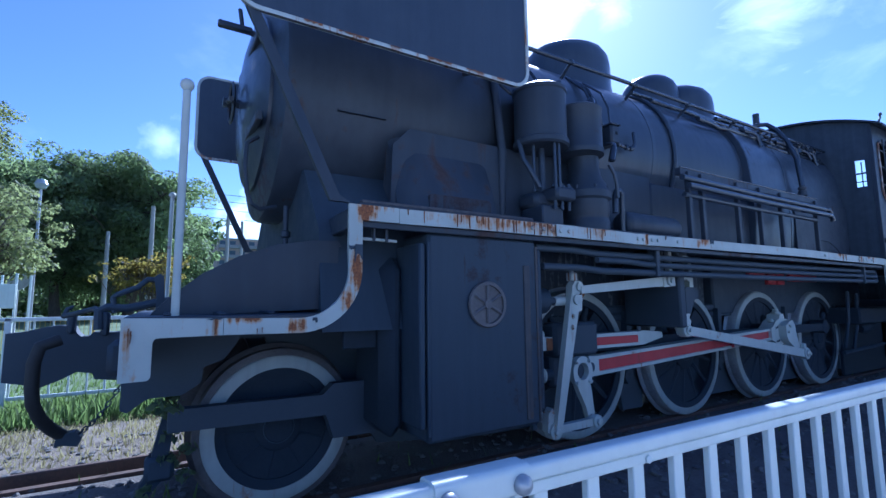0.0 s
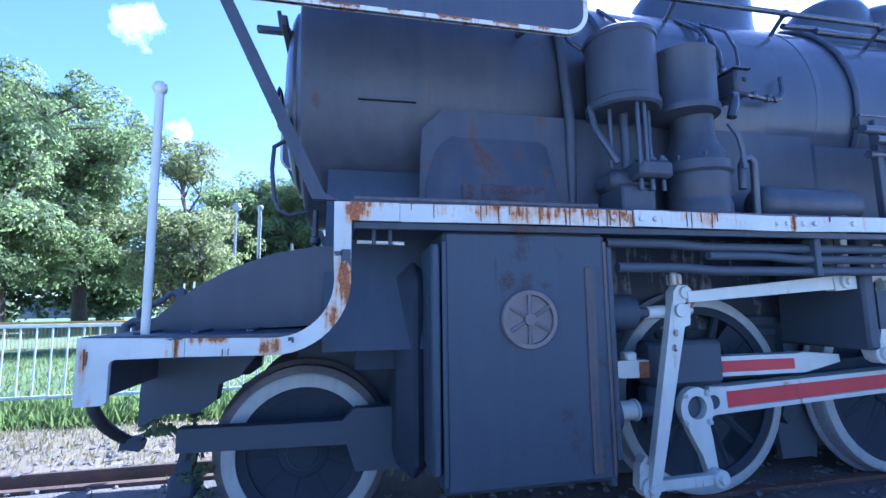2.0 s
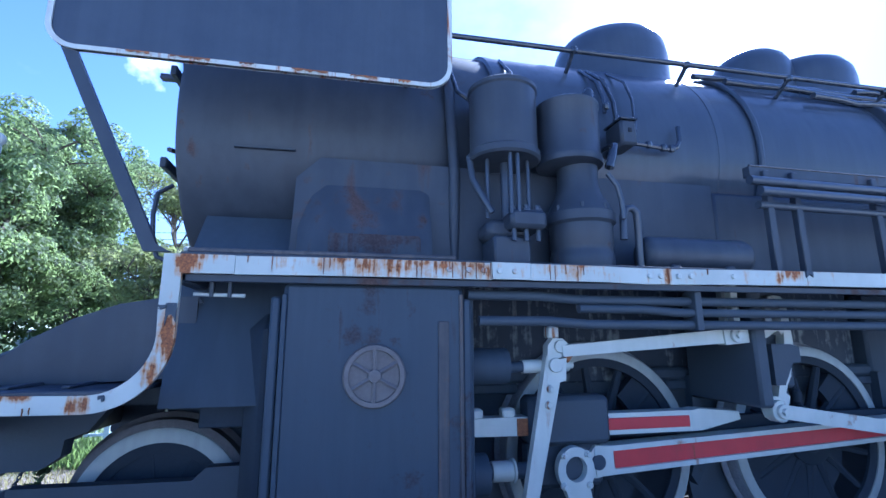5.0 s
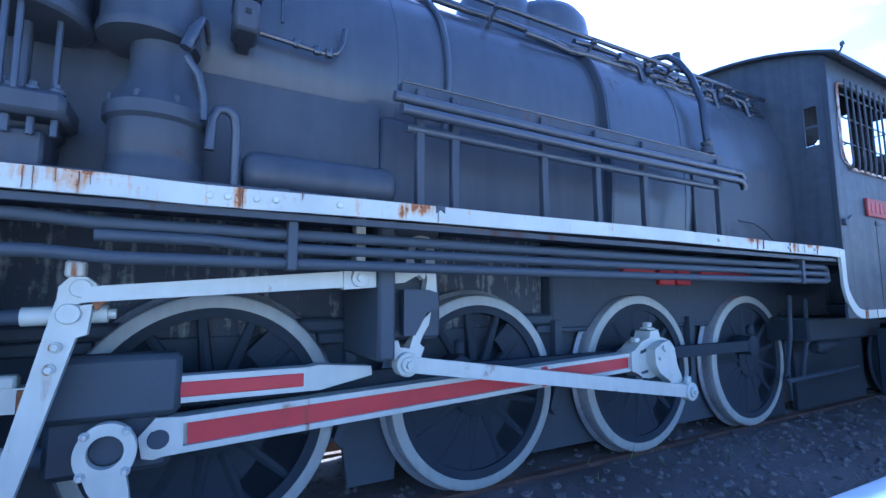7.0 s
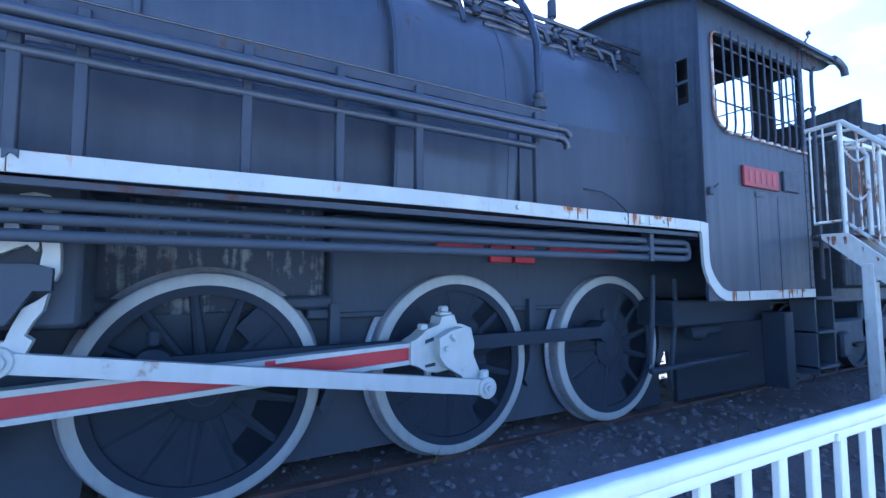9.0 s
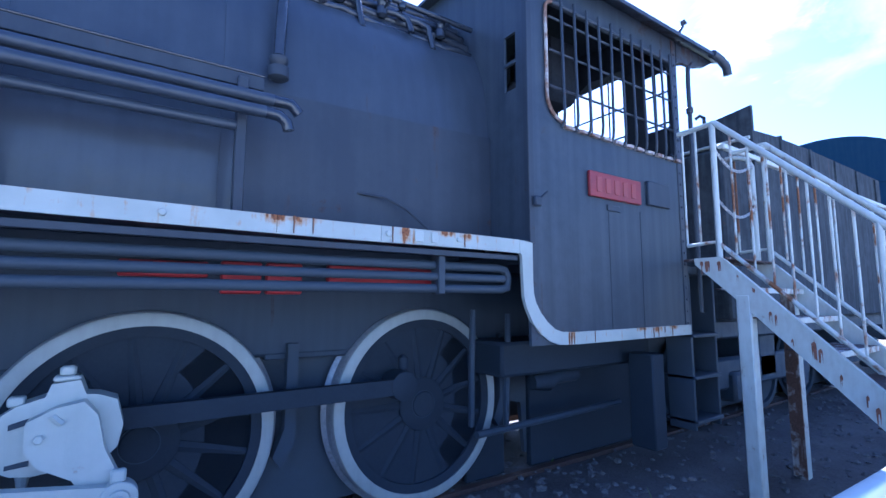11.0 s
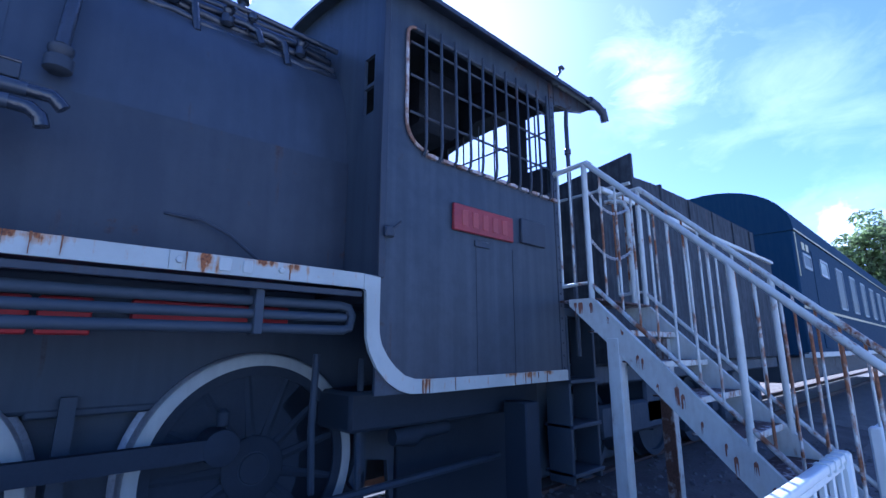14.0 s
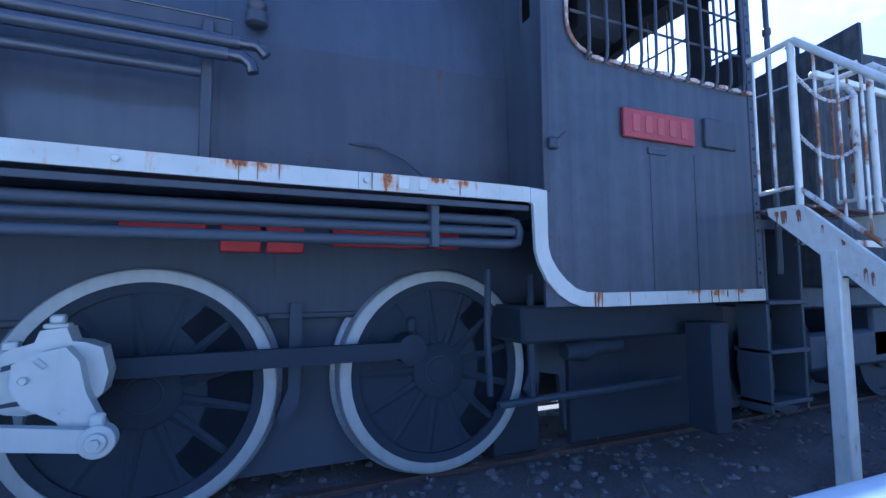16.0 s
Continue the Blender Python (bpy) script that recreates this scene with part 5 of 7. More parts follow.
for side in (-1, 1):
    ya, yb = sorted((side * 0.69, side * 0.60))
    s = Shape().slab([(-3.08, 1.075), (-3.10, 0.80), (-3.10, 0.655), (-3.07, 0.642), (-3.013, 0.685), (-2.985, 0.70), (-2.848, 0.701), (-2.80, 0.73), (-2.764, 0.757), (-2.757, 0.829), (-2.70, 0.85), (-2.665, 0.862), (-2.60, 0.95), (-2.58, 1.075)], ya, yb)
    part("front_frame_plate", s, M_BLACK_DEEP, loco)

# buffer beam and coupler
s = Shape().slab([(-1.27, 1.095), (-1.27, 0.875), (-0.66, 0.875), (-0.58, 0.72), (0.58, 0.72), (0.66, 0.875), (1.27, 0.875), (1.27, 1.095)], -3.08, -3.03, "x")
part("buffer_beam", s, M_BLACK, loco)
s = Shape().slab([(-3.66, 1.0), (-3.60, 1.005), (-3.50, 1.03), (-3.44, 1.037), (-3.375, 1.03), (-3.355, 0.99), (-3.335, 0.972), (-3.30, 0.972), (-3.28, 0.995), (-3.20, 0.99), (-3.06, 0.99), (-3.06, 0.70), (-3.166, 0.715),
                  (-3.262, 0.728), (-3.272, 0.762), (-3.345, 0.775), (-3.42, 0.735), (-3.507, 0.70), (-3.57, 0.725), (-3.66, 0.745)], -0.02, 0.14)
s.box(-3.20, -3.06, -0.20, 0.24, 0.755, 0.95, 0.03)
part("knuckle_coupler", s, M_BLACK_DEEP, loco, "heavy cast knuckle coupler")
part("coupler_lug", Shape().box(-3.247, -3.207, -0.05, 0.04, 0.97, 1.11, 0.012), M_BLACK_DEEP, loco)
s = Shape().box(-3.402, -3.364, -0.05, 0.04, 0.99, 1.105, 0.012).tube([(-3.410, -0.06, 1.10), (-3.400, -0.06, 1.13), (-3.375, -0.06, 1.14), (-3.39, -0.06, 1.125)], 0.012, 8)
part("coupler_pin", s, M_BLACK_DEEP, loco)
s = Shape().tube([(-3.41, -0.10, 1.09), (-3.25, -0.35, 1.13), (-3.21, -0.60, 1.12)], 0.014, 8).tube([(-3.21, -0.60, 1.03), (-3.213, -0.60, 1.12), (-3.18, -0.60, 1.138), (-3.10, -0.60, 1.13), (-2.98, -0.60, 1.158), (-2.90, -0.62, 1.17)], 0.020, 8)
s.slab([(-2.98, 1.10), (-2.93, 1.10), (-2.945, 1.20), (-2.95, 1.29), (-2.97, 1.305), (-2.995, 1.285), (-2.98, 1.20)], -0.63, -0.60)
s.tube([(-2.97, -0.60, 1.27), (-3.02, -0.60, 1.275), (-3.06, -0.60, 1.235), (-3.14, -0.60, 1.20), (-3.16, -0.60, 1.185), (-3.15, -0.60, 1.11)], 0.014, 8)
part("uncoupling_lever", s, M_BLACK_DEEP, loco)
hose_pts = [(-3.40, -0.22, 0.97), (-3.475, -0.25, 0.94), (-3.495, -0.25, 0.86), (-3.495, -0.25, 0.74), (-3.488, -0.23, 0.65), (-3.462, -0.18, 0.565), (-3.425, -0.12, 0.50), (-3.380, -0.07, 0.448), (-3.36, -0.06, 0.425)]
hose = part("air_hose", Shape().tube(hose_pts, 0.031, 10), M_RUBBER, loco, "hanging black rubber hose")
part("hose_coupling", Shape().slab([(-3.41, 0.395), (-3.38, 0.40), (-3.305, 0.385), (-3.29, 0.43), (-3.325, 0.465), (-3.40, 0.455)], -0.10, -0.02), M_BLACK_DEEP, hose)
for k in range(11):
    f = k / 10
    c = Vector((-3.30 + 0.175 * f, -0.06 - 0.16 * f, 0.45 + 0.26 * f - 0.03 * math.sin(math.pi * f)))
    s = Shape()
    d = Vector((0.6, -0.35, 0.75)).normalized()
    q = Vector((0, 0, 1)) if k % 2 else Vector((0, 1, 0))
    b2 = (q - d * q.dot(d)).normalized()
    ringp = [c + d * 0.020 * math.cos(a) + b2 * 0.011 * math.sin(a) for a in (2 * math.pi * j / 10 for j in range(11))]
    s.tube(ringp, 0.004, 5)
    part("chain_link", s, M_BLACK_LOW, hose)

# ---- valve gear and rods ----
def bar(s, p, q, h0, h1, y0, y1):
    """A flat bar from p to q (x, z), of height h0 at p and h1 at q."""
    d = (Vector(q) - Vector(p)).normalized()
    n = Vector((-d.y, d.x))
    p, q = Vector(p), Vector(q)
    s.slab([tuple(p - n * h0 / 2), tuple(q - n * h1 / 2), tuple(q + n * h1 / 2), tuple(p + n * h0 / 2)], y0, y1)
    return s


def disc(s, x, z, r, y0, y1, seg=28):
    s.lathe([(r * 0.93, y0), (r, y0 + 0.004), (r, y1)], (x, 0, z), "y", seg)
    return s


for side in (-1, 1):
    made = []

    def rod(name, s, material, parent=loco, label=""):
        ob = part(name, s, material, parent, label)
        made.append(ob)
        return ob

    # coupling rods
    s = Shape()
    for a, b in zip(WX, WX[1:]):
        bar(s, (a - 0.225, 0.785), (b - 0.225, 0.785), 0.09, 0.09, -0.775, -0.725)
    for x in WX:
        disc(s, x - 0.225, 0.785, 0.085, -0.780, -0.63)
        s.lathe([(0.02, 0.85), (0.03, 0.86), (0.03, 0.92), (0.012, 0.94)], (x - 0.225, -0.75, 0.03), "z", 10)
    rod("coupling_rod", s, M_GEAR_SHADE, label="thick black coupling rod")
    # main rod: fluted, red web between white flanges
    A, B = (-0.20, 0.655), (2.60, 0.775)
    wR = (0.105, 0.118)
    core = bar(Shape(), A, B, 0.135, 0.11, -0.90, -0.86)
    bar(core, (-0.205, 0.655), (-0.10, 0.659), 0.146, 0.142, -0.93, -0.83)
    main = rod("main_rod", core, M_WHITE_GEAR, label="white main rod with a red fluted web")
    d = (Vector(B) - Vector(A)).normalized()
    n = Vector((-d.y, d.x))
    for sgn in (1, -1):
        s = Shape()
        p, q = Vector(A) + d * 0.10 + n * sgn * 0.058, Vector(B) + n * sgn * 0.048
        bar(s, tuple(p), tuple(q), 0.026, 0.024, -0.93, -0.83)
        rod("flange", s, M_WHITE_GEAR, main)
    s = bar(Shape(), tuple(Vector(A) + d * 0.115), tuple(Vector(B) - d * 0.03), 0.094, 0.074, -0.912, -0.899)
    rod("web", s, M_RED, main, "red-painted web")
    s = bar(Shape(), tuple(Vector(A) + d * 1.98), tuple(Vector(A) + d * 2.03), 0.115, 0.115, -0.931, -0.90)
    rod("rust_band", s, M_RED, main)
    # small end with its opening, crosshead cover and drop arm
    s = Shape().slab([(-0.255, 0.665), (-0.20, 0.735), (-0.10, 0.73), (-0.10, 0.60), (-0.20, 0.575), (-0.24, 0.585)], -0.925, -0.84)
    rod("small_end", s, M_WHITE_GEAR, main)
    s = disc(Shape(), -0.185, 0.652, 0.04, -0.931, -0.90)
    rod("pin_hole", s, M_BLACK_LOW, main)
    # big end
    s = Shape().slab([(2.555, 0.715), (2.60, 0.70), (2.66, 0.665), (2.72, 0.655), (2.93, 0.68), (2.97, 0.72), (2.985, 0.80), (2.96, 0.90), (2.90, 0.925), (2.86, 0.93), (2.84, 0.985), (2.755, 0.975), (2.74, 0.93), (2.66, 0.905), (2.60, 0.86), (2.555, 0.84)], -0.945, -0.82)
    be = rod("big_end", s, M_WHITE_GEAR, main, "white big-end strap with keys and bolts")
    rod("key", Shape().box(2.755, 2.84, -0.925, -0.855, 0.98, 1.0, 0.006).box(2.772, 2.822, -0.915, -0.865, 0.999, 1.035, 0.008), M_WHITE_GEAR, be)
    rod("key", Shape().box(2.63, 2.68, -0.92, -0.87, 0.90, 0.935, 0.006), M_WHITE_GEAR, be)
    rod("cotter", Shape().tube([(2.69, -0.89, 0.66), (2.69, -0.89, 0.61)], [0.024, 0.016], 8), M_WHITE_GEAR, be)
    s = Shape()
    rod("slot", Shape().slab([(2.645, 0.845), (2.70, 0.862), (2.70, 0.84), (2.645, 0.825)], -0.949, -0.93), M_BLACK_LOW, be)
    rod("slot", Shape().slab([(2.645, 0.705), (2.71, 0.715), (2.71, 0.695), (2.645, 0.69)], -0.949, -0.93), M_BLACK_LOW, be)
    # return crank
    s = Shape().slab([(2.70, 0.86), (2.78, 0.90), (2.86, 0.915), (2.905, 0.86), (2.93, 0.74), (3.01, 0.57), (2.96, 0.52), (2.90, 0.545), (2.84, 0.64), (2.74, 0.70), (2.70, 0.76)], -1.02, -0.947)
    rc = rod("return_crank", s, M_WHITE_GEAR, label="white return crank on the main crank pin")
    s = Shape()
    bolt(s, 2.74, -1.02, 0.80, 0.016, 0.02)
    rod("clamp_bolt", s, M_WHITE_GEAR, rc)
    rod("split_pin", Shape().tube([(2.77, -1.024, 0.875), (2.80, -1.024, 0.845)], 0.012, 6), M_WHITE_GEAR, rc)
    # eccentric rod
    EL, ER = (0.83, 0.892), (2.985, 0.563)
    s = bar(Shape(), EL, ER, 0.075, 0.085, -1.075, -1.03)
    disc(s, *ER, 0.062, -1.085, -1.02)
    disc(s, *EL, 0.058, -1.085, -1.02)
    s.box(2.955, 3.005, -1.07, -1.035, 0.615, 0.665, 0.008)
    er = rod("eccentric_rod", s, M_WHITE_GEAR, label="long white eccentric rod")
    for px, pz in (ER, EL):
        s = disc(Shape(), px, pz, 0.037, -1.10, -1.08).lathe([(0.018, -1.115), (0.02, -1.099)], (px, 0, pz), "y", 6)
        rod("pin_cap", s, M_WHITE_GEAR, er)
    # expansion link and its bracket
    s = Shape().slab([(0.83, 1.36), (0.83, 1.40), (0.845, 1.48), (0.87, 1.515), (0.91, 1.525), (0.955, 1.518), (0.985, 1.49), (0.99, 1.40), (0.998, 1.30), (1.0, 1.225), (0.985, 1.185), (0.975, 1.20), (0.965, 1.185), (0.945, 1.20),
                      (0.937, 1.241), (0.945, 1.30), (0.935, 1.37), (0.942, 1.41), (0.94, 1.455), (0.90, 1.475), (0.88, 1.455), (0.87, 1.40), (0.885, 1.363)], -1.055, -1.0)
    s.slab([(0.968, 1.140), (0.955, 1.075), (0.925, 1.03), (0.905, 0.985), (0.93, 0.965), (0.912, 0.92), (0.87, 0.85), (0.80, 0.85), (0.765, 0.93), (0.76, 1.0), (0.79, 1.005), (0.80, 0.97), (0.85, 0.965), (0.868, 1.02), (0.895, 1.085), (0.935, 1.112)], -1.055, -1.0)
    rod("expansion_link", s, M_WHITE_GEAR, label="white curved expansion link, chipped paint")
    s = Shape().slab([(0.745, 1.35), (0.745, 1.29), (0.78, 1.28), (0.82, 1.285), (0.87, 1.312), (0.90, 1.325), (0.925, 1.30), (0.935, 1.32), (0.93, 1.352), (0.89, 1.360), (0.83, 1.356)], -1.06, -1.01)
    rod("link_trunnion", Shape().slab([(0.80, 1.03), (0.86, 1.03), (0.93, 1.15), (0.985, 1.15), (0.985, 1.235), (0.93, 1.25), (0.80, 1.25)], -1.10, -1.056), M_BLACK_DEEP)
    rod("die_block_lug", s, M_WHITE_GEAR, label="chipped white lug on the link")
    s = Shape().box(0.655, 0.742, -1.14, -0.60, 0.92, 1.58, 0.015).box(0.742, 1.06, -0.99, -0.60, 1.0, 1.58, 0.02)
    rod("link_bracket", s, M_BLACK_DEEP, label="black motion bracket plate")
    # radius rod and lifting link
    RL, RR = (-0.44, 1.222), (0.62, 1.302)
    s = bar(Shape(), RL, RR, 0.055, 0.075, -1.10, -1.06)
    bar(s, (0.50, 1.292), (0.655, 1.304), 0.09, 0.09, -1.108, -1.052)
    rr = rod("radius_rod", s, M_WHITE_GEAR, label="white radius rod, rust at its pin")
    s = disc(Shape(), 0.575, 1.30, 0.042, -1.125, -1.10)
    s.lathe([(0.02, -1.14), (0.022, -1.12)], (0.575, 0, 1.30), "y", 6)
    rod("pin_cap", s, M_WHITE_RUST, rr)
    s = Shape().box(0.548, 0.594, -1.13, -1.09, 1.335, 1.60, 0.004).box(0.536, 0.606, -1.12, -1.09, 1.325, 1.365, 0.006)
    # rear bar in a duller white: the hanger's shaded side put into the colour
    rod("lifting_link", Shape().box(0.565, 0.605, -1.045, -1.005, 1.335, 1.60, 0.004), M_TYRE)
    rod("lifting_link", s, M_WHITE_GEAR, label="white hanger bar")
    # combination lever
    T, U = (-0.455, 1.255), (-0.675, 0.30)
    s = bar(Shape(), (-0.47, 1.19), U, 0.095, 0.055, -1.075, -1.03)
    s.slab([(-0.515, 1.17), (-0.42, 1.20), (-0.40, 1.26), (-0.43, 1.285), (-0.48, 1.285), (-0.51, 1.25)], -1.08, -1.02)
    s.slab([(-0.52, 1.05), (-0.42, 1.08), (-0.41, 1.19), (-0.52, 1.17)], -1.077, -1.028)
    cl = rod("combination_lever", s, M_WHITE_GEAR, label="tall white slanting combination lever")
    for x, z, r in ((-0.445, 1.245, 0.032), (-0.475, 1.155, 0.036)):
        rod("lever_pin", disc(Shape(), x, z, r, -1.095, -1.07), M_WHITE_GEAR, cl)
    for x, z in ((-0.505, 1.04), (-0.517, 0.965)):
        s = disc(Shape(), x, z, 0.02, -1.085, -1.07, 16)
        bolt(s, x, -1.085, z, 0.014, 0.012)
        rod("lever_bolt", s, M_WHITE_GEAR, cl)
    s = Shape().box(-0.50, -0.44, -1.07, -1.01, 1.285, 1.345, 0.008).box(-0.485, -0.455, -1.055, -1.025, 1.345, 1.375, 0.006)
    rod("oil_cup", s, M_WHITE_RUST, cl)
    s = Shape().slab([(-0.415, 1.245), (-0.385, 1.235), (-0.37, 1.20), (-0.40, 1.165), (-0.415, 1.20)], -1.07, -1.04)
    rod("rusty_fork", s, M_RUST, cl)
    s = Shape().tube([(-0.62, -1.0, 1.145), (-0.37, -1.0, 1.152)], 0.034, 16).tube([(-0.37, -1.0, 1.152), (-0.345, -1.0, 1.152)], 0.02, 10)
    rod("valve_spindle", s, M_WHITE_GEAR, label="white valve spindle end")
    rod("valve_spindle_guide", cyl((-1.0, -1.0, 1.14), (-0.62, -1.0, 1.145), 0.028, 14), M_BLACK_LOW)
    # union link and drop arm
    s = bar(Shape(), (-0.675, 0.295), (-0.275, 0.30), 0.05, 0.05, -1.045, -1.005)
    disc(s, -0.685, 0.29, 0.052, -1.06, -0.99)
    disc(s, -0.28, 0.30, 0.045, -1.06, -0.99)
    s.slab([(-0.745, 0.29), (-0.70, 0.25), (-0.64, 0.26), (-0.66, 0.37), (-0.70, 0.44), (-0.735, 0.40)], -1.04, -0.985)
    ul = rod("union_link", s, M_WHITE_RUST, label="short white union link, chipped paint")
    for x, z in ((-0.685, 0.29), (-0.28, 0.30)):
        s = Shape()
        bolt(s, x, -1.06, z, 0.026, 0.02)
        rod("link_bolt", s, M_WHITE_GEAR, ul)
    s = Shape().ring_slab([(-0.35 + 0.098 * math.cos(2 * math.pi * k / 32), 0.64 + 0.11 * math.sin(2 * math.pi * k / 32)) for k in range(32)],
                          [(-0.35 + 0.058 * math.cos(2 * math.pi * k / 32), 0.645 + 0.06 * math.sin(2 * math.pi * k / 32)) for k in range(32)], -1.0, -0.955)
    s.slab([(-0.42, 0.575), (-0.285, 0.575), (-0.27, 0.50), (-0.245, 0.30), (-0.30, 0.285), (-0.335, 0.40), (-0.40, 0.52)], -0.999, -0.957)
    da = rod("drop_arm", s, M_WHITE_GEAR, label="white ring-shaped crosshead arm with bolts")
    for dx, dz in ((-0.066, 0.07), (0.062, 0.075), (-0.07, -0.07), (0.066, -0.07)):
        s = Shape()
        disc(s, -0.35 + dx, 0.64 + dz, 0.017, -1.008, -0.99, 14)
        bolt(s, -0.35 + dx, -1.008, 0.64 + dz, 0.012, 0.012)
        rod("arm_bolt", s, M_WHITE_RUST, da)
    # crosshead between the slide bars
    s = Shape().box(-0.57, -0.115, -0.955, -0.80, 0.745, 0.99, 0.025).box(-0.56, -0.14, -0.90, -0.78, 0.53, 0.76, 0.025)
    s.tube([(-0.35, -0.96, 0.645), (-0.35, -0.80, 0.645)], 0.054, 20)
    rod("crosshead", s, M_BLACK_DEEP, label="black crosshead block")
    s = Shape().slab([(-0.90, 0.87), (-0.885, 0.89), (-0.11, 0.893), (0.40, 0.893), (0.44, 0.90), (0.70, 0.878), (0.705, 0.835), (0.45, 0.785), (-0.11, 0.785), (-0.57, 0.80), (-0.885, 0.805), (-0.90, 0.82)], -0.93, -0.84)
    sb = rod("slide_bar", s, M_WHITE_GEAR, label="white slide bar with a red panel")
    s = Shape().box(-0.12, 0.375, -0.936, -0.92, 0.808, 0.868, 0.004)
    rod("red_panel", s, M_RED, sb)
    s = Shape().box(-0.63, -0.57, -0.934, -0.92, 0.80, 0.885, 0.003)
    rod("rust_patch", s, M_RUST, sb)
    for x in (-0.875, -0.705):
        rod("bar_bolt", Shape().box(x, x + 0.07, -0.93, -0.86, 0.885, 0.935, 0.01), M_WHITE_GEAR, sb)
    rod("piston_rod", cyl((-0.98, -0.88, 0.628), (-0.55, -0.88, 0.625), 0.04, 18), M_BLACK_LOW)
    s = Shape().lathe([(0.046, -0.755), (0.05, -0.75), (0.05, -0.65), (0.058, -0.645), (0.058, -0.635)], (0, -0.88, 0.627), "x", 20)
    rod("gland_sleeve", s, M_WHITE_GEAR, label="white gland sleeve")
    if side > 0:
        for o in made:
            if o.parent is loco:
                o.matrix_basis = Matrix.Diagonal((1, -1, 1, 1)) @ o.matrix_basis

# ---- cab ----
CX0, CX1, CY = 4.88, 6.56, 1.285
ROOF_E, ROOF_T = 3.392, 3.705


def roof_z(y, drop=0.0):
    return ROOF_E + (ROOF_T - ROOF_E) * (1 - (abs(y) / 1.40) ** 2.2) - drop


for side in (-1, 1):
    y0, y1 = sorted((side * CY, side * (CY - 0.02)))
    k = 6
    inner = round_rect(5.04, 6.46, 2.405, 3.19, (0.06, 0.06, 0.16, 0.06), k)
    outer = []
    for px, pz in inner:                # each inner point is pushed out to the sheet's edge
        dx, dz = px - 5.75, pz - 2.8
        f = min(((CX1 if dx > 0 else CX0) - 5.75) / dx if abs(dx) > 1e-6 else 1e9, ((3.415 if dz > 0 else 1.03) - 2.8) / dz if abs(dz) > 1e-6 else 1e9)
        outer.append((5.75 + dx * f, 2.8 + dz * f))
    # corners of the sheet
    corners = [(CX1, 3.415), (CX0, 3.415), (CX0, 1.03), (CX1, 1.03)]
    for c in corners:
        j = min(range(len(outer)), key=lambda i: (outer[i][0] - c[0]) ** 2 + (outer[i][1] - c[1]) ** 2)
        outer[j] = c
    cs = part("cab_side", Shape().ring_slab(outer, inner, y0, y1), M_CAB, loco, "black riveted cab side with a barred window")
    yo = side * (CY + 0.012)
    tube_pts = [(p[0], yo, p[1]) for p in inner]
    left = tube_pts[2 * (k + 1) - 1 - k:3 * (k + 1)]
    part("window_frame", Shape().tube(left, 0.011, 8), M_SURROUND, cs, "rust-brown window surround with traces of white paint")
    part("window_frame", Shape().tube(tube_pts[3 * (k + 1):] + tube_pts[:k + 2], 0.014, 8), M_BLACK, cs)
    if side < 0:
        for i in range(11):
            x = 5.17 + 1.26 * i / 10
            lean = 0.0 if i != 4 else 0.012
            s = Shape().tube([(x + lean, -1.312, 3.24), (x - lean, -1.322, 2.46), (x - lean, -1.316, 2.40), (x - lean, -1.29, 2.375)], 0.0095, 8)
            part("window_bar", s, M_BLACK, cs)
            s = Shape().slab([(x + 0.022, 2.372), (x + 0.104, 2.370), (x + 0.106, 2.385 + 0.004 * (i % 3)), (x + 0.07, 2.394), (x + 0.024, 2.390 - 0.003 * (i % 2))], -1.312, -1.286)
            part("sill_block", s, M_SURROUND, cs, "chipped white and rusty sill piece between the bars")
        for z in (2.62, 2.86, 3.08):
            part("cross_bar", cyl((5.06, -1.30, z), (6.46, -1.30, z), 0.008, 6), M_BLACK, cs)
    else:
        for i in range(9):
            x = 5.08 + 1.36 * i / 8
            part("window_bar", Shape().box(x - 0.016, x + 0.016, 1.27, 1.30, 2.40, 3.20), M_BLACK, cs)
        for z in (2.58, 2.78, 2.98):
            part("cross_bar", Shape().box(5.04, 6.46, 1.272, 1.296, z - 0.012, z + 0.012), M_BLACK, cs)
    ya, yb = sorted((side * 1.292, side * 1.25))
    part("corner_angle", Shape().box(CX0 - 0.004, CX0 + 0.04, ya, yb, 1.62, 3.40, 0.004), M_BLACK, cs)
    part("corner_angle", Shape().box(6.50, 6.565, ya, yb, 1.08, 3.40, 0.004), M_BLACK, cs)
    if side < 0:
        s = Shape()
        for x in (5.62, 5.98):
            s.box(x - 0.004, x + 0.004, -1.288, -1.27, 1.10, 1.92)
        for x, z0, z1, st in ((6.53, 1.12, 3.35, 0.09),):
            z = z0
            while z < z1:
                s.lathe([(0.011, 0.0), (0.010, -0.006), (0.0, -0.008)], (x, -1.292, z), "y", 8)
                z += st
        tagged(part("rivets", s, M_BLACK, cs), kind="stuff")
        plate = part("name_plate", Shape().box(5.405, 5.965, -1.312, -1.288, 1.965, 2.135, 0.005), M_PLATE, cs, "red plate with a worn raised number, unreadable")
        for i in range(5):
            x = 5.47 + 0.094 * i
            part("plate_bar", Shape().box(x, x + 0.052, -1.316, -1.311, 2.0, 2.10, 0.002), surface("faded_red_figures", (0.235, 0.040, 0.038), (0.32, 0.062, 0.054), 5.0, 60.0) if i == 0 else bpy.data.materials["faded_red_figures"], plate)
        part("small_plate", Shape().box(5.60, 5.74, -1.296, -1.284, 1.89, 1.93, 0.003), M_BLACK, cs)
        part("wall_box", Shape().box(6.06, 6.34, -1.31, -1.284, 1.98, 2.16, 0.006), M_BLACK, cs)
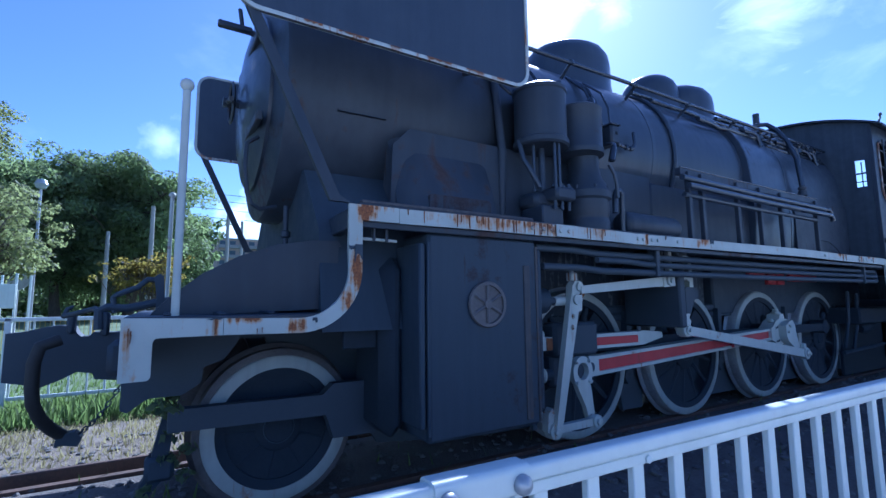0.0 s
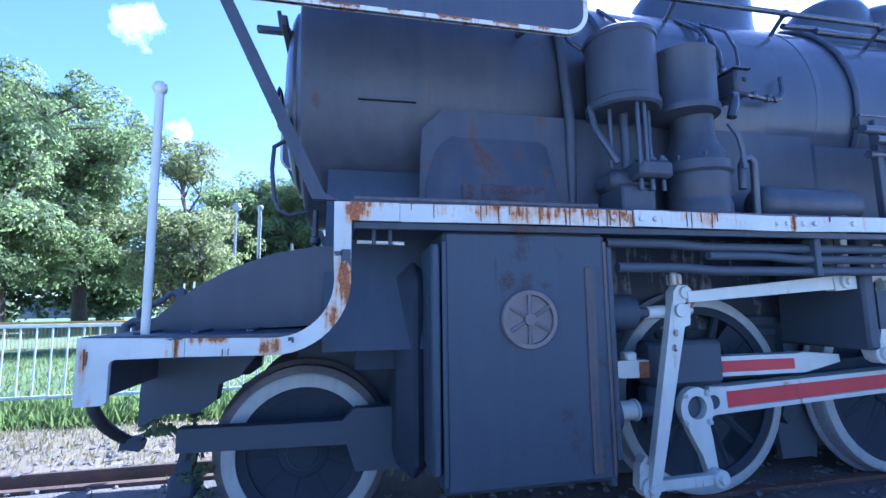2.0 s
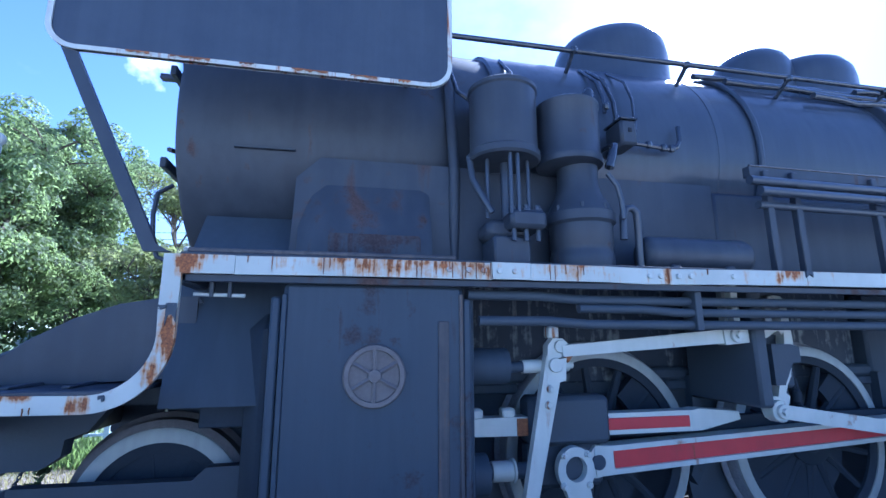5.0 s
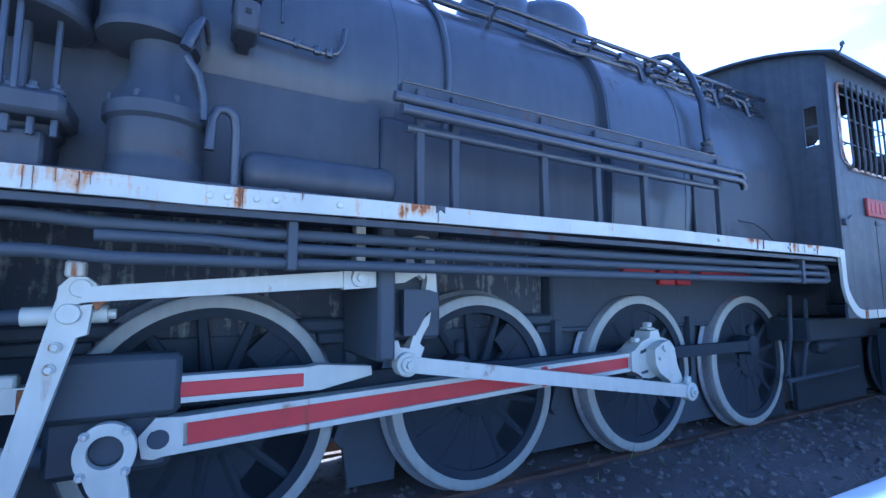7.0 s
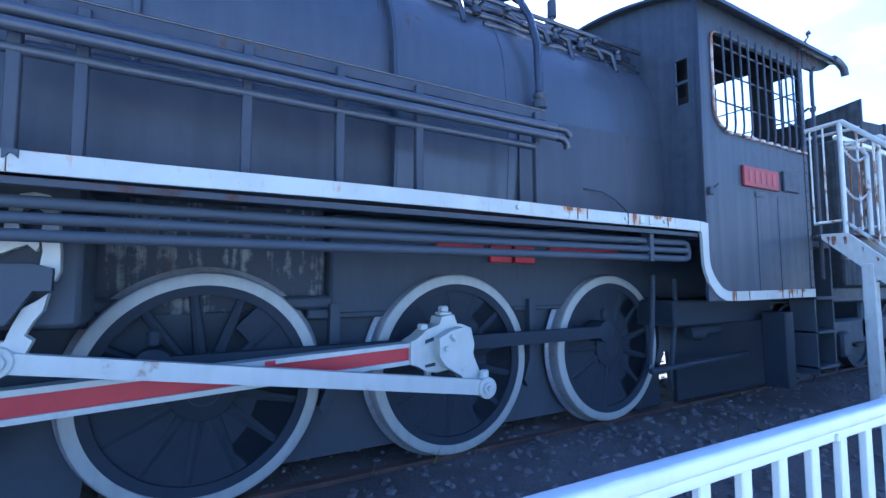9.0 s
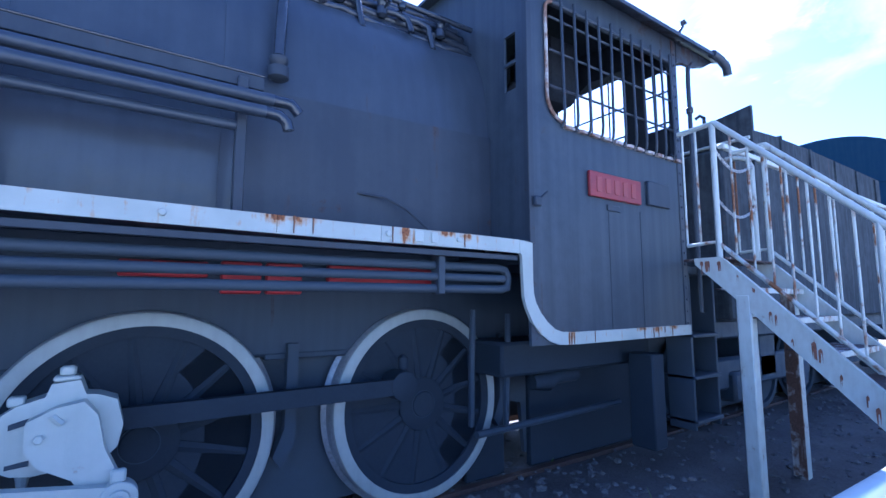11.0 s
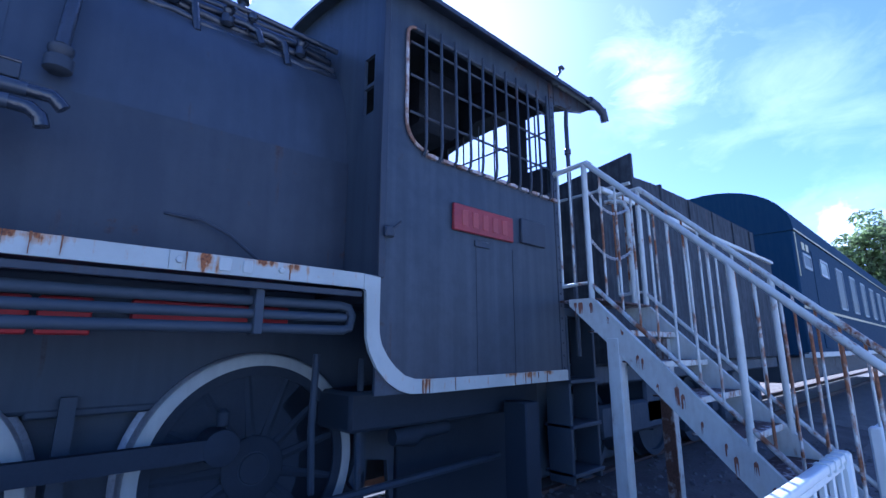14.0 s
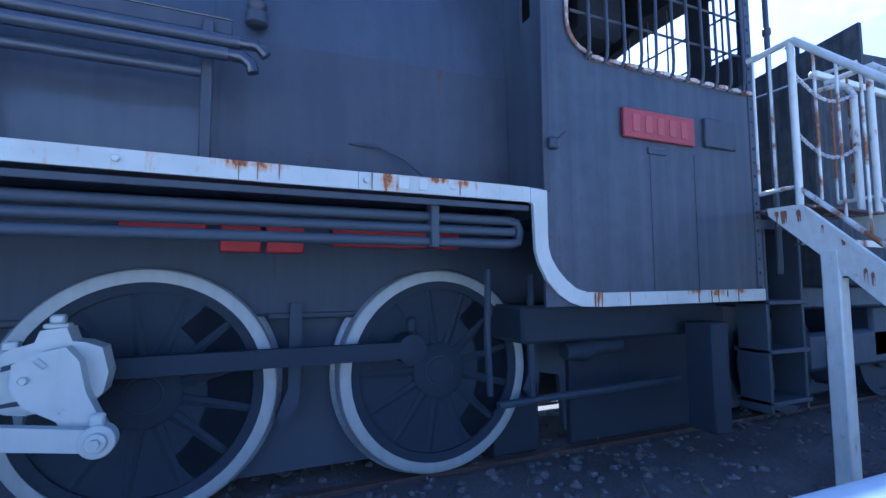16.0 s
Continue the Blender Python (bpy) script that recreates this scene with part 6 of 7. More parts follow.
        s = Shape().box(4.90, 4.96, -1.32, -1.288, 1.84, 1.90, 0.008).tube([(4.94, -1.31, 1.88), (4.99, -1.33, 1.93)], 0.008, 6)
        part("lamp_bracket", s, M_BLACK, cs)
# front wall with narrow windows and rear opening
s = Shape()
s.slab([(-1.265, 1.62), (-1.265, 2.60), (1.265, 2.60), (1.265, 1.62)], CX0, CX0 + 0.02, "x")
s.slab([(-1.265, 2.60), (-1.265, 2.97), (-1.19, 2.97), (-1.19, 2.60)], CX0, CX0 + 0.02, "x")
s.slab([(1.265, 2.60), (1.265, 2.97), (1.205, 2.97), (1.205, 2.60)], CX0, CX0 + 0.02, "x")
s.slab([(-1.085, 2.60), (-1.085, 2.97), (1.045, 2.97), (1.045, 2.60)], CX0, CX0 + 0.02, "x")
s.slab([(-1.19, 2.77), (-1.19, 2.79), (-1.085, 2.79), (-1.085, 2.77)], CX0, CX0 + 0.02, "x")
s.slab([(-1.265, 2.97)] + [(-1.265 + 2.53 * i / 16, roof_z(-1.265 + 2.53 * i / 16, 0.02)) for i in range(17)] + [(1.265, 2.97)], CX0, CX0 + 0.02, "x")
part("cab_front", s, M_CAB, loco)
s = Shape()
N = 20
for x0, x1 in ((4.80, 7.24),):
    top = [(-1.40 + 2.80 * i / N, roof_z(-1.40 + 2.80 * i / N)) for i in range(N + 1)]
    bot = [(a, b - 0.025) for a, b in top]
    s.slab(top + bot[::-1], x0, x1, "x")
# dark sheet added under the roof so its underside looks shaded
part("roof_lining", Shape().slab([(a, b - 0.004) for a, b in bot][1:-1] + [(a, b - 0.016) for a, b in bot][1:-1][::-1], 4.92, 7.2, "x"), M_SHADE_BLACK, loco)
roof = part("cab_roof", s, M_BLACK, loco, "arched black cab roof")
for x in (5.12, 6.60):
    s = Shape().tube([(x, -1.31, 3.40), (x, -1.315, 3.49), (x + 0.02, -1.32, 3.52), (x + 0.045, -1.32, 3.55), (x + 0.04, -1.32, 3.59), (x + 0.07, -1.32, 3.61), (x + 0.10, -1.32, 3.595)], 0.013, 8)
    part("roof_hook", s, M_BLACK, roof)
s = Shape().slab([(-1.385, 3.385), (-1.41, 3.38), (-1.415, 3.345), (-1.40, 3.345), (-1.395, 3.362), (-1.385, 3.365)], 4.85, 7.12, "x")
part("roof_gutter", s, M_BLACK, roof)
s = Shape().tube([(6.95, -1.40, 3.37), (7.08, -1.40, 3.36), (7.16, -1.41, 3.31), (7.18, -1.41, 3.24)], 0.035, 10)
part("gutter_spout", s, M_BLACK, roof)
s = Shape().slab([(6.56, 3.40), (7.16, 3.40), (7.0, 3.31), (6.80, 3.25), (6.62, 3.24), (6.56, 3.22)], -1.30, -1.27)
part("roof_bracket", s, M_BLACK, roof)
s = Shape().tube([(6.80, -1.30, 3.28), (6.73, -1.30, 3.22), (6.72, -1.30, 3.1), (6.72, -1.30, 1.2)], 0.018, 8)
s.lathe([(0.018, -0.03), (0.027, -0.02), (0.027, 0.02), (0.018, 0.03)], (6.72, -1.30, 2.85), "z", 10)
part("cab_handrail", s, M_BLACK, loco)
# rear sheet of the cab: a doorway in the middle and a narrow light on each side
RX = 6.47
for side in (-1, 1):
    def rear(*pts):
        return [(side * y, z) for y, z in pts]
    s = Shape().slab(rear((0.10, 1.56), (0.10, 3.69), (-0.10, 3.69), (-0.10, 1.56)), RX, RX + 0.02, "x") if side > 0 else Shape()
    s.slab(rear((0.10, 3.19), (0.22, 3.20), (0.50, 3.34), (0.875, 3.31), (0.875, roof_z(0.875, 0.03)), (0.45, roof_z(0.45, 0.03)), (0.10, roof_z(0.10, 0.03))), RX, RX + 0.02, "x")
    s.slab(rear((0.875, 1.56), (0.875, roof_z(0.875, 0.03)), (1.06, roof_z(1.06, 0.03)), (1.06, 1.56)), RX, RX + 0.02, "x")
    s.slab(rear((1.06, 1.56), (1.06, 2.67), (1.262, 2.67), (1.262, 1.56)), RX, RX + 0.02, "x")
    s.slab(rear((1.06, 3.15), (1.06, roof_z(1.06, 0.03)), (1.262, roof_z(1.262, 0.03)), (1.262, 3.15)), RX, RX + 0.02, "x")
    rear_sheet = part("cab_rear_sheet", s, M_SHADE_BLACK, loco)
    for z in (2.72, 2.98):
        part("grille_bar", cyl((RX + 0.03, side * 0.10, z), (RX + 0.03, side * 1.25, z), 0.008, 6), M_BLACK, rear_sheet)
    for y in (0.30, 0.50, 0.69, 1.14):
        part("grille_bar", cyl((RX + 0.03, side * y, 2.2), (RX + 0.03, side * y, 3.30), 0.008, 6), M_BLACK, rear_sheet)
part("cab_floor", Shape().box(4.9, 7.0, -1.26, 1.26, 1.50, 1.56, 0.004), M_BLACK_LOW, loco)
part("boiler_backhead", Shape().slab([(-0.85, 1.56), (-0.85, 2.5), (-0.5, 2.95), (0.5, 2.95), (0.85, 2.5), (0.85, 1.56)], 4.9, 5.35, "x"), M_SHADE_BLACK, loco)
# made-up box that keeps sky from showing through the front window
part("cab_valve_casing", Shape().box(5.60, 6.0, -0.78, -0.30, 2.90, 3.46, 0.06).tube([(5.30, -0.55, 2.8), (5.45, -0.55, 3.0), (5.62, -0.55, 3.05)], 0.05, 12), M_SHADE_BLACK, loco, "dark box added under the cab roof to block light")
part("drag_box", Shape().box(4.95, 6.5, -0.95, 0.95, 0.80, 1.02, 0.02), M_GEAR_SHADE, loco)
part("injector", Shape().tube([(5.35, -0.80, 0.72), (5.50, -0.80, 0.72), (5.58, -0.80, 0.74), (5.80, -0.80, 0.74)], [0.05, 0.075, 0.055, 0.05], 14).tube([(5.55, -0.80, 0.74), (5.55, -0.80, 0.98)], 0.03, 10), M_GEAR_SHADE, loco)
part("step_bracket", Shape().box(6.15, 6.30, -1.22, -1.02, 0.22, 0.90, 0.01), M_GEAR_SHADE, loco)
# dark sheets added below the cab to stand for the shade there
part("rear_dark_sheet", Shape().box(5.62, 7.25, -0.5, -0.45, 0.02, 1.0, 0.01), M_GEAR_SHADE, loco)
part("rear_dark_sheet", Shape().box(5.0, 5.36, -0.5, -0.45, 0.02, 1.0, 0.01), M_GEAR_SHADE, loco)
for z in (0.35, 0.68, 1.0):
    part("cab_step", Shape().box(6.62, 7.02, -1.28, -1.02, z, z + 0.03, 0.006), M_BLACK_DEEP, loco)
for x in (6.62, 6.99):
    part("cab_step_side", Shape().box(x, x + 0.03, -1.26, -1.05, 0.3, 1.5, 0.006), M_BLACK_DEEP, loco)

for x, z in ((4.76, 0.95), (5.05, 0.92)):
    part("sand_nozzle", Shape().tube([(x, -0.90, z + 0.28), (x, -0.88, z - 0.1), (x + 0.06, -0.80, z - 0.45)], 0.02, 8), M_BLACK_LOW, loco)
part("brake_pull_rod", cyl((4.9, -0.75, 0.42), (6.4, -0.75, 0.46), 0.025, 8), M_BLACK_LOW, loco)

# ---- tender ----
tender = thing("tender", "black locomotive tender with weathered plate sides", "tender", (9.9, 0, 0))
s = Shape().box(7.25, 12.80, -1.28, 1.28, 1.12, 2.64, 0.02)
part("water_tank", s, M_DULL, tender)
s = Shape().box(7.25, 12.82, -1.31, -1.25, 2.63, 2.68, 0.008).box(7.25, 12.82, 1.25, 1.31, 2.63, 2.68, 0.008)
part("tank_rim", s, M_STAIR, tender, "pale rusty rim of the tank")
for side in (-1, 1):
    y0, y1 = sorted((side * 1.26, side * 1.235))
    part("coal_board", Shape().slab([(7.93, 2.66), (12.04, 2.66), (12.04, 3.05), (9.3, 3.03), (8.4, 3.0), (7.93, 2.96)], y0, y1), M_DULL, tender, "sheet side of the coal bunker with streaks")
    for x in (8.6, 9.4, 10.2, 11.0, 11.8):
        part("board_stiffener", Shape().box(x - 0.02, x + 0.02, min(y0, y1) - 0.02, max(y0, y1) + 0.02, 2.66, 3.03, 0.004), M_DULL, tender)
part("coal_board_end", Shape().box(12.0, 12.03, -1.23, 1.23, 2.66, 3.04), M_DULL, tender)
s = Shape().slab([(-1.30, 1.6), (-1.30, 3.18), (-0.4, 3.05), (0.4, 3.05), (1.30, 3.18), (1.30, 1.6)], 7.86, 7.90, "x")
part("bunker_front", s, M_DULL, tender)
part("bunker_rail", cyl((7.84, -1.28, 2.86), (7.84, -0.1, 2.86), 0.018, 8), M_STAIR, tender, "pale rail on the bunker front")
part("lamp_hook", Shape().tube([(7.88, -0.85, 3.12), (7.88, -0.85, 3.2), (7.86, -0.82, 3.23), (7.84, -0.78, 3.2)], 0.018, 8), M_DULL, tender)
# dark block added to stand for the shade below the tender
part("underframe", Shape().box(6.95, 12.9, -0.42, 0.42, 0.06, 0.97, 0.02), M_BLACK_DEEP, tender)
part("tender_frame", Shape().box(7.15, 12.9, -1.15, 1.15, 0.95, 1.12, 0.02), M_BLACK_LOW, tender)
for bx in (8.6, 11.3):
    b = part("bogie", Shape().box(bx - 1.1, bx + 1.1, -1.0, -0.9, 0.45, 0.75, 0.03).box(bx - 1.1, bx + 1.1, 0.9, 1.0, 0.45, 0.75, 0.03).box(bx - 0.2, bx + 0.2, -1.0, 1.0, 0.5, 0.95, 0.03), M_BLACK_LOW, tender)
    for dx in (-0.75, 0.75):
        for side in (-1, 1):
            part("wheel", Shape().lathe([(0.0, -0.02), (0.15, -0.02), (0.16, 0.02), (0.36, 0.02), (0.37, -0.01), (0.425, -0.01), (0.43, 0.1), (0.455, 0.12), (0.455, 0.13), (0.0, 0.13)], (bx + dx, -0.62 if side < 0 else 0.49, 0.455), "y", 40), M_BLACK_LOW, b)
        part("axle_box", Shape().box(bx + dx - 0.12, bx + dx + 0.12, -1.06, -0.86, 0.34, 0.62, 0.03), M_BLACK_LOW, b)

# ---- passenger coach ----
coach = thing("passenger_coach", "dark blue passenger coach with arched roof and cream lines", "railway coach", (24, 0, 0))
X0, X1, CW = 13.95, 33.5, 1.43
part("coach_side", Shape().box(X0, X1, -CW, CW, 1.12, 3.42, 0.03), M_BLUE, coach)
NA = 18
arc = [(CW * 1.02 * math.cos(math.pi * i / NA), 3.40 + 1.0 * math.sin(math.pi * i / NA) ** 0.9) for i in range(NA + 1)]
part("coach_roof", Shape().slab(arc, X0 - 0.02, X1, "x"), M_BLUE, coach, "arched dark blue roof")
part("roof_line", Shape().box(X0, X1, -CW - 0.03, -CW - 0.002, 3.40, 3.44, 0.006), M_CREAM, coach, "thin pale line under the eaves")
part("waist_line", Shape().box(X0 + 0.05, X1, -CW - 0.012, -CW - 0.002, 1.96, 2.01), M_CREAM, coach, "cream waist line")
part("sole_bar", Shape().box(X0, X1, -CW - 0.02, -CW + 0.1, 1.08, 1.18, 0.01), M_STAIR, coach, "pale rusty sole bar")
part("underframe", Shape().box(X0 + 0.4, X1, -1.0, 1.0, 0.6, 1.1, 0.03), M_BLACK_LOW, coach)


def window(x0, x1, z0, z1, pane):
    r = round_rect(x0, x1, z0, z1, 0.05, 4)
    f = part("window", Shape().ring_slab(r, round_rect(x0 + 0.05, x1 - 0.05, z0 + 0.05, z1 - 0.05, 0.03, 4), -CW - 0.022, -CW + 0.01), M_FRAMEPAINT, coach, "window in a pale metal frame")
    part("pane", Shape().slab(round_rect(x0 + 0.04, x1 - 0.04, z0 + 0.04, z1 - 0.04, 0.03, 4), -CW - 0.008, -CW - 0.003), pane, f)


window(14.5, 15.2, 2.75, 3.05, M_DARKGLASS)
window(16.1, 16.95, 2.75, 3.12, M_PALEGLASS)
for i in range(8):
    window(17.95 + 1.95 * i, 18.85 + 1.95 * i, 2.14, 3.14, M_DARKGLASS)
for i in range(2):
    x = 14.55 + 0.35 * i
    part("emblem_bar", Shape().box(x, x + 0.22, -CW - 0.01, -CW - 0.002, 3.12, 3.26), M_CREAM, coach)
part("corner_line", Shape().box(X0 + 0.12, X0 + 0.17, -CW - 0.01, -CW - 0.002, 2.55, 3.38), M_CREAM, coach)
part("coach_door", Shape().box(15.35, 15.95, -CW - 0.012, -CW - 0.002, 1.25, 3.2, 0.006), M_BLUE, coach)
part("end_handrail", cyl((13.9, -0.9, 1.4), (13.9, -0.9, 2.6), 0.018, 8), M_BLACK, coach)

# ---- staircase to the cab ----
stair = thing("metal_staircase", "white steel staircase with handrails, paint flaking with rust", "staircase", (6.9, -2.2, GROUND_Z))
SX0, SX1 = 6.46, 7.30
for x in (SX0, SX1):
    s = Shape().slab([(-1.41, 1.60), (-1.60, 1.60), (-3.12, 0.08), (-3.12, GROUND_Z), (-3.02, GROUND_Z), (-1.72, 1.26), (-1.41, 1.555)], x - 0.012, x + 0.012, "x")
    part("stringer", s, M_STAIR, stair, "white stringer with rust scabs")
    s = Shape().slab([(-1.41, 1.60), (-1.60, 1.60), (-3.12, 0.08), (-3.12, 0.05), (-1.59, 1.575), (-1.41, 1.575)], x - 0.018, x + 0.018, "x")
    part("stringer_flange", s, M_STAIR, stair)
r_scab = random.Random(21)
near_str = [o for o in stair.children if o.name.startswith("stringer") and "flange" not in o.name][0]
for yc, below, w, h in ((-1.50, 0.03, 0.05, 0.06), (-1.46, 0.03, 0.03, 0.07), (-1.58, 0.04, 0.035, 0.05), (-1.88, 0.11, 0.025, 0.06), (-1.91, 0.10, 0.02, 0.05), (-1.99, 0.17, 0.02, 0.03), (-2.10, 0.07, 0.035, 0.08), (-2.13, 0.08, 0.03, 0.06),
                        (-2.22, 0.13, 0.02, 0.05), (-2.33, 0.12, 0.02, 0.05), (-2.37, 0.14, 0.03, 0.07), (-2.53, 0.10, 0.03, 0.06), (-2.60, 0.11, 0.05, 0.12), (-2.70, 0.10, 0.03, 0.05), (-2.84, 0.05, 0.09, 0.13), (-2.78, 0.07, 0.04, 0.07), (-2.46, 0.06, 0.03, 0.05), (-1.80, 0.02, 0.05, 0.03), (-1.70, 0.03, 0.02, 0.04)):
    zt = min(1.60, 1.60 + yc + 1.60) - below
    n = 7
    w, h = w * 0.7, h * 1.25
    low = [(yc + w * (0.5 - i / n), zt - h * r_scab.choice((0.2, 0.35, 0.9, 1.0))) for i in range(n + 1)]
    part("stringer_scab", Shape().slab([(yc - w * 0.5, zt), (yc - w * 0.1, zt + 0.012), (yc + w * 0.5, zt)] + low, SX0 - 0.0145, SX0 - 0.01, "x"), M_SCAB, near_str)
for i in range(7):
    y, z = -1.750 - 0.206 * i, 1.377 - 0.197 * i
    st = part("step", Shape().box(SX0 + 0.012, SX1 - 0.012, y - 0.036, y + 0.22, z - 0.010, z, 0.003), M_TREADPLATE, stair, "step plate with worn paint and rust")
    part("nosing", Shape().box(SX0 + 0.012, SX1 - 0.012, y - 0.044, y - 0.0365, z - 0.036, z + 0.001, 0.002), M_BALUSTER, st, "white nosing, rust at its edge")
s = Shape().box(SX0, SX1, -1.62, -1.32, 1.585, 1.60, 0.003)
part("landing", s, M_TREADPLATE, stair)
part("leg", Shape().box(SX0 - 0.015, SX0 + 0.075, -1.765, -1.675, GROUND_Z, 1.33, 0.008), M_STAIR, stair, "square white leg")
leg = part("leg", Shape().box(SX1 - 0.075, SX1 - 0.065, -1.745, -1.655, GROUND_Z, 1.33, 0.003), M_LEG_RUST, stair, "angle-iron leg, brown with rust")
part("flange", Shape().box(SX1 - 0.064, SX1 + 0.012, -1.746, -1.737, GROUND_Z, 1.33, 0.002), M_STAIR, leg)


def slope_z(y, h):
    return 1.60 + (y + 1.60) + h


for x in (SX0, SX1):
    top = [(x, -1.33, 2.575), (x, -1.60, 2.59), (x, -2.45, 1.735), (x, -3.15, 1.04)]
    part("handrail", Shape().tube(top, 0.0215, 12), M_STAIR, stair)
    low = [(x, -1.36, 1.70), (x, -1.575, 1.71), (x, -2.45, 0.855), (x, -3.15, 0.16)]
    part("lower_rail", Shape().tube(low, 0.0145, 10), M_BALUSTER, stair)
    for y in (-1.585, -2.45, -3.10):
        part("post", Shape().tube([(x, y, slope_z(y, -0.02)), (x, y, slope_z(y, 0.985))], 0.0205, 12), M_STAIR, stair)
    for i in range(13):
        y = -1.70 - 0.107 * i
        if abs(y + 2.45) < 0.04:
            continue
        part("baluster", Shape().tube([(x, y, slope_z(y, 0.11)), (x, y, slope_z(y, 0.98))], 0.0082, 8), M_BALUSTER, stair)
    for y in (-1.36, -1.46):
        part("baluster", Shape().tube([(x, y, 1.70), (x, y, 2.575)], 0.0082, 8), M_BALUSTER, stair)
s = Shape().tube([(SX1 - 0.02, -1.50, 1.60), (SX1 - 0.02, -1.50, 2.42), (SX1 - 0.02, -1.47, 2.49), (SX1 - 0.02, -1.40, 2.52), (SX1 - 0.02, -1.30, 2.53)], 0.022, 10)
part("gate_hoop", s, M_STAIR, stair)
for z0 in (2.42, 2.05):
    ch = thing("safety_chain", "thin rusty safety chain across the landing", "chain", (SX0, -1.58, z0), "chains across the landing")
    for k in range(26):
        f = k / 25
        c = Vector((SX0 + 0.02 + (SX1 - SX0 - 0.06) * f, -1.57 + 0.06 * f, z0 - 0.11 * math.sin(math.pi * f)))
        sl = -math.cos(math.pi * f) * 0.4
        d = Vector((1, 0, sl)).normalized()
        q = Vector((0, 1, 0)) if k % 2 else d.cross(Vector((0, 1, 0))).normalized()
        pts = [c + d * 0.024 * math.cos(a) + q * 0.010 * math.sin(a) for a in (2 * math.pi * j / 8 for j in range(9))]
        part("chain_link", Shape().tube(pts, 0.0036, 5, False), M_GALV, ch)

# ---- near fence ----
FZ, FTURN = 0.812, -1.48
fence = thing("path_fence", "white-painted steel fence with thick top rail and bolted joints", "fence", (-1.0, -2.645, 0))
fence.matrix_basis = pose(-1.0, -2.643, 0, 0, 0, FTURN)


def fpart(name, s, material, parent=None, label=""):
    """A part in the fence's own line: x along it, y across."""
    ob = part(name, s, material, None, label)
    ob.parent = parent or fence
    return ob


def rail_profile(y, z, w, h, r):
    return [(y + a, z + b) for a, b in round_rect(-w / 2, w / 2, -h, 0.0, r, 4)]


def fence_run(x0, x1, joints):
    cuts = [x0] + joints + [x1]
    for a, b in zip(cuts, cuts[1:]):
        fpart("top_rail", Shape().slab(rail_profile(0, FZ, 0.046, 0.036, 0.010), a + 0.002, b - 0.002, "x"), M_FENCE)
        fpart("under_rail", Shape().slab(rail_profile(0, FZ - 0.037, 0.030, 0.026, 0.004), a + 0.03, b - 0.03, "x"), M_FENCE)
        fpart("bottom_rail", Shape().slab(rail_profile(0, 0.10, 0.030, 0.030, 0.004), a + 0.002, b - 0.002, "x"), M_FENCE)
    for x in joints:
        s = Shape().slab(rail_profile(0, FZ + 0.007, 0.062, 0.060, 0.014), x - 0.11, x + 0.11, "x")
        s.slab([(x - 0.07, FZ - 0.05), (x + 0.07, FZ - 0.05), (x + 0.06, FZ - 0.09), (x + 0.035, FZ - 0.12), (x - 0.035, FZ - 0.12), (x - 0.06, FZ - 0.09)], -0.030, 0.030)
        j = fpart("joint_sleeve", s, M_FENCE, None, "bolted sleeve over the rail joint")
        for dx in (-0.085, 0.085):
            fpart("bolt", Shape().lathe([(0.020, 0.0), (0.020, -0.010), (0.014, -0.018), (0.0, -0.022)], (x + dx, -0.032, FZ - 0.028), "y", 14), M_GALV, j)
        fpart("post", Shape().box(x - 0.036, x + 0.036, -0.027, 0.027, GROUND_Z, FZ - 0.06, 0.006), M_FENCE)
        for dx in (-0.52, 0.49):
            fpart("rail_rivet", Shape().lathe([(0.010, 0.0), (0.010, -0.006), (0.0, -0.010)], (x + dx, -0.0155, FZ - 0.052), "y", 8), M_FENCE)
    gap = 0.1547                         # nineteen spaces to a panel
    k = math.ceil((x0 + 0.05 - joints[0]) / gap)
    while joints[0] + gap * k < x1 - 0.05:
        x = joints[0] + gap * k
        if min(abs(x - j) for j in joints) > 0.075:
            bars.append(x)
        k += 1


bars = []
fence_run(-6.0, 7.33, [-4.36, -1.42, 1.52, 4.46])
fence_run(8.32, 22.0, [10.2, 12.2, 14.2])
for x, nm in ((7.33, "end post with tape round the rail"), (8.32, "end post")):
    s = Shape().box(x - 0.05, x + 0.03, -0.034, 0.034, GROUND_Z, FZ + 0.004, 0.012)
    if x < 8:
        for k in range(4):
            s.slab(rail_profile(0, FZ + 0.006, 0.056, 0.050, 0.012), x - 0.36 + 0.10 * k, x - 0.345 + 0.10 * k, "x")
    fpart("post", s, M_FENCE, None, nm)
bal = fpart("baluster", Shape().box(-0.020, 0.020, -0.010, 0.010, 0.08, FZ - 0.055, 0.003), M_FENCE)
bal.matrix_basis = pose(bars[0], 0, 0)
for x in bars[1:]:
    share(bal, "baluster", pose(x, 0, 0), fence)

# ---- white fence behind the track ----
back = thing("lawn_fence", "white steel fence along the lawn", "fence", (-1, 3.7, GROUND_Z))
BY, BT = 3.7, 1.02
bx0, bx1 = -6.45, 14.0
for a, b in ((bx0, -4.4), (-4.4, -2.35), (-2.35, -0.3), (-0.3, 1.75), (1.75, 14.0)):
    part("top_rail", Shape().slab(rail_profile(BY, BT, 0.06, 0.045, 0.01), a, b - 0.003, "x"), M_FENCE, back)
    part("bottom_rail", Shape().slab(rail_profile(BY, 0.14, 0.035, 0.04, 0.006), a, b - 0.003, "x"), M_FENCE, back)
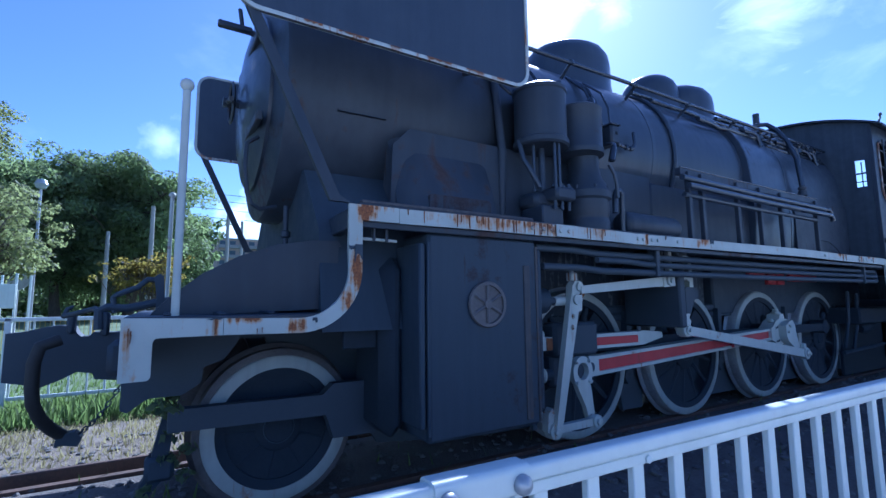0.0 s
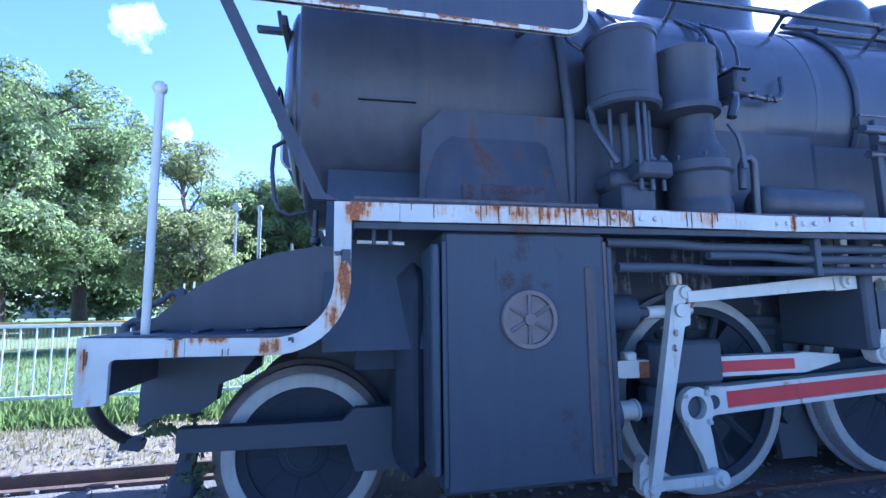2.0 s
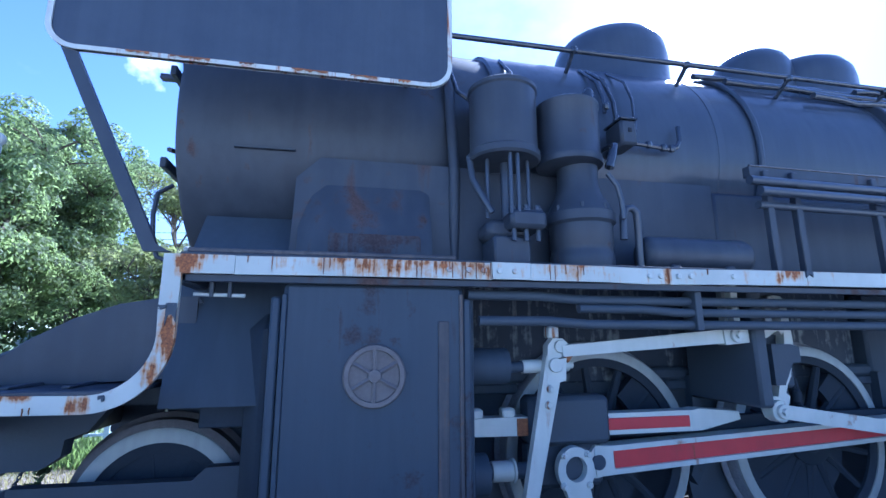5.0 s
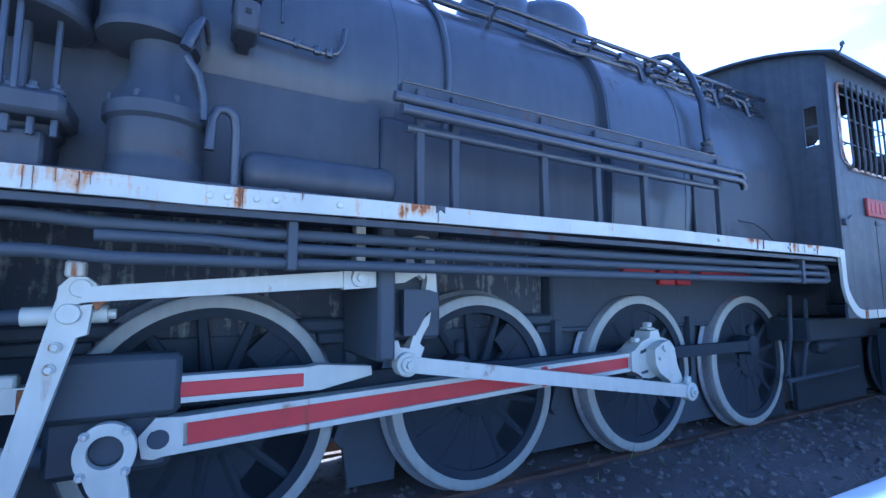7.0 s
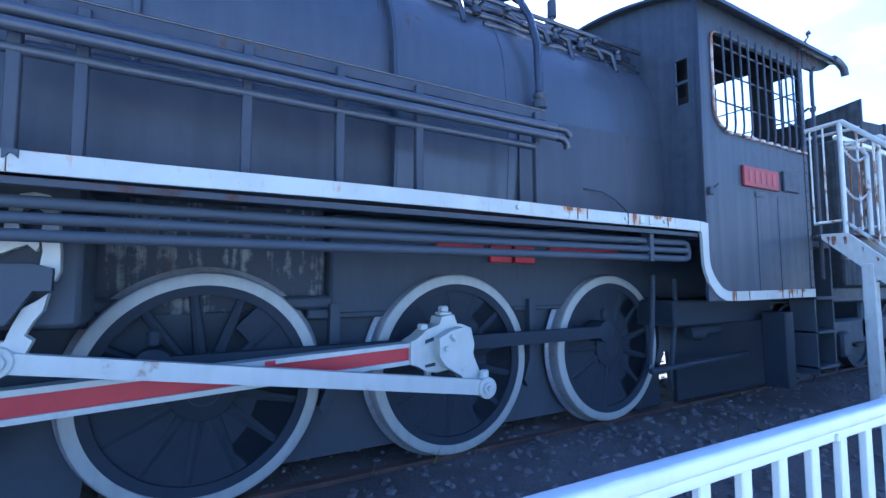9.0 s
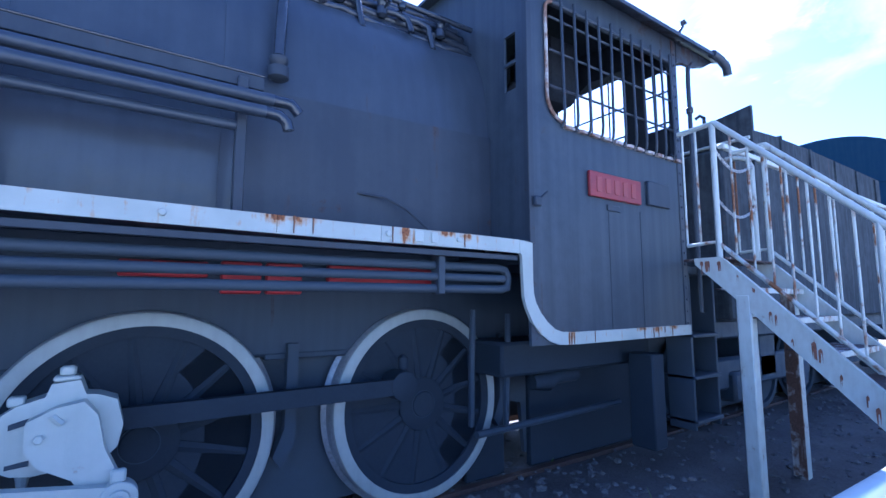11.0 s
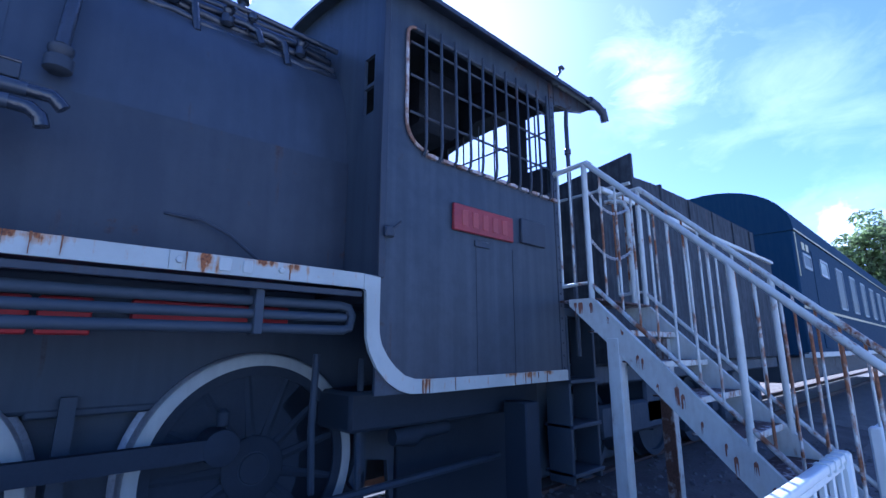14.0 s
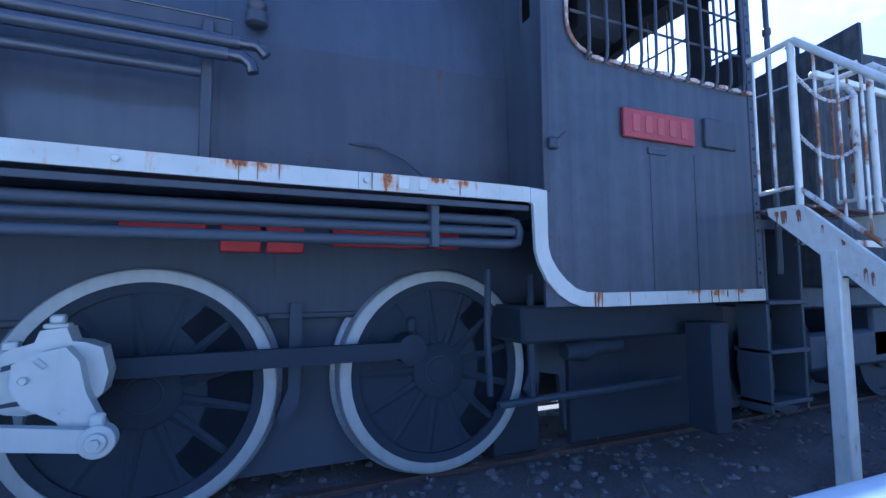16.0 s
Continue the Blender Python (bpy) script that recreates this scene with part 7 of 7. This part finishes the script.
for x in (bx0, -4.4, -2.35, -0.3, 1.75, 3.8):
    part("post", Shape().box(x - 0.03, x + 0.03, BY - 0.03, BY + 0.03, GROUND_Z, BT, 0.006), M_FENCE, back)
part("top_rail", Shape().slab([(bx0 + a, BT + b) for a, b in round_rect(-0.03, 0.03, -0.045, 0.0, 0.01, 4)], -3.0, BY - 0.03, "y"), M_FENCE, back)
part("bottom_rail", Shape().slab([(bx0 + a, 0.14 + b) for a, b in round_rect(-0.018, 0.018, -0.04, 0.0, 0.006, 4)], -3.0, BY - 0.03, "y"), M_FENCE, back)
fb_ = part("baluster", Shape().tube([(0, 0, 0.12), (0, 0, BT - 0.03)], 0.011, 8), M_FENCE, back)
first = True
spots = [(bx0 + 0.175 * k, BY) for k in range(1, 62)] + [(bx0, BY - 0.175 * k) for k in range(1, 38)]
for px, py in spots:
    m = Matrix.Translation((px + 1, py - 3.7, -GROUND_Z))
    if first:
        fb_.matrix_parent_inverse = Matrix.Identity(4)
        fb_.matrix_basis = m
        first = False
    else:
        share(fb_, "baluster", m, back)

# ---- yellow fence of the park path ----
yf = thing("yellow_fence", "low yellow-painted park fence with thin wires", "fence", (-12, 12.2, GROUND_Z))
for k in range(12):
    x = -26 + 2.4 * k
    y = 12.0 + 0.02 * k
    part("post", cyl((x, y, GROUND_Z), (x, y, 0.86), 0.03, 8), M_YELLOW, yf)
    if k < 11:
        part("top_rail", cyl((x, y, 0.84), (x + 2.4, y + 0.02, 0.84), 0.028, 8), M_YELLOW, yf)
        s = Shape()
        for j in range(1, 24):
            s.tube([(x + 0.1 * j, y, 0.08), (x + 0.1 * j, y, 0.80)], 0.005, 4)
        s.tube([(x, y, 0.10), (x + 2.4, y + 0.02, 0.10)], 0.010, 6)
        part("infill", s, M_YELLOW, yf)

# ---- notice board, lamp posts, round signs ----
board = thing("notice_board", "white notice board on pale posts beside the lawn", "sign", (-6.4, 12.6, GROUND_Z))
for k in range(5):
    x = -6.95 + 0.28 * k
    part("post", cyl((x, 12.6, GROUND_Z), (x, 12.6, 1.95 + 0.05 * (k % 2)), 0.03, 8), M_FENCE, board)
part("panel", Shape().box(-6.80, -6.10, 12.52, 12.55, 1.10, 1.72, 0.01), M_FENCE, board, "blank white panel")


def lamp_post(x, y, h, lean=0.0):
    p = thing("street_lamp", "slim grey lamp post with a globe lamp", "street lamp", (x, y, GROUND_Z), "lamp posts along the park path")
    part("pole", Shape().tube([(x, y, GROUND_Z), (x + lean, y, h)], [0.07, 0.045], 10), M_GALV, p)
    part("globe", Shape().lathe([(0.0, -0.22), (0.15, -0.17), (0.23, 0.0), (0.15, 0.17), (0.0, 0.22)], (x + lean, y, h + 0.2), "z", 16), M_PALEGLASS, p)
    return p


lamp_post(-7.1, 20.0, 5.7)
lamp_post(-13.5, 30.0, 6.0)


def round_sign(x, y, z):
    p = thing("round_sign", "round grey sign disc on a pole, seen from behind", "road sign", (x, y, GROUND_Z))
    part("pole", cyl((x, y, GROUND_Z), (x, y, z + 0.4), 0.04, 8), M_GALV, p)
    part("disc", Shape().lathe([(0.0, -0.06), (0.34, -0.06), (0.34, -0.04), (0.0, -0.04)], (x, y, z), "y", 28), M_GALV, p)


round_sign(-7.4, 19.4, 2.1)
for x, y, h in ((-3.5, 30.0, 7.2), (1.4, 36.0, 8.6), (2.7, 38.0, 8.0), (-6.0, 34.0, 6.0)):
    p = thing("utility_pole", "grey concrete utility pole", "utility pole", (x, y, GROUND_Z), "poles beyond the trees")
    part("pole", Shape().tube([(x, y, GROUND_Z), (x, y, h)], [0.16, 0.11], 12), M_CONCRETE, p)
line = thing("power_line", "overhead wires between tall far-off poles", "power line", (-60, 62, GROUND_Z))
for x in (-60, -12, 36, 84):
    part("pole", Shape().tube([(x, 62, GROUND_Z), (x, 62, 17.6)], [0.22, 0.14], 10), M_CONCRETE, line)
for za, zb in ((15.3, 16.6), (14.4, 15.7), (13.3, 14.6), (12.2, 13.4)):
    pts = [(-60 + 6 * i, 61.85, za + (zb - za) * (i / 24) - 0.7 * math.sin(math.pi * ((i % 8) / 8))) for i in range(25)]
    part("wire", Shape().tube(pts, 0.035, 5), M_RUBBER, line)


# ---- buildings in the distance ----
def block(name, x, y, w, d, h, wall, floors, bays, label):
    t = thing(name, label, "building", (x, y, GROUND_Z), "apartment blocks" if floors > 3 else "low houses")
    part("wall", Shape().box(x - w / 2, x + w / 2, y - d / 2, y + d / 2, GROUND_Z, h, 0.1), wall, t)
    part("roof", Shape().box(x - w / 2 - 0.3, x + w / 2 + 0.3, y - d / 2 - 0.3, y + d / 2 + 0.3, h, h + 0.4, 0.1), M_CONCRETE, t)
    fh, bw = h / floors, w / bays
    for f in range(floors):
        if floors > 3:
            part("balcony", Shape().box(x - w / 2 + 0.2, x + w / 2 - 0.2, y - d / 2 - 1.1, y - d / 2, fh * f + 0.2, fh * f + 1.2, 0.05), M_GREYWALL, t)
        for b in range(bays):
            cx = x - w / 2 + bw * (b + 0.5)
            part("window", Shape().box(cx - bw * 0.3, cx + bw * 0.3, y - d / 2 - 0.06, y - d / 2 + 0.1, fh * f + fh * 0.35, fh * f + fh * 0.85), M_DARKGLASS, t)
    return t


block("apartment_block", 17.5, 150.0, 13.0, 12.0, 20.0, M_BROWNWALL, 7, 5, "brown apartment block with balconies, far off")
block("apartment_block", 9.5, 165.0, 6.0, 10.0, 20.5, M_GREYWALL, 7, 2, "pale grey tower block, far off")
block("low_house", -42.0, 84.0, 16.0, 8.0, 2.7, M_GREYWALL, 1, 5, "low white house beyond the park")
block("low_house", -20.0, 86.0, 14.0, 8.0, 2.6, M_GREYWALL, 1, 4, "low white house beyond the park")


# ---- trees ----
def leaf_mesh(name, centres, radii, count, size, material, parent, seed, label=""):
    """Many small pointed leaves scattered in and on flattened clumps."""
    g = np.random.default_rng(seed)
    cs, rs = np.array(centres), np.array(radii)
    wgt = rs ** 2
    pick = g.choice(len(cs), count, p=wgt / wgt.sum())
    d = g.normal(size=(count, 3))
    d /= np.linalg.norm(d, axis=1)[:, None]
    d[:, 2] = np.where(g.random(count) < 0.45, np.abs(d[:, 2]), d[:, 2])
    rad = rs[pick] * (0.55 + 0.5 * g.random(count) ** 0.6)
    c = cs[pick] + d * rad[:, None] * np.array([1.0, 1.0, 0.72])
    out = d * np.array([1, 1, 0.6]) + np.array([0, 0, 0.4]) + g.normal(scale=0.42, size=(count, 3))
    out /= np.linalg.norm(out, axis=1)[:, None]
    a = np.cross(out, g.normal(size=(count, 3)))
    a /= np.linalg.norm(a, axis=1)[:, None] + 1e-9
    b = np.cross(out, a)
    L = (size * (0.6 + 0.8 * g.random(count)))[:, None]
    quad = np.stack([c - a * L, c + b * L * 0.5 - out * L * 0.12, c + a * L, c - b * L * 0.5 - out * L * 0.12], 1).reshape(-1, 3)
    me = bpy.data.meshes.new(name)
    me.vertices.add(len(quad))
    me.vertices.foreach_set("co", quad.astype(np.float32).ravel())
    me.loops.add(len(quad))
    me.loops.foreach_set("vertex_index", np.arange(len(quad), dtype=np.int32))
    me.polygons.add(count)
    me.polygons.foreach_set("loop_start", np.arange(0, len(quad), 4, dtype=np.int32))
    me.update(calc_edges=True)
    me.validate()
    me.materials.append(material)
    ob = new(name, me)
    if parent is not None:
        ob.parent = parent
        ob.matrix_parent_inverse = parent.matrix_world.inverted()
    if label:
        ob["label"] = label
    return ob


def tree(x, y, height, spread, seed, leaf, leaves, size, label, fork=0.22, limbs=11, clear=0.3, clump=1.0, thick=None):
    """A trunk, limbs and twigs, scaled to the height and spread, with leaf clumps at the twigs' ends."""
    r = random.Random(seed)
    t = thing("tree", label, "tree", (x, y, GROUND_Z), "trees of the park")
    base = Vector((x, y, GROUND_Z))
    th = thick or height * 0.026
    fz = height * fork
    lines, ends, radii = [], [], []
    lean = Vector((r.uniform(-0.4, 0.4), r.uniform(-0.4, 0.4), 0))
    top = lean + Vector((0, 0, fz))
    trunk = [Vector((0, 0, -0.2)), Vector((0, 0, 0.5)), lean * 0.5 + Vector((0, 0, fz * 0.5)), top]
    for i in range(limbs):
        a = 2 * math.pi * (i + r.uniform(-0.3, 0.3)) / limbs
        reach = spread * r.uniform(0.5, 0.85) * (0.25 if i == 0 else 1.0)
        rise = (height - fz) * r.uniform(0.06, 0.95) * (1.0 if reach < spread * 0.6 else 0.75)
        end = top + Vector((math.cos(a) * reach, math.sin(a) * reach, rise))
        mid1 = top.lerp(end, 0.35) + Vector((r.uniform(-0.5, 0.5), r.uniform(-0.5, 0.5), -0.06 * rise))
        mid2 = top.lerp(end, 0.7) + Vector((r.uniform(-0.6, 0.6), r.uniform(-0.6, 0.6), 0.03 * rise))
        lines.append(([top - Vector((0, 0, 0.3)), mid1, mid2, end], [th * 0.6, th * 0.42, th * 0.25, th * 0.08], 8))
        for p in (mid1, mid2, end, mid1.lerp(mid2, 0.5), mid2.lerp(end, 0.5)):
            for j in range(5):
                e = p + Vector((r.gauss(0, 1), r.gauss(0, 1), r.gauss(0.25, 0.7))) * spread * 0.24
                e.z = max(e.z, height * clear + r.uniform(0, 0.8))
                lines.append(([p, p.lerp(e, 0.5) + Vector((0, 0, 0.15)), e], [th * 0.19, th * 0.12, th * 0.04], 5))
                ends.append(e)
                radii.append(spread * r.uniform(0.11, 0.21) * clump)
    tops = sorted(e.z for e in ends)
    cap = tops[int(len(tops) * 0.80)]

    def level(z):                       # no single twig stands far out of the crown
        return z if z < cap else cap + (z - cap) * 0.3

    zmax = max(level(e.z) + q * 0.62 for e, q in zip(ends, radii))
    wide = sorted(math.hypot(e.x, e.y) + q for e, q in zip(ends, radii))[int(len(ends) * 0.92)]
    kz, kx = (height - fz) / (zmax - fz), spread / wide

    def fit_in(v):
        return base + Vector((v.x * kx, v.y * kx, v.z if v.z <= fz else fz + (level(v.z) - fz) * kz))

    s = Shape().tube([fit_in(v) for v in trunk], [th * 1.5, th * 1.1, th * 0.95, th * 0.8], 12)
    for pts, rr, seg in lines:
        s.tube([fit_in(v) for v in pts], rr, seg)
    part("trunk", s, M_BARK, t)
    leaf_mesh("crown", [tuple(fit_in(e)) for e in ends], radii, leaves, size, leaf, t, seed)
    return t


def polar(az, dist, ex=-2.1, ey=-3.36):
    return ex + dist * math.sin(radians(az)), ey + dist * math.cos(radians(az))


CAMPHOR = "large camphor tree with billowing green crown"
for az, d, h, sp, sd, mat, n, sz, lb, kw in (
        (-39.5, 35.0, 14.6, 6.6, 11, M_LEAF, 95000, 0.115, CAMPHOR, dict(clear=0.2)),
        (-31.5, 37.0, 16.8, 7.8, 12, M_LEAF, 130000, 0.115, CAMPHOR, dict(clear=0.18)),
        (-47.0, 36.0, 13.5, 6.5, 13, M_LEAF, 50000, 0.15, CAMPHOR, dict(clear=0.2)),
        (-25.5, 42.0, 17.2, 5.2, 14, M_LEAF, 70000, 0.12, CAMPHOR, dict(clear=0.2, clump=0.9)),
        (-17.5, 25.5, 9.5, 2.1, 15, M_LEAF_OLIVE, 5600, 0.07, "thin-leaved tree with bare limbs, turning yellow", dict(clear=0.74, clump=1.1, fork=0.62, thick=0.10, limbs=6)),
        (-17.0, 34.0, 8.4, 3.8, 16, M_LEAF_OLIVE, 20000, 0.12, "low spreading tree with yellow-green leaves", dict(clear=0.3)),
        (-17.0, 19.6, 5.2, 2.2, 17, M_LEAF_OLIVE, 15000, 0.07, "spreading tree with yellow-green leaves", dict(clear=0.34, thick=0.12)),
        (-9.3, 47.0, 13.6, 6.2, 18, M_LEAF, 85000, 0.13, "round dense dark green tree", dict(clear=0.10, clump=1.25)),
        (-3.6, 46.0, 13.7, 5.8, 19, M_LEAF, 85000, 0.13, "round dense dark green tree", dict(clear=0.10, clump=1.25)),
        (0.9, 52.0, 10.2, 3.4, 20, M_LEAF_DARK, 12000, 0.24, "dense dark green tree", dict(clear=0.14, clump=1.1)),
        (-2.6, 24.0, 3.6, 1.7, 21, M_LEAF_GOLD, 3000, 0.085, "small tree with orange-yellow autumn leaves", dict(clear=0.4, clump=0.8)),
        (-33.5, 60.0, 9.0, 7.0, 23, M_LEAF_DARK, 9000, 0.30, "dense shrubby tree at the park's edge", dict(clear=0.05, clump=1.2)),
        (-24.0, 62.0, 8.0, 7.0, 24, M_LEAF_DARK, 9000, 0.30, "dense shrubby tree at the park's edge", dict(clear=0.05, clump=1.2)),
        (-15.0, 58.0, 5.0, 6.0, 26, M_LEAF_DARK, 9000, 0.22, "dense shrub at the park's edge", dict(clear=0.02, clump=1.4)),
        (-6.0, 60.0, 5.0, 6.5, 27, M_LEAF_DARK, 9000, 0.22, "dense shrub at the park's edge", dict(clear=0.02, clump=1.4)),
        (3.5, 60.0, 5.0, 5.0, 28, M_LEAF_DARK, 7000, 0.22, "dense shrub at the park's edge", dict(clear=0.02, clump=1.4)),
        (-62.0, 42.0, 14.0, 7.0, 25, M_LEAF_DARK, 9000, 0.30, CAMPHOR, dict(clear=0.2))):
    px, py = polar(az, d)
    tree(px, py, h, sp, sd, mat, n, sz, lb, **kw)
px, py = polar(86.5, 52.0, 3.5, -3.3)
tree(px, py, 11.8, 5.0, 31, M_LEAF, 26000, 0.17, "green broad tree behind the coach", clear=0.1)
px, py = polar(93.0, 55.0, 3.5, -3.3)
tree(px, py, 10.5, 5.5, 32, M_LEAF_DARK, 9000, 0.26, "green broad tree behind the coach", clear=0.1)

# ---- lawn grass, straw and creeper ----
def blades(name, x0, x1, y0, y1, count, h, material, seed, label, category, keep=None):
    g = np.random.default_rng(seed)
    p = np.stack([g.uniform(x0, x1, count), g.uniform(y0, y1, count), np.full(count, GROUND_Z)], 1)
    if keep:
        p = p[[keep(*q) for q in p]]
    p[:, 2] = [verge_z(x, y) if 0.80 < y < 2.75 else bed_z(x, y) if -2.15 < y < 0.76 else z for x, y, z in p]
    n = len(p)
    a = g.uniform(0, 2 * np.pi, n)
    side = np.stack([np.cos(a), np.sin(a), np.zeros(n)], 1)
    hh = h * g.uniform(0.5, 1.3, n)
    bend = np.stack([g.normal(0, 0.35, n), g.normal(0, 0.35, n), np.ones(n)], 1) * hh[:, None]
    w = (h * 0.10 * g.uniform(0.6, 1.4, n))[:, None]
    tri_ = np.stack([p - side * w, p + side * w, p + bend], 1).reshape(-1, 3)
    me = bpy.data.meshes.new(name)
    me.from_pydata(tri_.tolist(), [], np.arange(3 * n).reshape(-1, 3).tolist())
    me.materials.append(material)
    return tagged(new(name, me), label, category, kind="stuff")


blades("lawn_grass", -12, 3, 2.6, 13, 26000, 0.10, M_GRASS_BLADE, 1, "short green lawn grass", "grass", lambda x, y, z: x < -0.5 * (y - 2) + 2)
blades("fence_grass", -9, 2, 2.7, 4.0, 9000, 0.18, M_GRASS_BLADE, 2, "longer grass along the fence foot", "grass")
blades("dry_straw", -9, 2, 0.82, 2.9, 12000, 0.06, M_DRY_GRASS, 3, "dry cut grass lying on the gravel", "dry grass")
blades("weeds", -6, 6, -1.6, 0.72, 160, 0.10, M_GRASS_BLADE, 4, "sparse weeds among the ballast", "weeds")
blades("track_weeds", -5.5, -2.7, -1.9, -0.1, 520, 0.12, M_GRASS_BLADE, 5, "patchy weeds at the head of the track", "weeds", lambda x, y, z: noise.noise(Vector((x * 1.7, y * 1.7, 2.0))) > 0.05)
ivy_c = [(-2.86 + 0.05 * math.cos(k * 2.1), -0.62 + 0.05 * math.sin(k * 1.7), 0.30 + 0.045 * k) for k in range(9)] + [(-2.95, -0.95, 0.70), (-2.90, -0.95, 0.68), (-2.98, -0.66, 0.26)]
leaf_mesh("creeper", ivy_c, [0.045] * len(ivy_c), 260, 0.022, M_LEAF_DARK, None, 77)
tagged(bpy.data.objects["creeper"], "green creeper climbing the front irons", "creeper", kind="stuff")

# ---- ballast stones: last, as there are many ----
rs = random.Random(9)
stone_meshes = []
for k in range(8):
    bm = bmesh.new()
    bmesh.ops.create_icosphere(bm, subdivisions=1, radius=1.0)
    for v in bm.verts:
        v.co = Vector((v.co.x * rs.uniform(0.7, 1.25), v.co.y * rs.uniform(0.7, 1.2), v.co.z * rs.uniform(0.45, 0.8)))
    me = bpy.data.meshes.new("stone")
    bm.to_mesh(me)
    bm.free()
    me.materials.append(M_STONE)
    stone_meshes.append(me)
ballast = thing("ballast", "loose grey ballast stones along the track", "ballast", (0, 0, GROUND_Z), kind="structure")
for k in range(300):
    o = new("stone", stone_meshes[k % 8])
    o.parent = ballast
    q = rs.uniform(0.018, 0.045)
    sx, sy = rs.uniform(-0.5, 6.5), rs.uniform(-2.0, -0.68)
    o.matrix_basis = Matrix.LocRotScale((sx, sy, bed_z(sx, sy) - GROUND_Z + q * 0.15), Euler((rs.uniform(-0.4, 0.4), rs.uniform(-0.4, 0.4), rs.uniform(0, 6.28))), (q, q, q))
vs, fs, nv = [], [], 0
base_v = [[tuple(v.co) for v in me.vertices] for me in stone_meshes]
base_f = [[tuple(p.vertices) for p in me.polygons] for me in stone_meshes]
for k in range(5200):
    q = rs.uniform(0.010, 0.034)
    c = (rs.uniform(-5.0, 12.0), rs.uniform(-2.9, 1.6), 0.0)
    c = (c[0], c[1], (bed_z(c[0], c[1]) if -2.15 < c[1] < 0.76 else verge_z(c[0], c[1]) if c[1] > 0 else GROUND_Z) + q * 0.12)
    a, j = rs.uniform(0, 6.28), k % 8
    ca, sa = math.cos(a) * q, math.sin(a) * q
    vs += [(c[0] + ca * x - sa * y, c[1] + sa * x + ca * y, c[2] + z * q) for x, y, z in base_v[j]]
    fs += [tuple(i + nv for i in f) for f in base_f[j]]
    nv += len(base_v[j])
me = bpy.data.meshes.new("gravel")
me.from_pydata(vs, [], fs)
me.materials.append(M_STONE)
tagged(new("gravel", me), "small grey gravel between the ballast stones", "gravel", kind="stuff")
